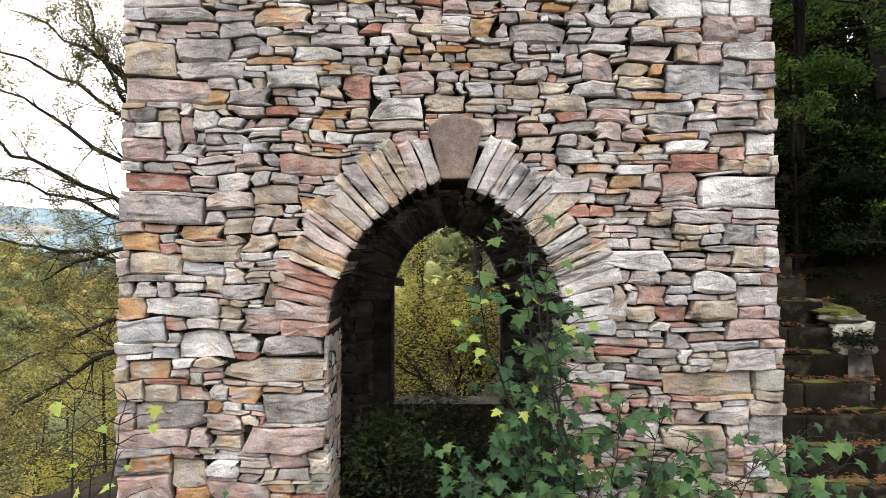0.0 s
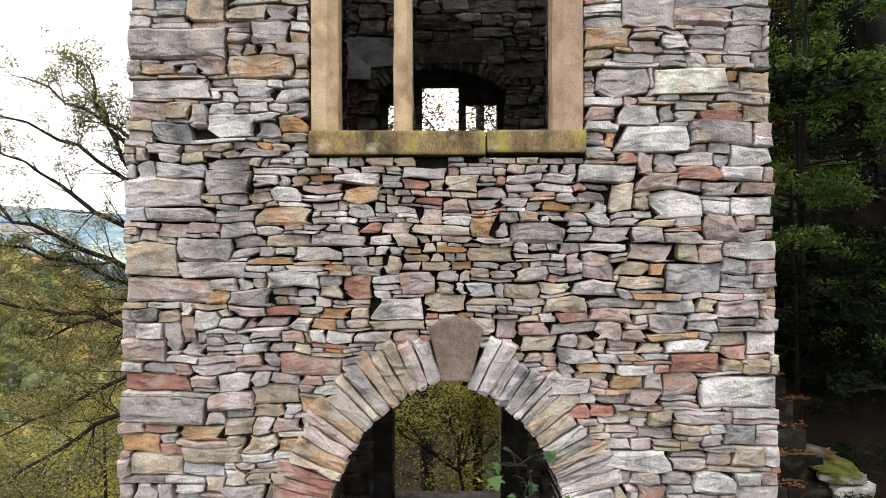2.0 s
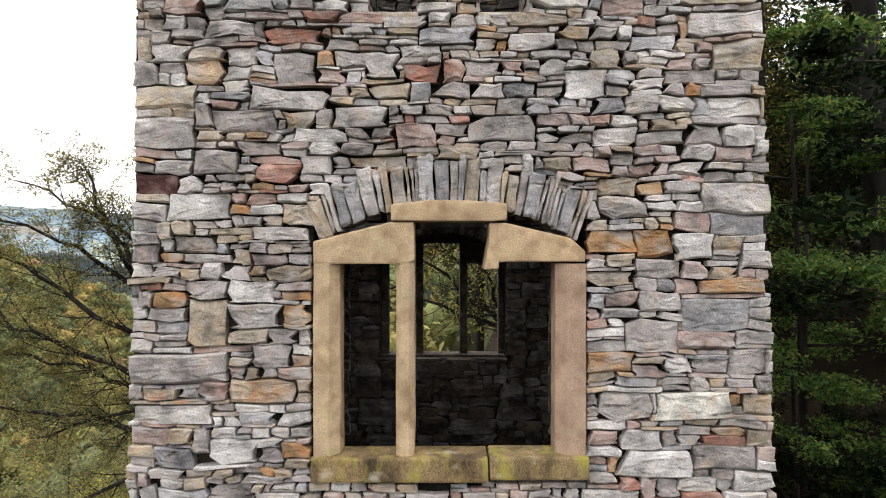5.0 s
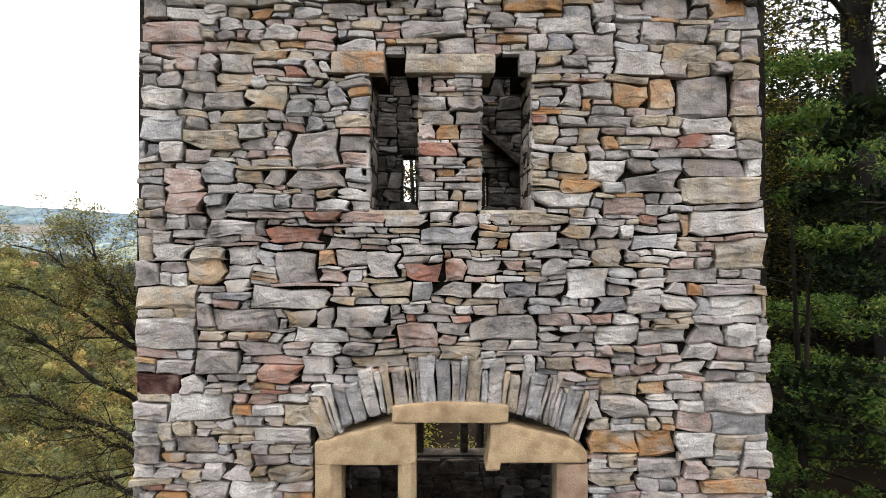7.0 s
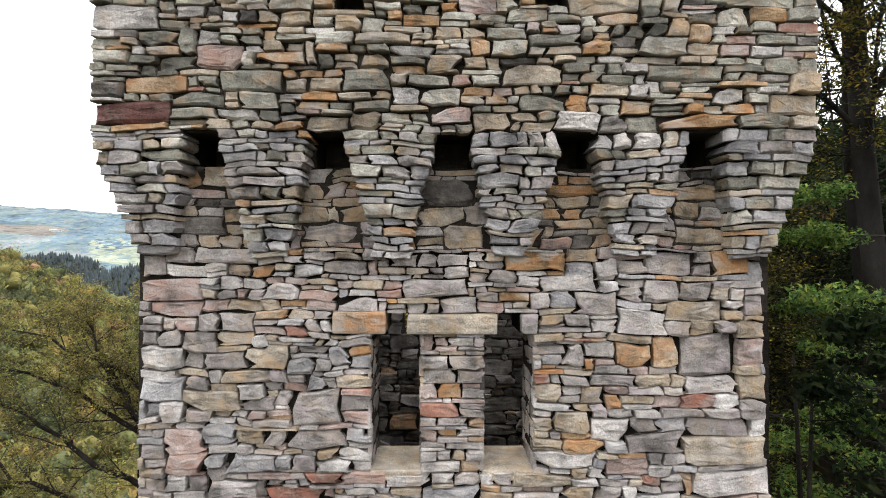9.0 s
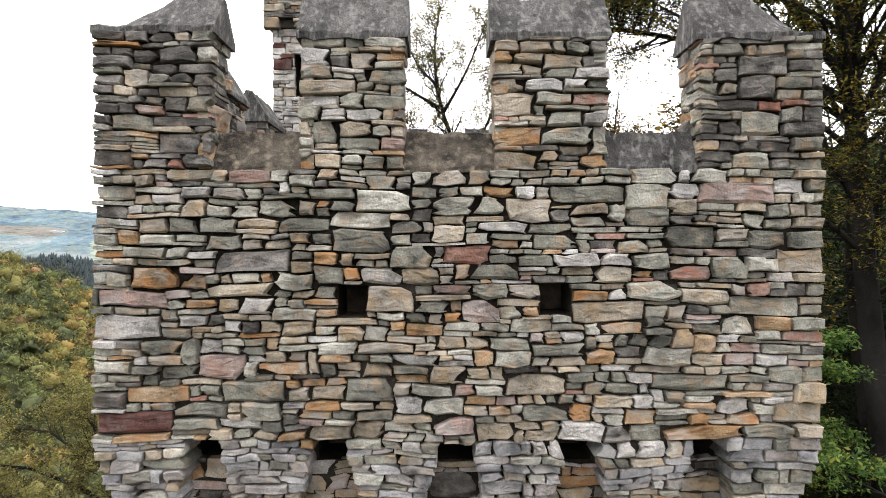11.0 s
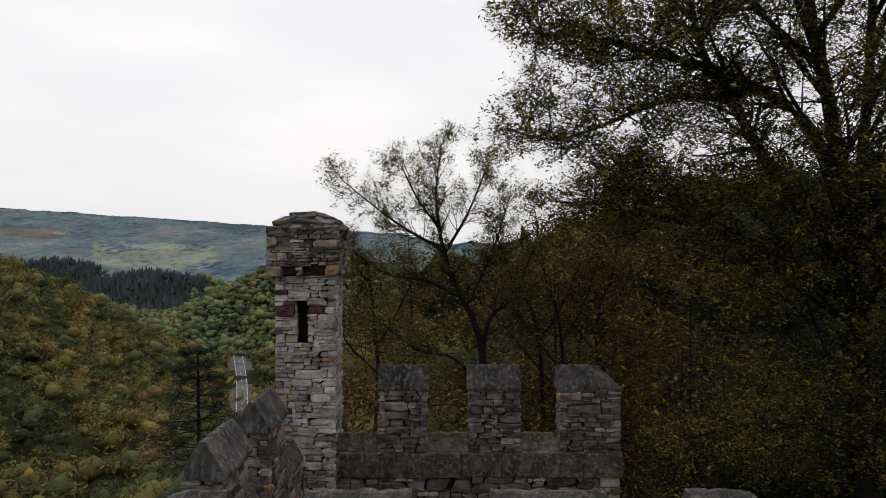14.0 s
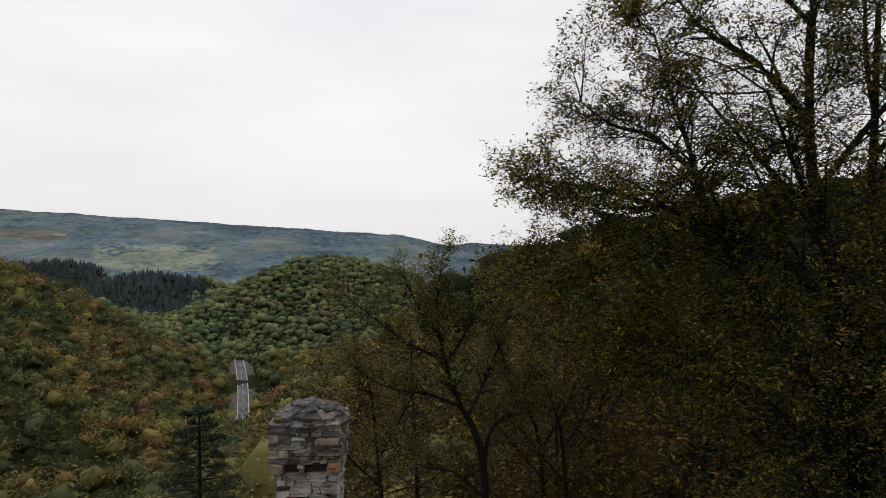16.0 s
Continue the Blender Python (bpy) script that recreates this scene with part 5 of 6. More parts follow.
# ---- steps beside the tower ----
stairs = tagged(new("stone_stairs", None), "worn dark stone steps with moss and fallen leaves", "stairs", kind="structure")
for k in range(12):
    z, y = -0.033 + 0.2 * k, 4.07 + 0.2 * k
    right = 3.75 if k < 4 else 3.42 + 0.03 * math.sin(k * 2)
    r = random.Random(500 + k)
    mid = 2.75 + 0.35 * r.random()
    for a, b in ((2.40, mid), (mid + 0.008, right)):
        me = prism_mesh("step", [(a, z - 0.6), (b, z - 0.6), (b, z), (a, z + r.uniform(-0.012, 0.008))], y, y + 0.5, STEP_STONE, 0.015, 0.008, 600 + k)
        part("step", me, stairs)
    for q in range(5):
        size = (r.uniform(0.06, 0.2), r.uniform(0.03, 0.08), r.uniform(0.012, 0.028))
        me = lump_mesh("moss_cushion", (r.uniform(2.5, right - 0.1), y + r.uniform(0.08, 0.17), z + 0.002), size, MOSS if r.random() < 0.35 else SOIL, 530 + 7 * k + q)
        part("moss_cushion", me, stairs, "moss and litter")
cheek = tagged(new("stair_cheek", boxes_mesh("stair_cheek", [(3.43, 3.72, 5.3, 6.6, 0.4, 1.22)], [MORTAR])), "low stone wall with a mossy capstone beside the steps", "wall", kind="structure")
stones = lay(random.Random(510), 3.40, 3.75, 0.4, 1.22, tones=tones_for({"olive": 40, "dark": 50, "sooted": 10}), scale=1.5)
masonry("stone", rng, stones, lambda u, z, out: (u, 5.27 - out, z), cheek, lambda s: True, (0.0, 0.03))
for q, (x, y, z, sx, sy, sz, mat) in enumerate(((3.52, 5.36, 1.24, 0.20, 0.16, 0.045, STONE["dark"]), (3.66, 5.55, 1.22, 0.16, 0.2, 0.05, STONE["dark"]), (3.48, 5.78, 1.33, 0.18, 0.2, 0.05, STONE["dark"]), (3.68, 5.32, 0.98, 0.14, 0.12, 0.05, STONE["dark"]))):
    part("capstone", lump_mesh("capstone", (x, y, z), (sx, sy, sz), mat, 540 + q, 0.22), cheek)
for q, (x, y, z, sx, sy, sz) in enumerate(((3.50, 5.40, 1.285, 0.19, 0.14, 0.035), (3.60, 5.60, 1.30, 0.15, 0.18, 0.04), (3.46, 5.30, 1.25, 0.10, 0.08, 0.03))):
    part("moss_cushion", lump_mesh("moss_cushion", (x, y, z), (sx, sy, sz), MOSS, 550 + q, 0.3, 3), cheek, "bright green moss")

# ---- trees: tapered limbs and many single leaves ----
def tube(verts, faces, pts, radii, sides):
    o = len(verts)
    for i, p in enumerate(pts):
        d = (pts[min(i + 1, len(pts) - 1)] - pts[max(i - 1, 0)]).normalized()
        side = d.orthogonal().normalized()
        other = d.cross(side)
        for k in range(sides):
            a = 2 * math.pi * k / sides
            verts.append(p + (side * math.cos(a) + other * math.sin(a)) * radii[i])
    for i in range(len(pts) - 1):
        for k in range(sides):
            q = (k + 1) % sides
            faces.append((o + i * sides + k, o + i * sides + q, o + (i + 1) * sides + q, o + (i + 1) * sides + k))


def rand_dir(r):
    v = Vector((r.gauss(0, 1), r.gauss(0, 1), r.gauss(0, 1)))
    return v.normalized() if v.length > 1e-6 else Vector((0, 0, 1))


def grow(r, wood, twigs, p, d, length, radius, depth, up=0.05, wander=0.16, kids=5, spread=(35, 65), flat=0.0):
    """One limb with its side limbs; thin ends are gathered in twigs for the leaves."""
    n = max(3, min(9, int(length / 0.3))) if depth else 2
    pts, radii = [p.copy()], [radius]
    d = d.normalized()
    for i in range(n):
        d = (d + rand_dir(r) * wander + Vector((0, 0, up))).normalized()
        if flat:
            d.z *= 1 - flat
            d.normalize()
        pts.append(pts[-1] + d * (length / n))
        radii.append(radius * (1 - 0.75 * (i + 1) / n))
    if depth == 0:
        tube(wood[0], wood[1], [pts[0], pts[-1]], [radii[0], radii[-1]], 3)
        twigs.extend((pts[1], pts[1].lerp(pts[2], 0.5), pts[2]))
        return
    tube(wood[0], wood[1], pts, radii, 7 if radius > 0.06 else 5 if radius > 0.02 else 3)
    if depth == 1:
        twigs.extend(pts[n // 2:])
    for k in range(kids):
        t = 0.25 + 0.75 * (k + r.random()) / kids
        i = min(n - 1, int(t * n))
        base = pts[i].lerp(pts[i + 1], t * n - i) if t * n - i < 1 else pts[i + 1]
        dd = (pts[i + 1] - pts[i]).normalized()
        axis = dd.cross(rand_dir(r)).normalized()
        turn = Matrix.Rotation(radians(r.uniform(*spread)), 3, axis)
        grow(r, wood, twigs, base, turn @ dd, length * r.uniform(0.38, 0.62) * (1.15 - 0.5 * t), max(0.004, radii[i] * 0.55), depth - 1, up, wander * 1.15, max(3, kids - 1), spread, flat)


def leaves_mesh(name, seed, spots, count, size, mat, scatter=0.12, level=0.6):
    """Single small leaves round the twigs, each a folded blade of its own."""
    g = np.random.default_rng(seed)
    spots = np.array([tuple(p) for p in spots])
    c = spots[g.integers(0, len(spots), count)] + g.normal(0, scatter, (count, 3))
    nrm = g.normal(0, 1, (count, 3)) * (1 - level) + np.array([0, 0, level * 1.4])
    nrm /= np.linalg.norm(nrm, axis=1, keepdims=True) + 1e-9
    ax = np.cross(nrm, g.normal(0, 1, (count, 3)))
    ax /= np.linalg.norm(ax, axis=1, keepdims=True) + 1e-9
    ay = np.cross(nrm, ax)
    s = size * g.uniform(0.6, 1.25, (count, 1))
    fold = nrm * s * 0.16
    v = np.stack([c - ax * s, c - ay * s * 0.42 + fold - ax * s * 0.1, c + ax * s, c + ay * s * 0.42 + fold - ax * s * 0.1], axis=1).reshape(-1, 3)
    f = np.arange(count * 4).reshape(-1, 4)
    tri = np.concatenate([f[:, [0, 1, 2]], f[:, [0, 2, 3]]])
    me = bpy.data.meshes.new(name)
    me.vertices.add(len(v))
    me.vertices.foreach_set("co", v.ravel())
    me.loops.add(len(tri) * 3)
    me.loops.foreach_set("vertex_index", tri.ravel().astype(np.int32))
    me.polygons.add(len(tri))
    me.polygons.foreach_set("loop_start", np.arange(0, len(tri) * 3, 3, dtype=np.int32))
    me.materials.append(mat)
    me.update(calc_edges=True)
    return me


def finish_tree(name, wood, twigs, seed, count, size, leaf, bark, label, scatter=0.12, group="", level=0.6):
    base = tagged(new(name, None), label, "tree" if "tree" in name else "shrub", group)
    part("trunk", mesh_of("trunk", wood[0], wood[1], [bark], None, True), base)
    if count:
        part("crown", leaves_mesh("crown", seed, twigs, count, size, leaf, scatter, level), base)
    return base


def limb(wood, pts, r0, r1, sides=9):
    """A main stem through given points, smoothed."""
    pts = [Vector(p) for p in pts]
    out = []
    for i in range(len(pts) - 1):
        p0, p1, p2, p3 = pts[max(i - 1, 0)], pts[i], pts[i + 1], pts[min(i + 2, len(pts) - 1)]
        for k in range(5):
            t = k / 5
            out.append(0.5 * ((2 * p1) + (p2 - p0) * t + (2 * p0 - 5 * p1 + 4 * p2 - p3) * t * t + (3 * p1 - p0 - 3 * p2 + p3) * t ** 3))
    out.append(pts[-1])
    n = len(out)
    tube(wood[0], wood[1], out, [r0 + (r1 - r0) * i / (n - 1) for i in range(n)], sides)
    return out


def sprout(r, wood, twigs, pts, r0, each, length, first=0.3, kids=4, flat=0.25, up=0.02):
    """Side limbs with twigs all along a main limb."""
    n = len(pts) - 1
    for i in range(max(1, int(first * n)), n + 1):
        for _ in range(each):
            dd = (pts[i] - pts[i - 1]).normalized()
            axis = dd.cross(rand_dir(r)).normalized()
            grow(r, wood, twigs, pts[i], Matrix.Rotation(radians(r.uniform(15, 65)), 3, axis) @ dd, r.uniform(*length) * (1.2 - 0.5 * i / n), max(0.010, r0 * 0.45 * (1 - 0.8 * i / n)), 2, up, 0.2, kids, (30, 65), flat)


# the tall beech beside the tower: two stems from one foot, long limbs that arch over the parapet
def build_beech():
    r = random.Random(701)
    wood, twigs = ([], []), []
    stem_a = limb(wood, [(9.0, 11.2, land(9.0, 11.2) - 0.3), (8.3, 11.0, 5), (7.75, 10.8, 7.4), (7.35, 10.7, 10.5), (7.1, 10.6, 13), (6.95, 10.7, 15.0), (6.8, 10.9, 17.0), (6.6, 11.1, 18.6), (6.62, 11.2, 20.2), (6.75, 11.3, 22), (6.7, 11.5, 25)], 0.25, 0.03)
    stem_b = limb(wood, [(8.2, 11.05, 4.6), (7.9, 11.3, 7.4), (7.7, 11.5, 10.5), (7.8, 11.7, 14), (8.3, 12, 18), (8.6, 12.2, 22)], 0.22, 0.05)
    arms = [([(6.92, 10.8, 15.4), (6.3, 10.9, 16.7), (5.03, 11.0, 17.5), (3.75, 11.2, 17.95), (2.6, 11.4, 18.3), (1.4, 11.6, 18.45)], 0.13),
            ([(7.0, 10.7, 13.9), (5.86, 10.9, 15.68), (5.3, 11.0, 16.7), (4.65, 11.0, 17.8), (4.4, 11.1, 18.9), (4.1, 11.3, 20.1), (3.9, 11.6, 21.3)], 0.12),
            ([(5.15, 11.0, 17.0), (4.2, 11.2, 17.15), (3.2, 11.6, 16.8), (2.2, 11.9, 16.5), (1.2, 12.0, 16.7)], 0.07),
            ([(6.6, 11.1, 19.4), (5.7, 11.2, 20.5), (4.8, 11.4, 21.2), (4.2, 11.6, 22.1)], 0.09),
            ([(7.05, 10.6, 13.4), (5.6, 11.2, 14.4), (4.4, 11.7, 14.9), (3.2, 12.0, 15.2), (2.2, 12.2, 15.3)], 0.09),
            ([(6.9, 10.8, 16.2), (6.2, 10.2, 17.4), (5.5, 9.8, 18.6), (5.0, 9.6, 19.6)], 0.07),
            ([(6.65, 11.0, 18.2), (7.4, 10.6, 19.4), (8.2, 10.3, 20.4), (9.0, 10.2, 21.2)], 0.07),
            ([(6.7, 11.2, 21.2), (5.6, 11.4, 22.6), (4.9, 11.6, 23.8)], 0.05),
            ([(4.5, 11.1, 18.5), (3.8, 11.3, 19.2), (3.1, 11.6, 19.5), (2.6, 11.9, 20.0)], 0.06),
            ([(7.3, 10.7, 10.8), (6.2, 10.2, 11.4), (5.0, 10.0, 11.5), (4.0, 10.2, 11.2)], 0.06)]
    ends = []
    for pts, r0 in arms:
        pts = limb(wood, pts, r0, 0.014, 7)
        ends += pts[3:]
        sprout(r, wood, twigs, pts, r0, 2, (0.6, 1.35), 0.25, 4, 0.2)
    aims = [(4.4, 9.8, 14.6, 12.4), (5.4, 9.4, 15.4, 13.0), (7.6, 9.2, 16.2, 14.0), (8.6, 9.4, 14.6, 12.4), (6.2, 9.6, 16.8, 14.6), (3.6, 10.4, 15.6, 13.2), (8.0, 9.0, 17.4, 15.0), (5.0, 10.2, 16.2, 13.8), (7.2, 9.6, 15.2, 13.0), (8.8, 9.0, 15.8, 13.4), (5.6, 9.2, 15.6, 13.2), (6.6, 9.0, 16.4, 14.0), (4.8, 9.6, 15.0, 12.8), (8.2, 9.6, 16.6, 14.2), (6.8, 9.4, 12.8, 10.6), (5.6, 9.6, 13.6, 11.4), (5.2, 11.6, 20.0, 17.0), (4.6, 12.2, 20.8, 17.8), (3.8, 12.2, 16.0, 13.6), (8.8, 9.6, 17.5, 14.0), (9.5, 10.0, 14.5, 11.5), (7.0, 8.6, 19.0, 16.0), (9.6, 12.0, 20.5, 17.0), (5.6, 12.6, 17.2, 14.6), (9.4, 10.4, 22.5, 18.5), (7.6, 9.4, 22.0, 18.0), (8.4, 12.4, 24.0, 20.0),
            (5.8, 9.4, 18.4, 15.0), (9.2, 8.8, 12.5, 10.0), (6.0, 12.6, 19.4, 16.0), (9.0, 11.0, 16.4, 13.6), (7.4, 12.4, 18.0, 15.0), (8.9, 10.0, 19.8, 16.6), (6.0, 10.2, 21.0, 18.2), (9.0, 9.4, 11.0, 8.6), (7.6, 9.0, 13.6, 11.0)]
    for x, y, z, zs in aims:
        start = min(stem_a if x < 7.4 else stem_b, key=lambda p: abs(p.z - zs))
        aim = Vector((x, y, z)) - start
        pts = limb(wood, [start, start + aim * 0.33 + Vector((0, 0, -0.02 * aim.length)) + rand_dir(r) * 0.1, start + aim * 0.7 + rand_dir(r) * 0.1, start + aim], 0.06, 0.012, 6)
        sprout(r, wood, twigs, pts, 0.06, 2, (0.9, 1.6), 0.35, 3)
    # spurs all through the crown, each from the nearest limb: layers of leaves with gaps of sky between
    hubs = [p for p in ends if p.z > 14] + [p for p in stem_a + stem_b if p.z > 8.5]
    for k in range(340):
        z = r.uniform(14.4, 23.0) if k < 210 else r.uniform(15.3, 18.6) if k < 290 else r.uniform(9.5, 14.6)
        shore = 0.9 + 0.75 * abs(math.sin((z - 16.6) * 1.65)) + 0.42 * max(0.0, z - 18.6) + 0.8 * max(0.0, 16.2 - z)
        p = Vector((r.uniform(shore, 9.6 if k < 210 else 5.2) if k < 290 else r.uniform(5.2, 9.0), r.uniform(9.6, 12.8), z))
        if noise.noise(p * 0.55) < -0.2:
            continue
        hub = min(hubs, key=lambda q: (q - p).length + 0.6 * max(0.0, q.z - p.z))
        way = p - hub
        if not 0.25 < way.length < 2.6:
            continue
        pts = limb(wood, [hub, hub + way * 0.5 + rand_dir(r) * 0.08 * way.length, p], 0.020, 0.007, 5)
        sprout(r, wood, twigs, pts, 0.02, 1, (0.45, 1.0), 0.35, 3, 0.15)
    finish_tree("beech_tree", wood, twigs, 7010, 168000, 0.043, LEAF["beech"], BEECH_BARK, "tall grey-barked beech with two stems and dark, turning leaves", 0.065)


build_beech()


def build_limbed(name, seed, limbs, count, size, leaf, label, each=3, length=(0.5, 1.1)):
    """A thin-crowned tree with limbs that wind through given places."""
    r = random.Random(seed)
    wood, twigs = ([], []), []
    for pts, r0, first in limbs:
        pts = limb(wood, [Vector(p) + (rand_dir(r) * 0.06 if 0 < k else Vector()) for k, p in enumerate(pts)], r0, 0.012, 7)
        sprout(r, wood, twigs, pts, r0, each, length, first, 4, 0.0, 0.06)
    return finish_tree(name, wood, twigs, seed * 10, count, size, leaf, BARK, label, 0.06)


def build_twiggy(name, seed, foot, fork, aims, rad, count, size, leaf, bark, label, depth=2, each=3, length=(0.9, 1.8), kids=4, arch=0.08):
    """A thin-crowned tree: a stem to a fork and limbs that reach out to the given places."""
    r = random.Random(seed)
    wood, twigs = ([], []), []
    stem = limb(wood, [foot, ((foot[0] + fork[0]) / 2 + 0.1, (foot[1] + fork[1]) / 2, (foot[2] + fork[2]) / 2), fork], rad, rad * 0.7)
    for aim in aims:
        start, aim = (Vector(aim[0]), aim[1]) if len(aim) == 2 else (Vector(fork), aim)
        way = Vector(aim) - start
        n = 10
        off = rand_dir(r) * 0.12 * way.length
        off.z *= 0.3
        pts = [start + way * (i / n) + off * math.sin(math.pi * i / n) + Vector((0, 0, arch * way.length * math.sin(math.pi * i / n))) + (rand_dir(r) * 0.05 * way.length ** 0.5 if 0 < i else Vector()) for i in range(n + 1)]
        radii = [rad * 0.68 * (1 - 0.9 * i / n) + 0.006 for i in range(n + 1)]
        tube(wood[0], wood[1], pts, radii, 6)
        for i in range(2, n + 1):
            for _ in range(each):
                dd = (pts[i] - pts[i - 1]).normalized()
                axis = dd.cross(rand_dir(r)).normalized()
                grow(r, wood, twigs, pts[i], Matrix.Rotation(radians(r.uniform(20, 70)), 3, axis) @ dd, r.uniform(*length) * (1.15 - 0.5 * i / n), max(0.006, radii[i] * 0.34), depth, 0.04, 0.2, kids)
    return finish_tree(name, wood, twigs, seed * 10, count, size, leaf, bark, label, 0.07)


build_twiggy("tree", 711, (-5.6, 13.8, land(-5.6, 13.8) - 0.3), (-6.0, 13.7, 4.2),
             [((-6.0, 13.6, 2.4), (-10.6, 13.2, 4.7)), ((-5.9, 13.7, 2.9), (-10.2, 13.6, 5.7)), ((-6.0, 13.7, 5.0), (-9.4, 13.2, 7.1)), ((-6.0, 13.7, 1.3), (-10.4, 13.0, 2.2)), ((-5.8, 13.8, 0.9), (-10.0, 13.4, -0.9)),
              ((-5.8, 13.8, 0.2), (-10.4, 13.2, -2.4)), ((-6.0, 13.7, 3.6), (-8.4, 13.9, 7.4)), ((-6.0, 13.7, 3.9), (-10.8, 12.8, 6.4)), ((-5.9, 13.6, 1.8), (-9.6, 12.6, 3.4)), ((-6.0, 13.7, 4.2), (-6.4, 13.9, 7.6)),
              ((-6.0, 13.7, 4.0), (-4.4, 14.2, 6.8)), ((-5.9, 13.7, 2.2), (-9.8, 14.4, 1.0)), ((-6.0, 13.7, 4.2), (-7.6, 13.2, 7.2))],
             0.105, 78000, 0.034, LEAF["thin"], BARK, "half-bare spreading tree with arching dark limbs and thin yellow-green leaves", 2, 3, (0.7, 1.5), 4, 0.05)
build_limbed("tree", 712, [
    ([(0.9, 15.5, land(0.9, 15.5) - 0.3), (1.0, 15.4, 8.0), (0.91, 15.3, 11.4), (0.69, 15.3, 12.6), (0.31, 15.3, 13.2), (-0.1, 15.3, 14.45), (-0.2, 15.2, 15.7), (-0.1, 15.2, 16.9)], 0.13, 0.62),
    ([(0.31, 15.3, 13.2), (-0.51, 15.0, 13.6), (-1.4, 14.9, 13.8), (-2.2, 14.8, 14.3)], 0.05, 0.3),
    ([(-0.1, 15.3, 14.4), (-0.7, 15.1, 14.7), (-1.4, 15.0, 15.1), (-2.5, 15.0, 16.0)], 0.05, 0.3),
    ([(-0.15, 15.2, 14.9), (-0.7, 15.5, 15.6), (-1.1, 15.6, 16.4)], 0.04, 0.3),
    ([(0.9, 15.3, 11.6), (1.13, 15.2, 12.6), (1.7, 15.0, 13.2), (2.1, 14.9, 14.4)], 0.07, 0.4),
    ([(0.0, 15.3, 14.3), (0.5, 15.1, 15.2), (1.0, 15.0, 16.4)], 0.05, 0.3),
    ([(0.5, 15.3, 12.9), (0.9, 15.6, 13.6), (1.3, 15.7, 14.6), (1.6, 15.7, 15.6)], 0.05, 0.3),
    ([(0.85, 15.3, 11.0), (0.1, 14.9, 11.7), (-0.6, 14.7, 11.9), (-1.6, 14.6, 12.6)], 0.05, 0.4)],
    34000, 0.036, LEAF["thin"], "slender twiggy tree with sparse yellowing leaves")
for seed, x, y, bend_x, top, n in ((715, 2.5, 15.8, -1.3, 15.0, 3600), (716, 3.0, 15.6, -0.7, 15.4, 3600), (717, -1.6, 15.2, -0.6, 13.2, 3000), (718, 4.4, 17.2, 0.5, 15.2, 3600)):
    build_limbed("tree", seed, [([(x, y, land(x, y) - 0.3), (x + 0.1, y, 8.0), (x - 0.1, y, 12.2), (x + bend_x * 0.6, y - 0.1, 13.6), (x + bend_x, y - 0.2, top)], 0.08, 0.62),
                                ([(x - 0.05, y, 12.0), (x + 0.5, y + 0.1, 12.9), (x + 0.9, y, 13.9)], 0.04, 0.3), ([(x, y, 11.2), (x - 0.7, y - 0.2, 12.0), (x - 1.3, y - 0.3, 12.8)], 0.035, 0.3)],
                 n, 0.042, LEAF["autumn"], "thin forked tree with a few yellow and brown leaves", 2)


build_twiggy("tree", 713, (0.4, 13.5, land(0.4, 13.5) - 0.3), (0.4, 13.3, -1.6),
             [(-1.6, 12.9, 0.2), (-0.6, 12.6, 0.5), (0.7, 12.8, 0.3), (1.6, 13, 0.4), (2.6, 13, 0.2), (-2.6, 13, 0.2), (0.2, 12.5, 0.0)],
             0.05, 6000, 0.05, LEAF["yellow"], BARK, "young tree with yellow-green autumn leaves behind the tower", 2, 3, (0.6, 1.2), 4)
build_twiggy("tree", 714, (2.0, 14.6, land(2.0, 14.6) - 0.3), (1.7, 14.2, 3.4),
             [(-1.6, 13.6, 6.0), (-0.6, 13.4, 6.6), (1.0, 13.6, 6.2), (1.8, 13.8, 5.0), (-2.0, 13.8, 4.6), (0.5, 13.4, 4.4), (2.2, 14, 6.6)],
             0.08, 2400, 0.045, LEAF["yellow"], BARK, "thin tree seen through the back window, leaves turning", 2, 3, (0.6, 1.2), 4)


def leafy(name, seed, foot, height, width, count, size, leaf, label, group="", lowest=0.2, bark=BARK, limbs=16, flat=0.3, level=0.6):
    """A full-crowned tree or shrub: limbs all round a stem, layer over layer."""
    r = random.Random(seed)
    wood, twigs = ([], []), []
    z0 = foot[2]
    lean = (r.uniform(-0.06, 0.06) * height, r.uniform(-0.06, 0.06) * height)
    stem = limb(wood, [foot, (foot[0] + lean[0] * 0.4, foot[1] + lean[1] * 0.5, z0 + height * 0.5), (foot[0] + lean[0], foot[1] + lean[1], z0 + height * 0.97)], 0.008 * height + 0.02, 0.015)
    for k in range(limbs):
        t = lowest + (0.97 - lowest) * (k + r.random()) / limbs
        p = stem[min(len(stem) - 1, int(t * (len(stem) - 1)))]
        a = k * 2.4 + r.uniform(-0.5, 0.5)
        reach = width * (0.55 + 0.45 * math.sin(math.pi * min(1, (t - lowest) / (1 - lowest) * 0.9 + 0.12))) * r.uniform(0.7, 1.1)
        d = Vector((math.cos(a), math.sin(a), 0.5 * t + 0.2))
        grow(r, wood, twigs, p, d, reach, 0.0035 * height * (1.1 - t) + 0.010, 2, 0.02, 0.18, 5, (30, 65), flat)
    return finish_tree(name, wood, twigs, seed * 7, count, size, leaf, bark, label, (0.09 * width ** 0.5 + size) * (0.36 if level < 0.5 else 1.0), group, level)


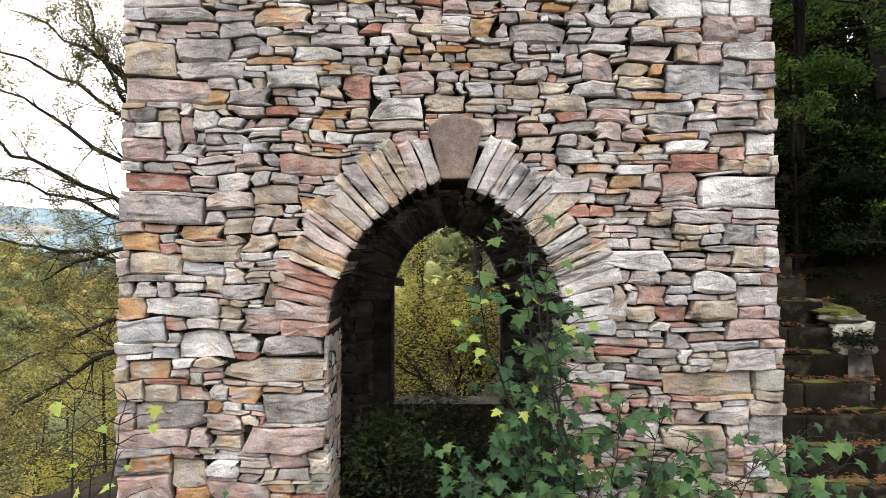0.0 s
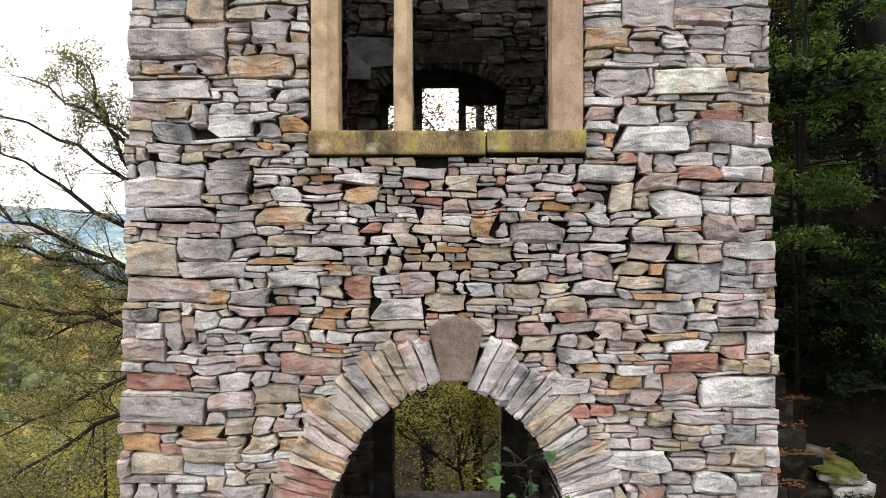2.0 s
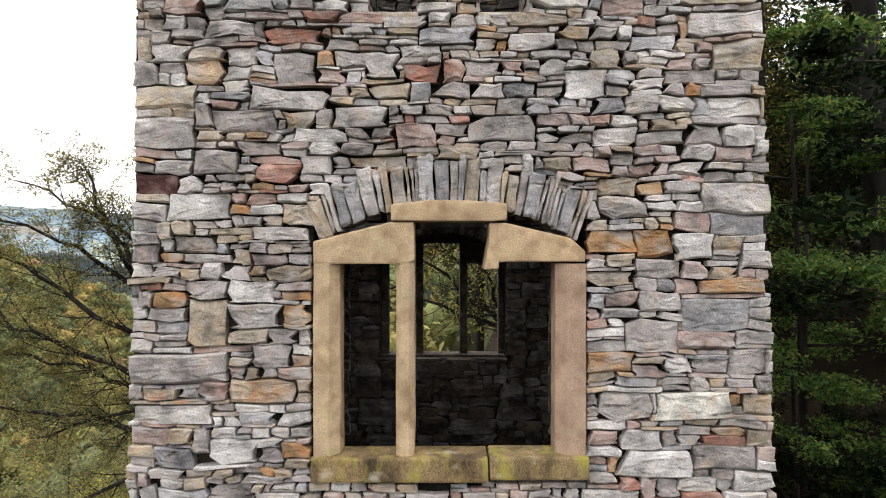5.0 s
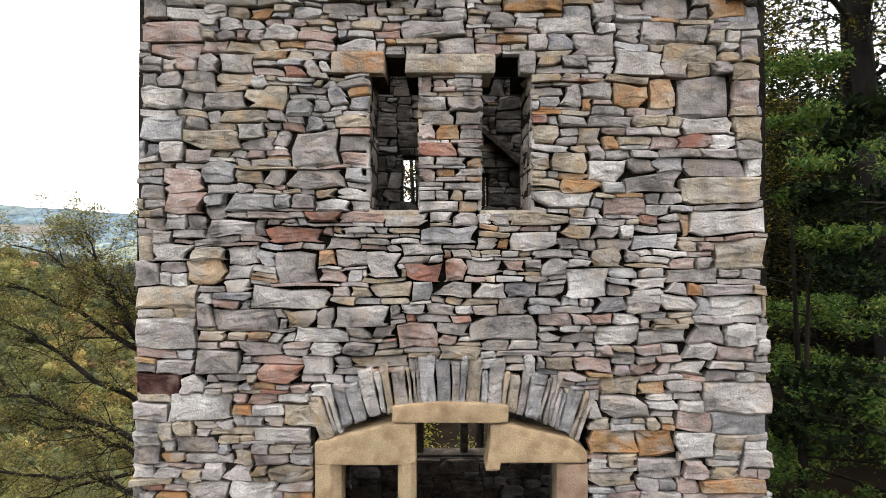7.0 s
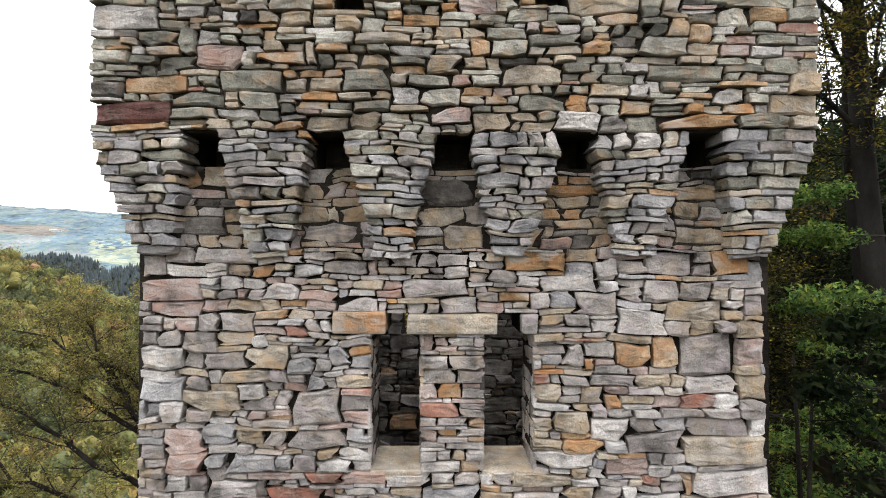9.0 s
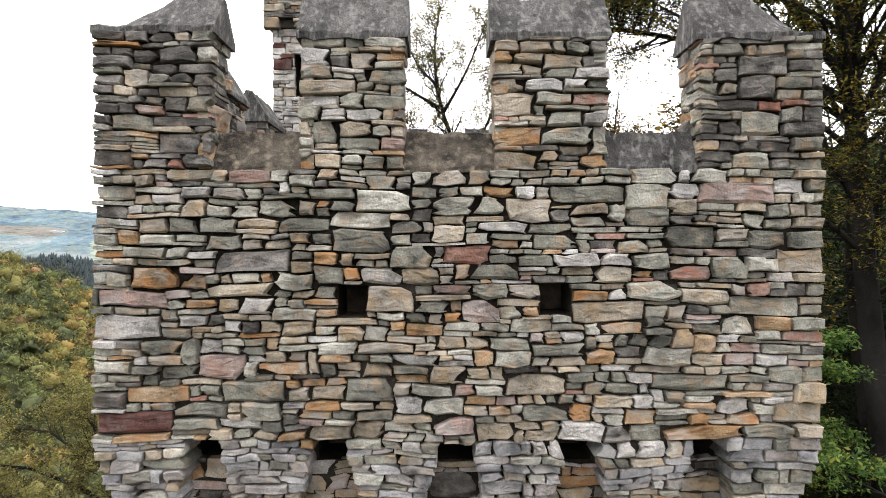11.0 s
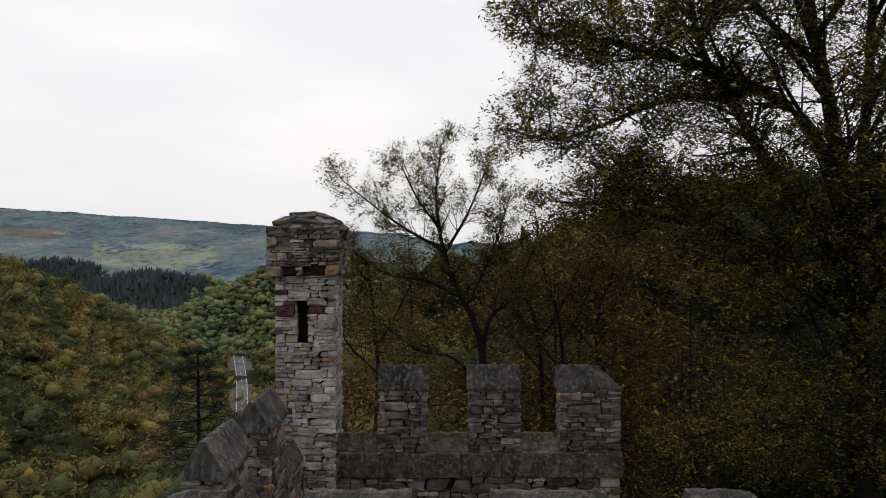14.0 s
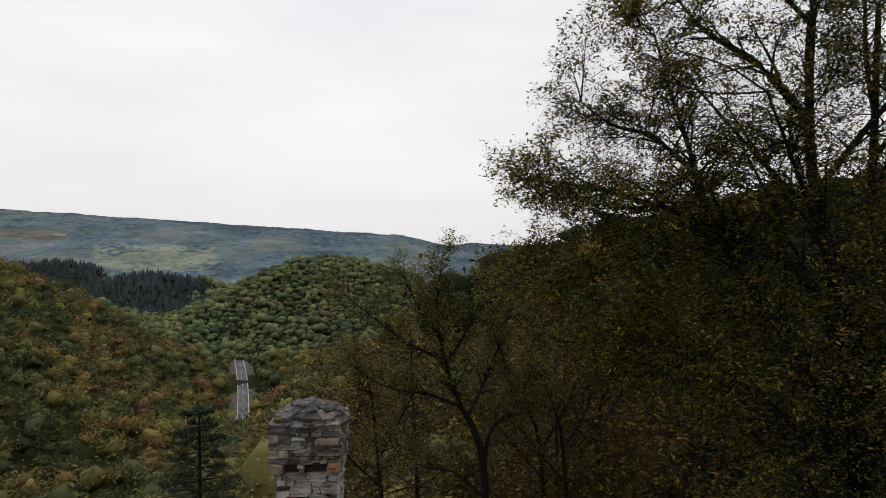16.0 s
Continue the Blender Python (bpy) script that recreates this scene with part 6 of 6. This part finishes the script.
# undergrowth and woods on the slope beside the tower; deep leaves carry the wood's shade
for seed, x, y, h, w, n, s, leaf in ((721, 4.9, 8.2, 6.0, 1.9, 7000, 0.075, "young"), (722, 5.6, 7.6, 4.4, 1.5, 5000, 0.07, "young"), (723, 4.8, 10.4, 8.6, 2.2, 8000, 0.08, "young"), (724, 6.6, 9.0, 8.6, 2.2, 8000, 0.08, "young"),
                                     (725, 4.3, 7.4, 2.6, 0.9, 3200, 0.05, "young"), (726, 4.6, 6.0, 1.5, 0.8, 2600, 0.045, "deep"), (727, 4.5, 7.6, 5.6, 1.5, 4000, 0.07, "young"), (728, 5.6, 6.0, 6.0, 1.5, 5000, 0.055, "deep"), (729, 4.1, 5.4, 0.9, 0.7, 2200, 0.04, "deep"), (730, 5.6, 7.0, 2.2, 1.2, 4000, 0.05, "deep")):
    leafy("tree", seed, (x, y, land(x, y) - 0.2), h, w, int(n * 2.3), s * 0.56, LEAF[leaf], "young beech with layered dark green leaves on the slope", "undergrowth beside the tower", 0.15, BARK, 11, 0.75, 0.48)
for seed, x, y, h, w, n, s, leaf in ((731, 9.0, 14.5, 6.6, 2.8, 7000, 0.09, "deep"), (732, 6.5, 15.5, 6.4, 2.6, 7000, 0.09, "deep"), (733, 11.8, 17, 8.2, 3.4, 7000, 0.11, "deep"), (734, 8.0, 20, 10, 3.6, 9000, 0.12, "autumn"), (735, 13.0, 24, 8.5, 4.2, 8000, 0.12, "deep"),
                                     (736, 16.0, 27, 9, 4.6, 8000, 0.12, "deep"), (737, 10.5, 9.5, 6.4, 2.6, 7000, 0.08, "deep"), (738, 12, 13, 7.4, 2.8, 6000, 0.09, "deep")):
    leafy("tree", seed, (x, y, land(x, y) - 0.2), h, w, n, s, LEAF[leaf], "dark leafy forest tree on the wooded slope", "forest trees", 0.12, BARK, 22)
for seed, x, y, h, w, n, s, leaf in ((741, -0.5, 21, 22.5, 3.4, 8000, 0.10, "autumn"), (742, 3.5, 19, 15.4, 3.2, 9000, 0.10, "autumn"), (743, 6.5, 24, 13.5, 4.0, 9000, 0.12, "autumn"), (745, 10.5, 28, 13.5, 4.4, 9000, 0.13, "autumn"),
                                     (746, 7.5, 34, 15, 4.6, 8000, 0.15, "autumn"), (747, 14.5, 34, 14, 5, 8000, 0.16, "autumn"), (748, 20, 30, 15, 5, 8000, 0.16, "autumn"), (749, -3.5, 27, 22, 3.6, 7000, 0.12, "autumn"), (751, 5.2, 14.2, 10, 2.6, 8000, 0.075, "autumn"), (752, 3.2, 16, 12.8, 2.6, 7000, 0.08, "autumn")):
    leafy("tree", seed, (x, y, land(x, y) - 0.2), h, w, n, s, LEAF[leaf if x < 9 else "deep"], "autumn tree with brown and yellow leaves on the slope" if x < 9 else "dark leafy tree high on the wooded slope", "trees behind the tower", 0.62 if x < 4.2 else 0.25, BARK, 20)
for seed, x, y, h, w, n, s in ((761, -8.5, 15.5, 5.4, 2.0, 8000, 0.05), (762, -11.5, 17, 6.2, 2.4, 8000, 0.06), (763, -7.0, 18.5, 7.0, 2.4, 7000, 0.06), (764, -13.5, 20, 8, 3, 7000, 0.07), (765, -10, 22, 9.5, 3.2, 7000, 0.08), (766, -1.8, 15, 5.0, 2.2, 8000, 0.055),
                               (767, 1.6, 15.5, 5.2, 2.2, 8000, 0.055), (768, -0.2, 18, 7.4, 2.8, 9000, 0.065), (769, 2.8, 14.5, 4.4, 1.8, 6000, 0.055), (770, -16, 26, 11, 4, 7000, 0.09), (771, -3.2, 14.5, 4.5, 1.8, 5000, 0.055)):
    leafy("shrub", seed, (x, y, land(x, y) - 0.2), h, w, n, s, LEAF["turning" if seed in (762, 764, 766, 769, 771) else "thin" if seed in (763, 765, 770) else "yellow"], "yellow-green autumn shrub on the falling slope", "shrubs on the slope", 0.08, BARK, 16)


# extra tree, stem out of view, added to keep light off the steps
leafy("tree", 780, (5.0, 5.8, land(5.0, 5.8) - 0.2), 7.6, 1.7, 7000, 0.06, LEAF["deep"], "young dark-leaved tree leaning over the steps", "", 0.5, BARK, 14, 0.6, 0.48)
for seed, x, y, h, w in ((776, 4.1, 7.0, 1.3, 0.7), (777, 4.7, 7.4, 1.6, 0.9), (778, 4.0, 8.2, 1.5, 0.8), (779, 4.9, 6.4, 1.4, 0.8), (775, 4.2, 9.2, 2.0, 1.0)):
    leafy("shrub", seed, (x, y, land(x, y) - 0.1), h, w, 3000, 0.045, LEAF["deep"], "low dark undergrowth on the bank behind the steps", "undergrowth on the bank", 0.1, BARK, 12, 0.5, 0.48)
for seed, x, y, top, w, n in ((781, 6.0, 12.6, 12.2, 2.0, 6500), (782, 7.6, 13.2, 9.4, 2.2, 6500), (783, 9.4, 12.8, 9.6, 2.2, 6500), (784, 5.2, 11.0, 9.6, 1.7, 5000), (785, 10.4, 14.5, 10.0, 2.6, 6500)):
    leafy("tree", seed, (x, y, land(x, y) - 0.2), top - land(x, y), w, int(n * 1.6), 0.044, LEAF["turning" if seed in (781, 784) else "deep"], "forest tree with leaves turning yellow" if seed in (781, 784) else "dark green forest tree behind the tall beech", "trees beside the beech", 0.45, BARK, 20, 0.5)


def build_pine(seed, x, y, top):
    """A flat-topped pine with wide, layered boughs."""
    r = random.Random(seed)
    wood, twigs = ([], []), []
    z0 = land(x, y) - 0.3
    stem = limb(wood, [(x, y, z0), (x + 0.1, y, (z0 + top) / 2), (x, y, top - 0.15)], 0.2, 0.05)
    for k in range(9):
        z = top - 0.25 - 0.62 * k
        reach = 0.7 + 0.17 * k
        for b in range(6):
            a = b * 1.047 + k * 0.5 + r.uniform(-0.3, 0.3)
            way = Vector((math.cos(a), math.sin(a), 0.12))
            grow(r, wood, twigs, Vector((x, y, z + r.uniform(-0.15, 0.15))), way, reach * r.uniform(0.6, 1.1), 0.035, 2, 0.03, 0.1, 5, (30, 55), 0.55)
    finish_tree("pine_tree", wood, twigs, seed, 11000, 0.07, LEAF["needle"], BARK, "dark flat-topped pine with layered boughs below the tower", 0.07, "", 0.7)


build_pine(791, -11.3, 28.0, 9.9)


# ---- the sapling in front of the door, with lobed leaves ----
LOBES = [(0.0, -0.10), (0.16, -0.22), (0.30, -0.12), (0.62, -0.16), (0.42, 0.12), (0.78, 0.42), (0.34, 0.36), (0.26, 0.62), (0.0, 1.0)]


def lobed_leaves(name, seed, leaf_list, mat):
    """Maple-like leaves: (place, size) each an outline of five lobes, slightly cupped, on its stalk."""
    r = random.Random(seed)
    outline = LOBES + [(-x, y) for x, y in reversed(LOBES[1:-1])]
    verts, faces = [], []
    for p, s in leaf_list:
        yaw, droop, roll = r.uniform(-70, 70), r.uniform(20, 75), r.uniform(-30, 30)
        m = Matrix.Translation(p) @ pose(0, 0, 0, -droop, roll, 180 + yaw).to_3x3().to_4x4()
        o = len(verts)
        verts.append(m @ Vector((0, 0.15 * s, 0.05 * s)))
        for x, y in outline:
            verts.append(m @ Vector((x * s * r.uniform(0.9, 1.1), y * s, -0.10 * s * (abs(x) * 1.4) ** 2 + r.uniform(-0.02, 0.02) * s)))
        n = len(outline)
        faces += [(o, o + 1 + k, o + 1 + (k + 1) % n) for k in range(n)]
    return mesh_of(name, verts, faces, [mat])


def sapling(seed, foot, stems, count, size, leaf, label, name="maple_sapling"):
    """Thin stems through given tops, with leaves on short stalks."""
    r = random.Random(seed)
    base = tagged(new(name, None), label, "plant")
    wood, spots = ([], []), []
    for top in stems:
        f, t = Vector(foot) + Vector((r.uniform(-0.1, 0.1), r.uniform(-0.05, 0.05), 0)), Vector(top)
        n = 12
        off = Vector((r.uniform(-0.12, 0.12), r.uniform(-0.08, 0.08), 0))
        pts = [f.lerp(t, i / n) + off * math.sin(math.pi * i / n) + rand_dir(r) * 0.012 for i in range(n + 1)]
        tube(wood[0], wood[1], pts, [0.009 * (1 - 0.8 * i / n) for i in range(n + 1)], 5)
        for i in range(3, n + 1):
            for _ in range(3):
                a = r.uniform(0, 6.28)
                q = pts[i] + Vector((math.cos(a) * r.uniform(0.08, 0.26), math.sin(a) * r.uniform(0.04, 0.2), r.uniform(-0.02, 0.12)))
                tube(wood[0], wood[1], [pts[i], (pts[i] + q) / 2 + Vector((0, 0, 0.02)), q], [0.004, 0.003, 0.002], 3)
                spots.append(q)
                for _ in range(2):
                    spots.append(q + Vector((r.uniform(-0.09, 0.09), r.uniform(-0.07, 0.07), r.uniform(-0.08, 0.05))))
    part("stem", mesh_of("stem", wood[0], wood[1], [BARK]), base)
    r.shuffle(spots)
    chosen = [(spots[i % len(spots)], size * r.uniform(0.55, 1.2)) for i in range(count)]
    part("foliage", lobed_leaves("foliage", seed, chosen, leaf), base)
    return base


sapling(801, (0.75, 3.85, -0.4), [(0.45, 3.65, 1.95), (0.62, 3.75, 1.60), (0.30, 3.60, 1.55), (0.55, 3.7, 1.2), (0.12, 3.55, 0.62), (0.75, 3.8, 1.35), (0.85, 3.75, 0.7), (0.62, 3.85, 0.9), (0.35, 3.7, 0.35), (0.5, 3.6, 0.6)], 560, 0.08, LEAF["maple"], "maple sapling with green lobed leaves growing before the doorway")
sapling(802, (1.05, 3.7, -0.4), [(1.05, 3.55, 0.95), (1.25, 3.5, 0.55), (1.55, 3.6, 0.70), (1.85, 3.6, 0.55), (2.1, 3.6, 0.70), (1.4, 3.45, 0.25), (1.75, 3.5, 0.15), (0.9, 3.5, 0.45), (1.3, 3.6, 0.8), (2.25, 3.5, 0.55), (2.45, 3.45, 0.78), (1.6, 3.4, 0.42), (2.0, 3.45, 0.3), (1.2, 3.4, 0.1), (1.9, 3.4, 0.0)], 620, 0.08, LEAF["maple"], "low maple sapling with spreading lobed leaves beside the doorway")
sapling(803, (-2.0, 3.5, -0.4), [(-2.05, 3.45, 1.05), (-1.75, 3.4, 1.0), (-1.9, 3.45, 0.85)], 20, 0.06, LEAF["lime"], "thin sapling with pale lime-green leaves before the wall")
sapling(804, (-1.6, 3.7, -0.5), [(-1.5, 3.65, 0.30), (-1.7, 3.6, 0.22), (-1.3, 3.6, 0.15)], 22, 0.065, LEAF["maple"], "small green seedling at the foot of the wall")
sapling(805, (2.3, 3.4, -0.5), [(2.2, 3.35, 0.15), (2.5, 3.3, 0.22), (2.75, 3.4, 0.1), (1.9, 3.3, 0.05), (2.3, 3.2, 0.0), (2.9, 3.3, 0.0)], 90, 0.07, LEAF["maple"], "low green seedlings at the foot of the steps")
sapling(806, (0.7, 3.6, 0.6), [(0.50, 3.5, 2.0), (0.62, 3.55, 1.75), (0.2, 3.5, 1.72)], 22, 0.055, LEAF["lime"], "pale young maple shoots above the doorway plant")
leafy("shrub", 811, (-0.25, 5.6, -1.15), 1.5, 0.7, 5200, 0.03, LEAF["ivy"], "low dark weeds growing inside the doorway", "weeds in the doorway", 0.05, BARK, 14, 0.2)
leafy("shrub", 812, (0.6, 6.0, -1.15), 1.1, 0.7, 4200, 0.03, LEAF["ivy"], "low dark weeds growing inside the doorway", "weeds in the doorway", 0.05, BARK, 14, 0.2)
leafy("shrub", 813, (-0.45, 5.0, -0.6), 0.95, 0.5, 3200, 0.028, LEAF["ivy"], "low dark weeds growing inside the doorway", "weeds in the doorway", 0.05, BARK, 12, 0.2)
leafy("shrub", 814, (4.2, 4.6, 0.2), 0.8, 0.6, 2600, 0.035, LEAF["ivy"], "weeds and fallen leaves beside the steps", "", 0.05, BARK, 12, 0.2)

# fallen leaves on the steps and the ground
litter = [(random.Random(820 + i).uniform(2.45, 3.6), 4.12 + 0.2 * (i % 11) + random.Random(i).uniform(0, 0.15), -0.02 + 0.2 * (i % 11)) for i in range(400)]
lit = tagged(new("fallen_leaves", leaves_mesh("fallen_leaves", 822, litter, 5200, 0.022, material("dead_leaves", [(0.10, 0.05, 0.02), (0.20, 0.11, 0.04), (0.28, 0.10, 0.04)], bump=0), 0.012, 0.9)), "brown and reddish fallen leaves scattered over the steps", "leaves", kind="stuff")


# ---- road in the valley and the woods beyond ----
def road_x(y):
    return -119 - (y - 360) * 0.36 + 2 * math.sin((y - 360) / 40)


def road_z(y):
    return -86 + (y - 360) * 0.155


def strip(name, y0, y1, a, b, lift, mat):
    verts, faces = [], []
    n = max(2, int((y1 - y0) / 4))
    for i in range(n + 1):
        y = y0 + (y1 - y0) * i / n
        for s in (a, b):
            verts.append((road_x(y) + s, y, road_z(y) + lift))
    for i in range(n):
        faces.append((2 * i, 2 * i + 1, 2 * i + 3, 2 * i + 2))
    return mesh_of(name, verts, faces, [mat])


road = tagged(new("road", strip("road", 300, 480, -3.9, 3.9, 0.0, ASPHALT)), "grey asphalt country road with white edge lines in the valley", "road", kind="structure")
part("edge_line", strip("edge_line", 300, 480, -3.6, -3.25, 0.03, WHITE_PAINT), road)
part("edge_line", strip("edge_line", 300, 480, 3.25, 3.6, 0.03, WHITE_PAINT), road)
for k in range(13):
    part("centre_dash", strip("centre_dash", 302 + 13 * k, 307 + 13 * k, -0.14, 0.14, 0.03, WHITE_PAINT), road)
bank = strip("road_bank", 296, 486, -9, 10, -0.4, FIELD)
part("verge", bank, road, "pale grass verge")


def ico(level):
    bm = bmesh.new()
    bmesh.ops.create_icosphere(bm, subdivisions=level, radius=1.0)
    v = np.array([tuple(x.co) for x in bm.verts])
    f = np.array([[x.index for x in q.verts] for q in bm.faces])
    bm.free()
    return v, f


def far_woods(name, seed, y_range, spacing, radius, level, mats, label, reject=None, slope=(-0.82, 0.2), rough=0.3, cone=False, tall=1.0, flakes=0, flake=0.5, bias=-1.25, shell=0.66):
    """Tree crowns without number, joined: lumpy, uneven crowns over the land, rough with sprays of leaves."""
    g = np.random.default_rng(seed)
    base, tri = ico(level)
    if cone:
        k = np.clip((1 - base[:, 2]) / 2, 0.0, 1) / np.maximum(np.hypot(base[:, 0], base[:, 1]), 0.15)
        base = base * np.stack([k, k, np.ones(len(k))], axis=1)
    vs, fs, slots, o = [], [], [], 0
    sprays = [[] for _ in mats]
    y = y_range[0]
    while y < y_range[1]:
        for x in np.arange(slope[0] * y, slope[1] * y, spacing):
            px, py = x + g.uniform(-0.9, 0.9) * spacing, y + g.uniform(-0.9, 0.9) * spacing
            size = radius * min(1.7, 0.92 * math.exp(g.normal(0, 0.32)))
            if reject is not None and reject(px, py):
                continue
            z = land(px, py)
            lump = 1 + rough * (g.normal(0, 0.3, len(base)) + np.sin(base @ g.normal(0, 3.2, 3) + g.uniform(0, 6)) * 0.5 + np.sin(base @ g.normal(0, 6, 3)) * 0.4)
            core = shell if flakes else 1.0
            turn = np.eye(3) if cone else np.linalg.qr(g.normal(0, 1, (3, 3)))[0]
            v = (base @ turn) * lump[:, None] * size * core * np.array([g.uniform(0.85, 1.15), g.uniform(0.85, 1.15), tall * g.uniform(0.8, 1.25)])
            v = v + np.array([px, py, z + size * (tall * 0.9 + 0.5)])
            drift = noise.noise(Vector((px / 45, py / 45, 2.0))) * 2.4 + g.normal(0, 1.05)
            which = int(min(len(mats) - 1, max(0, round(len(mats) / 2 + bias + drift))))
            vs.append(v)
            fs.append(tri + o)
            slots.append(np.full(len(tri), which, dtype=np.int32))
            o += len(base)
            if flakes:
                way = g.normal(0, 1, (flakes, 3))
                way /= np.linalg.norm(way, axis=1, keepdims=True)
                way[:, 2] = np.abs(way[:, 2] + 0.25) - 0.25
                bulge = 1 + rough * (np.sin(way @ g.normal(0, 3.2, 3)) * 0.5 + np.sin(way @ g.normal(0, 7, 3)) * 0.5) + g.uniform(-0.34, 0.08, flakes)
                sprays[which].append(way * (bulge * size)[:, None] * np.array([1, 1, tall]) + np.array([px, py, z + size * (tall * 0.9 + 0.5)]))
        y += spacing
    verts, faces = np.concatenate(vs), np.concatenate(fs)
    me = bpy.data.meshes.new(name)
    me.vertices.add(len(verts))
    me.vertices.foreach_set("co", verts.ravel())
    me.loops.add(len(faces) * 3)
    me.loops.foreach_set("vertex_index", faces.ravel().astype(np.int32))
    me.polygons.add(len(faces))
    me.polygons.foreach_set("loop_start", np.arange(0, len(faces) * 3, 3, dtype=np.int32))
    for m in mats:
        me.materials.append(m)
    me.polygons.foreach_set("material_index", np.concatenate(slots))
    me.polygons.foreach_set("use_smooth", np.full(len(faces), not cone))
    me.update(calc_edges=True)
    ob = tagged(new(name, me), label, "forest", kind="stuff")
    for which, spots in enumerate(sprays):
        if spots:
            spots = np.concatenate(spots)
            part("canopy_leaves", leaves_mesh("canopy_leaves", seed + which, spots, len(spots), flake, mats[which], flake * 0.6, 0.35), ob, kind="stuff")
    return ob


def by_road(x, y):
    """Where the road lies open to the sky and to the tower."""
    if 275 < y < 490 and abs(x - road_x(y)) < 7.5:
        return True
    return 235 < y < 420 and abs(x / y - (-0.332)) < 0.022


def fields(x, y):
    return (1850 < y < 1990 and -0.80 < x / y < -0.625 + 0.012 * math.sin(y / 9)) or fir_place(x, y)


def fir_place(x, y):
    return (715 < y < 1040 and -0.60 < x / y < -0.40 + 0.02 * math.sin(y / 23)) or (1030 < y < 1240 and -0.72 < x / y < -0.56)


def canopy_sheet(name, seed, y0, y1, step, label):
    """Far woods, where crowns melt together: one rough roof of crowns over the land, with clearings and firs."""
    g = np.random.default_rng(seed)
    verts, faces, slots, rows = [], [], [], []
    y = y0
    while y < y1:
        row = []
        for k in range(int(1.10 * y / step) + 1):
            x = -0.84 * y + k * step + g.uniform(-0.35, 0.35) * step
            yy = y + g.uniform(-0.35, 0.35) * step
            row.append(len(verts))
            verts.append((x, yy, land(x, yy) + (-1.0 if fir_place(x, yy) else 6.0 if fields(x, yy) else 8.0) + g.normal(0, 1.3) + 4 * noise.noise(Vector((x / 60, yy / 60, 7)))))
        rows.append(row)
        y += step
    for a, b in zip(rows, rows[1:]):
        shift = (len(b) - len(a)) * 0.84 / 1.10
        for k in range(len(a) - 1):
            q = min(len(b) - 2, max(0, int(round(k + shift))))
            x, y, _ = verts[a[k]]
            if fir_place(x, y) and fir_place(*verts[b[q]][:2]):
                continue
            s = x / y
            wood = noise.noise(Vector((x / 260, y / 420, 1.0))) * 1.5 + noise.noise(Vector((x / 90, y / 130, 5.0))) * 0.8 + g.normal(0, 0.28)
            slot = 0 if wood < -0.62 or y > 2350 and wood < 0.1 else 1 if wood < 0.05 else 2 if wood < 0.55 else 3
            if 1480 < y < 1830 and -0.58 < s < -0.38 and wood > -0.5:
                slot = 4 if g.random() < 0.75 else 2
            faces.append((a[k], a[k + 1], b[q + 1], b[q]))
            slots.append(5 if fields(x, y) and not fir_place(x, y) else slot)
    return tagged(new(name, mesh_of(name, verts, faces, [*HAZY_FAR_SET, FIELD], slots)), label, "forest", kind="stuff")


far_woods("canopy_near", 901, (46, 170), 5.5, 3.3, 2, CANOPY_SET, "autumn canopy of the valley woods, green to ochre", by_road, (-0.86, 0.05), 0.40, tall=1.1, flakes=280, flake=0.5, bias=-1.1, shell=0.58)
far_woods("canopy_middle", 902, (170, 470), 6.6, 3.7, 1, CANOPY_SET, "autumn canopy of the valley woods, green to ochre", by_road, (-0.82, 0.04), 0.5, tall=0.95, flakes=100, flake=0.85, shell=0.6, bias=-1.05)
# paler tones and bias stand for haze over the hill
far_woods("canopy_hill", 903, (470, 800), 5.6, 3.3, 1, HAZY_HILL_SET, "mixed autumn woods on the hill across the valley", fir_place, (-0.58, -0.04), 0.5, tall=0.75, flakes=16, flake=1.1, shell=0.85, bias=-0.7)
far_woods("canopy_crest", 907, (800, 1050), 9.0, 4.4, 1, HAZY_HILL_SET, "mixed woods beyond the crest of the hill", fir_place, (-0.82, 0.12), 0.45, tall=0.85, bias=-0.9)
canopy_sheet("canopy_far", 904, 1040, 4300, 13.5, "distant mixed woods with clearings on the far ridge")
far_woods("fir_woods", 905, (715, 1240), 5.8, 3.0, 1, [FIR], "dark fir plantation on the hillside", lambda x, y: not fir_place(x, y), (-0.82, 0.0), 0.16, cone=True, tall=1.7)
# deep and needle colours darken this slope in place of forest shade
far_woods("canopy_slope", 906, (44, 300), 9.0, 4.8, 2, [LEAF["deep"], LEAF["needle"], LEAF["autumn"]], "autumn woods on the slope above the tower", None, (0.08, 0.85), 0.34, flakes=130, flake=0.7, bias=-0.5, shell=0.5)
farm = tagged(new("farm_building", None), "small white building far off among fields", "house")
fx, fy = -1210, 1925
part("wall", boxes_mesh("wall", [(fx - 18, fx + 18, fy - 6, fy + 6, land(fx, fy) - 2, land(fx, fy) + 9)], [WHITE_PAINT]), farm)
part("roof", prism_mesh("roof", [(fx - 19, land(fx, fy) + 9), (fx + 19, land(fx, fy) + 9), (fx + 19, land(fx, fy) + 10), (fx - 19, land(fx, fy) + 13)], fy - 7, fy + 7, WHITE_PAINT, 0.0, 0.0), farm)
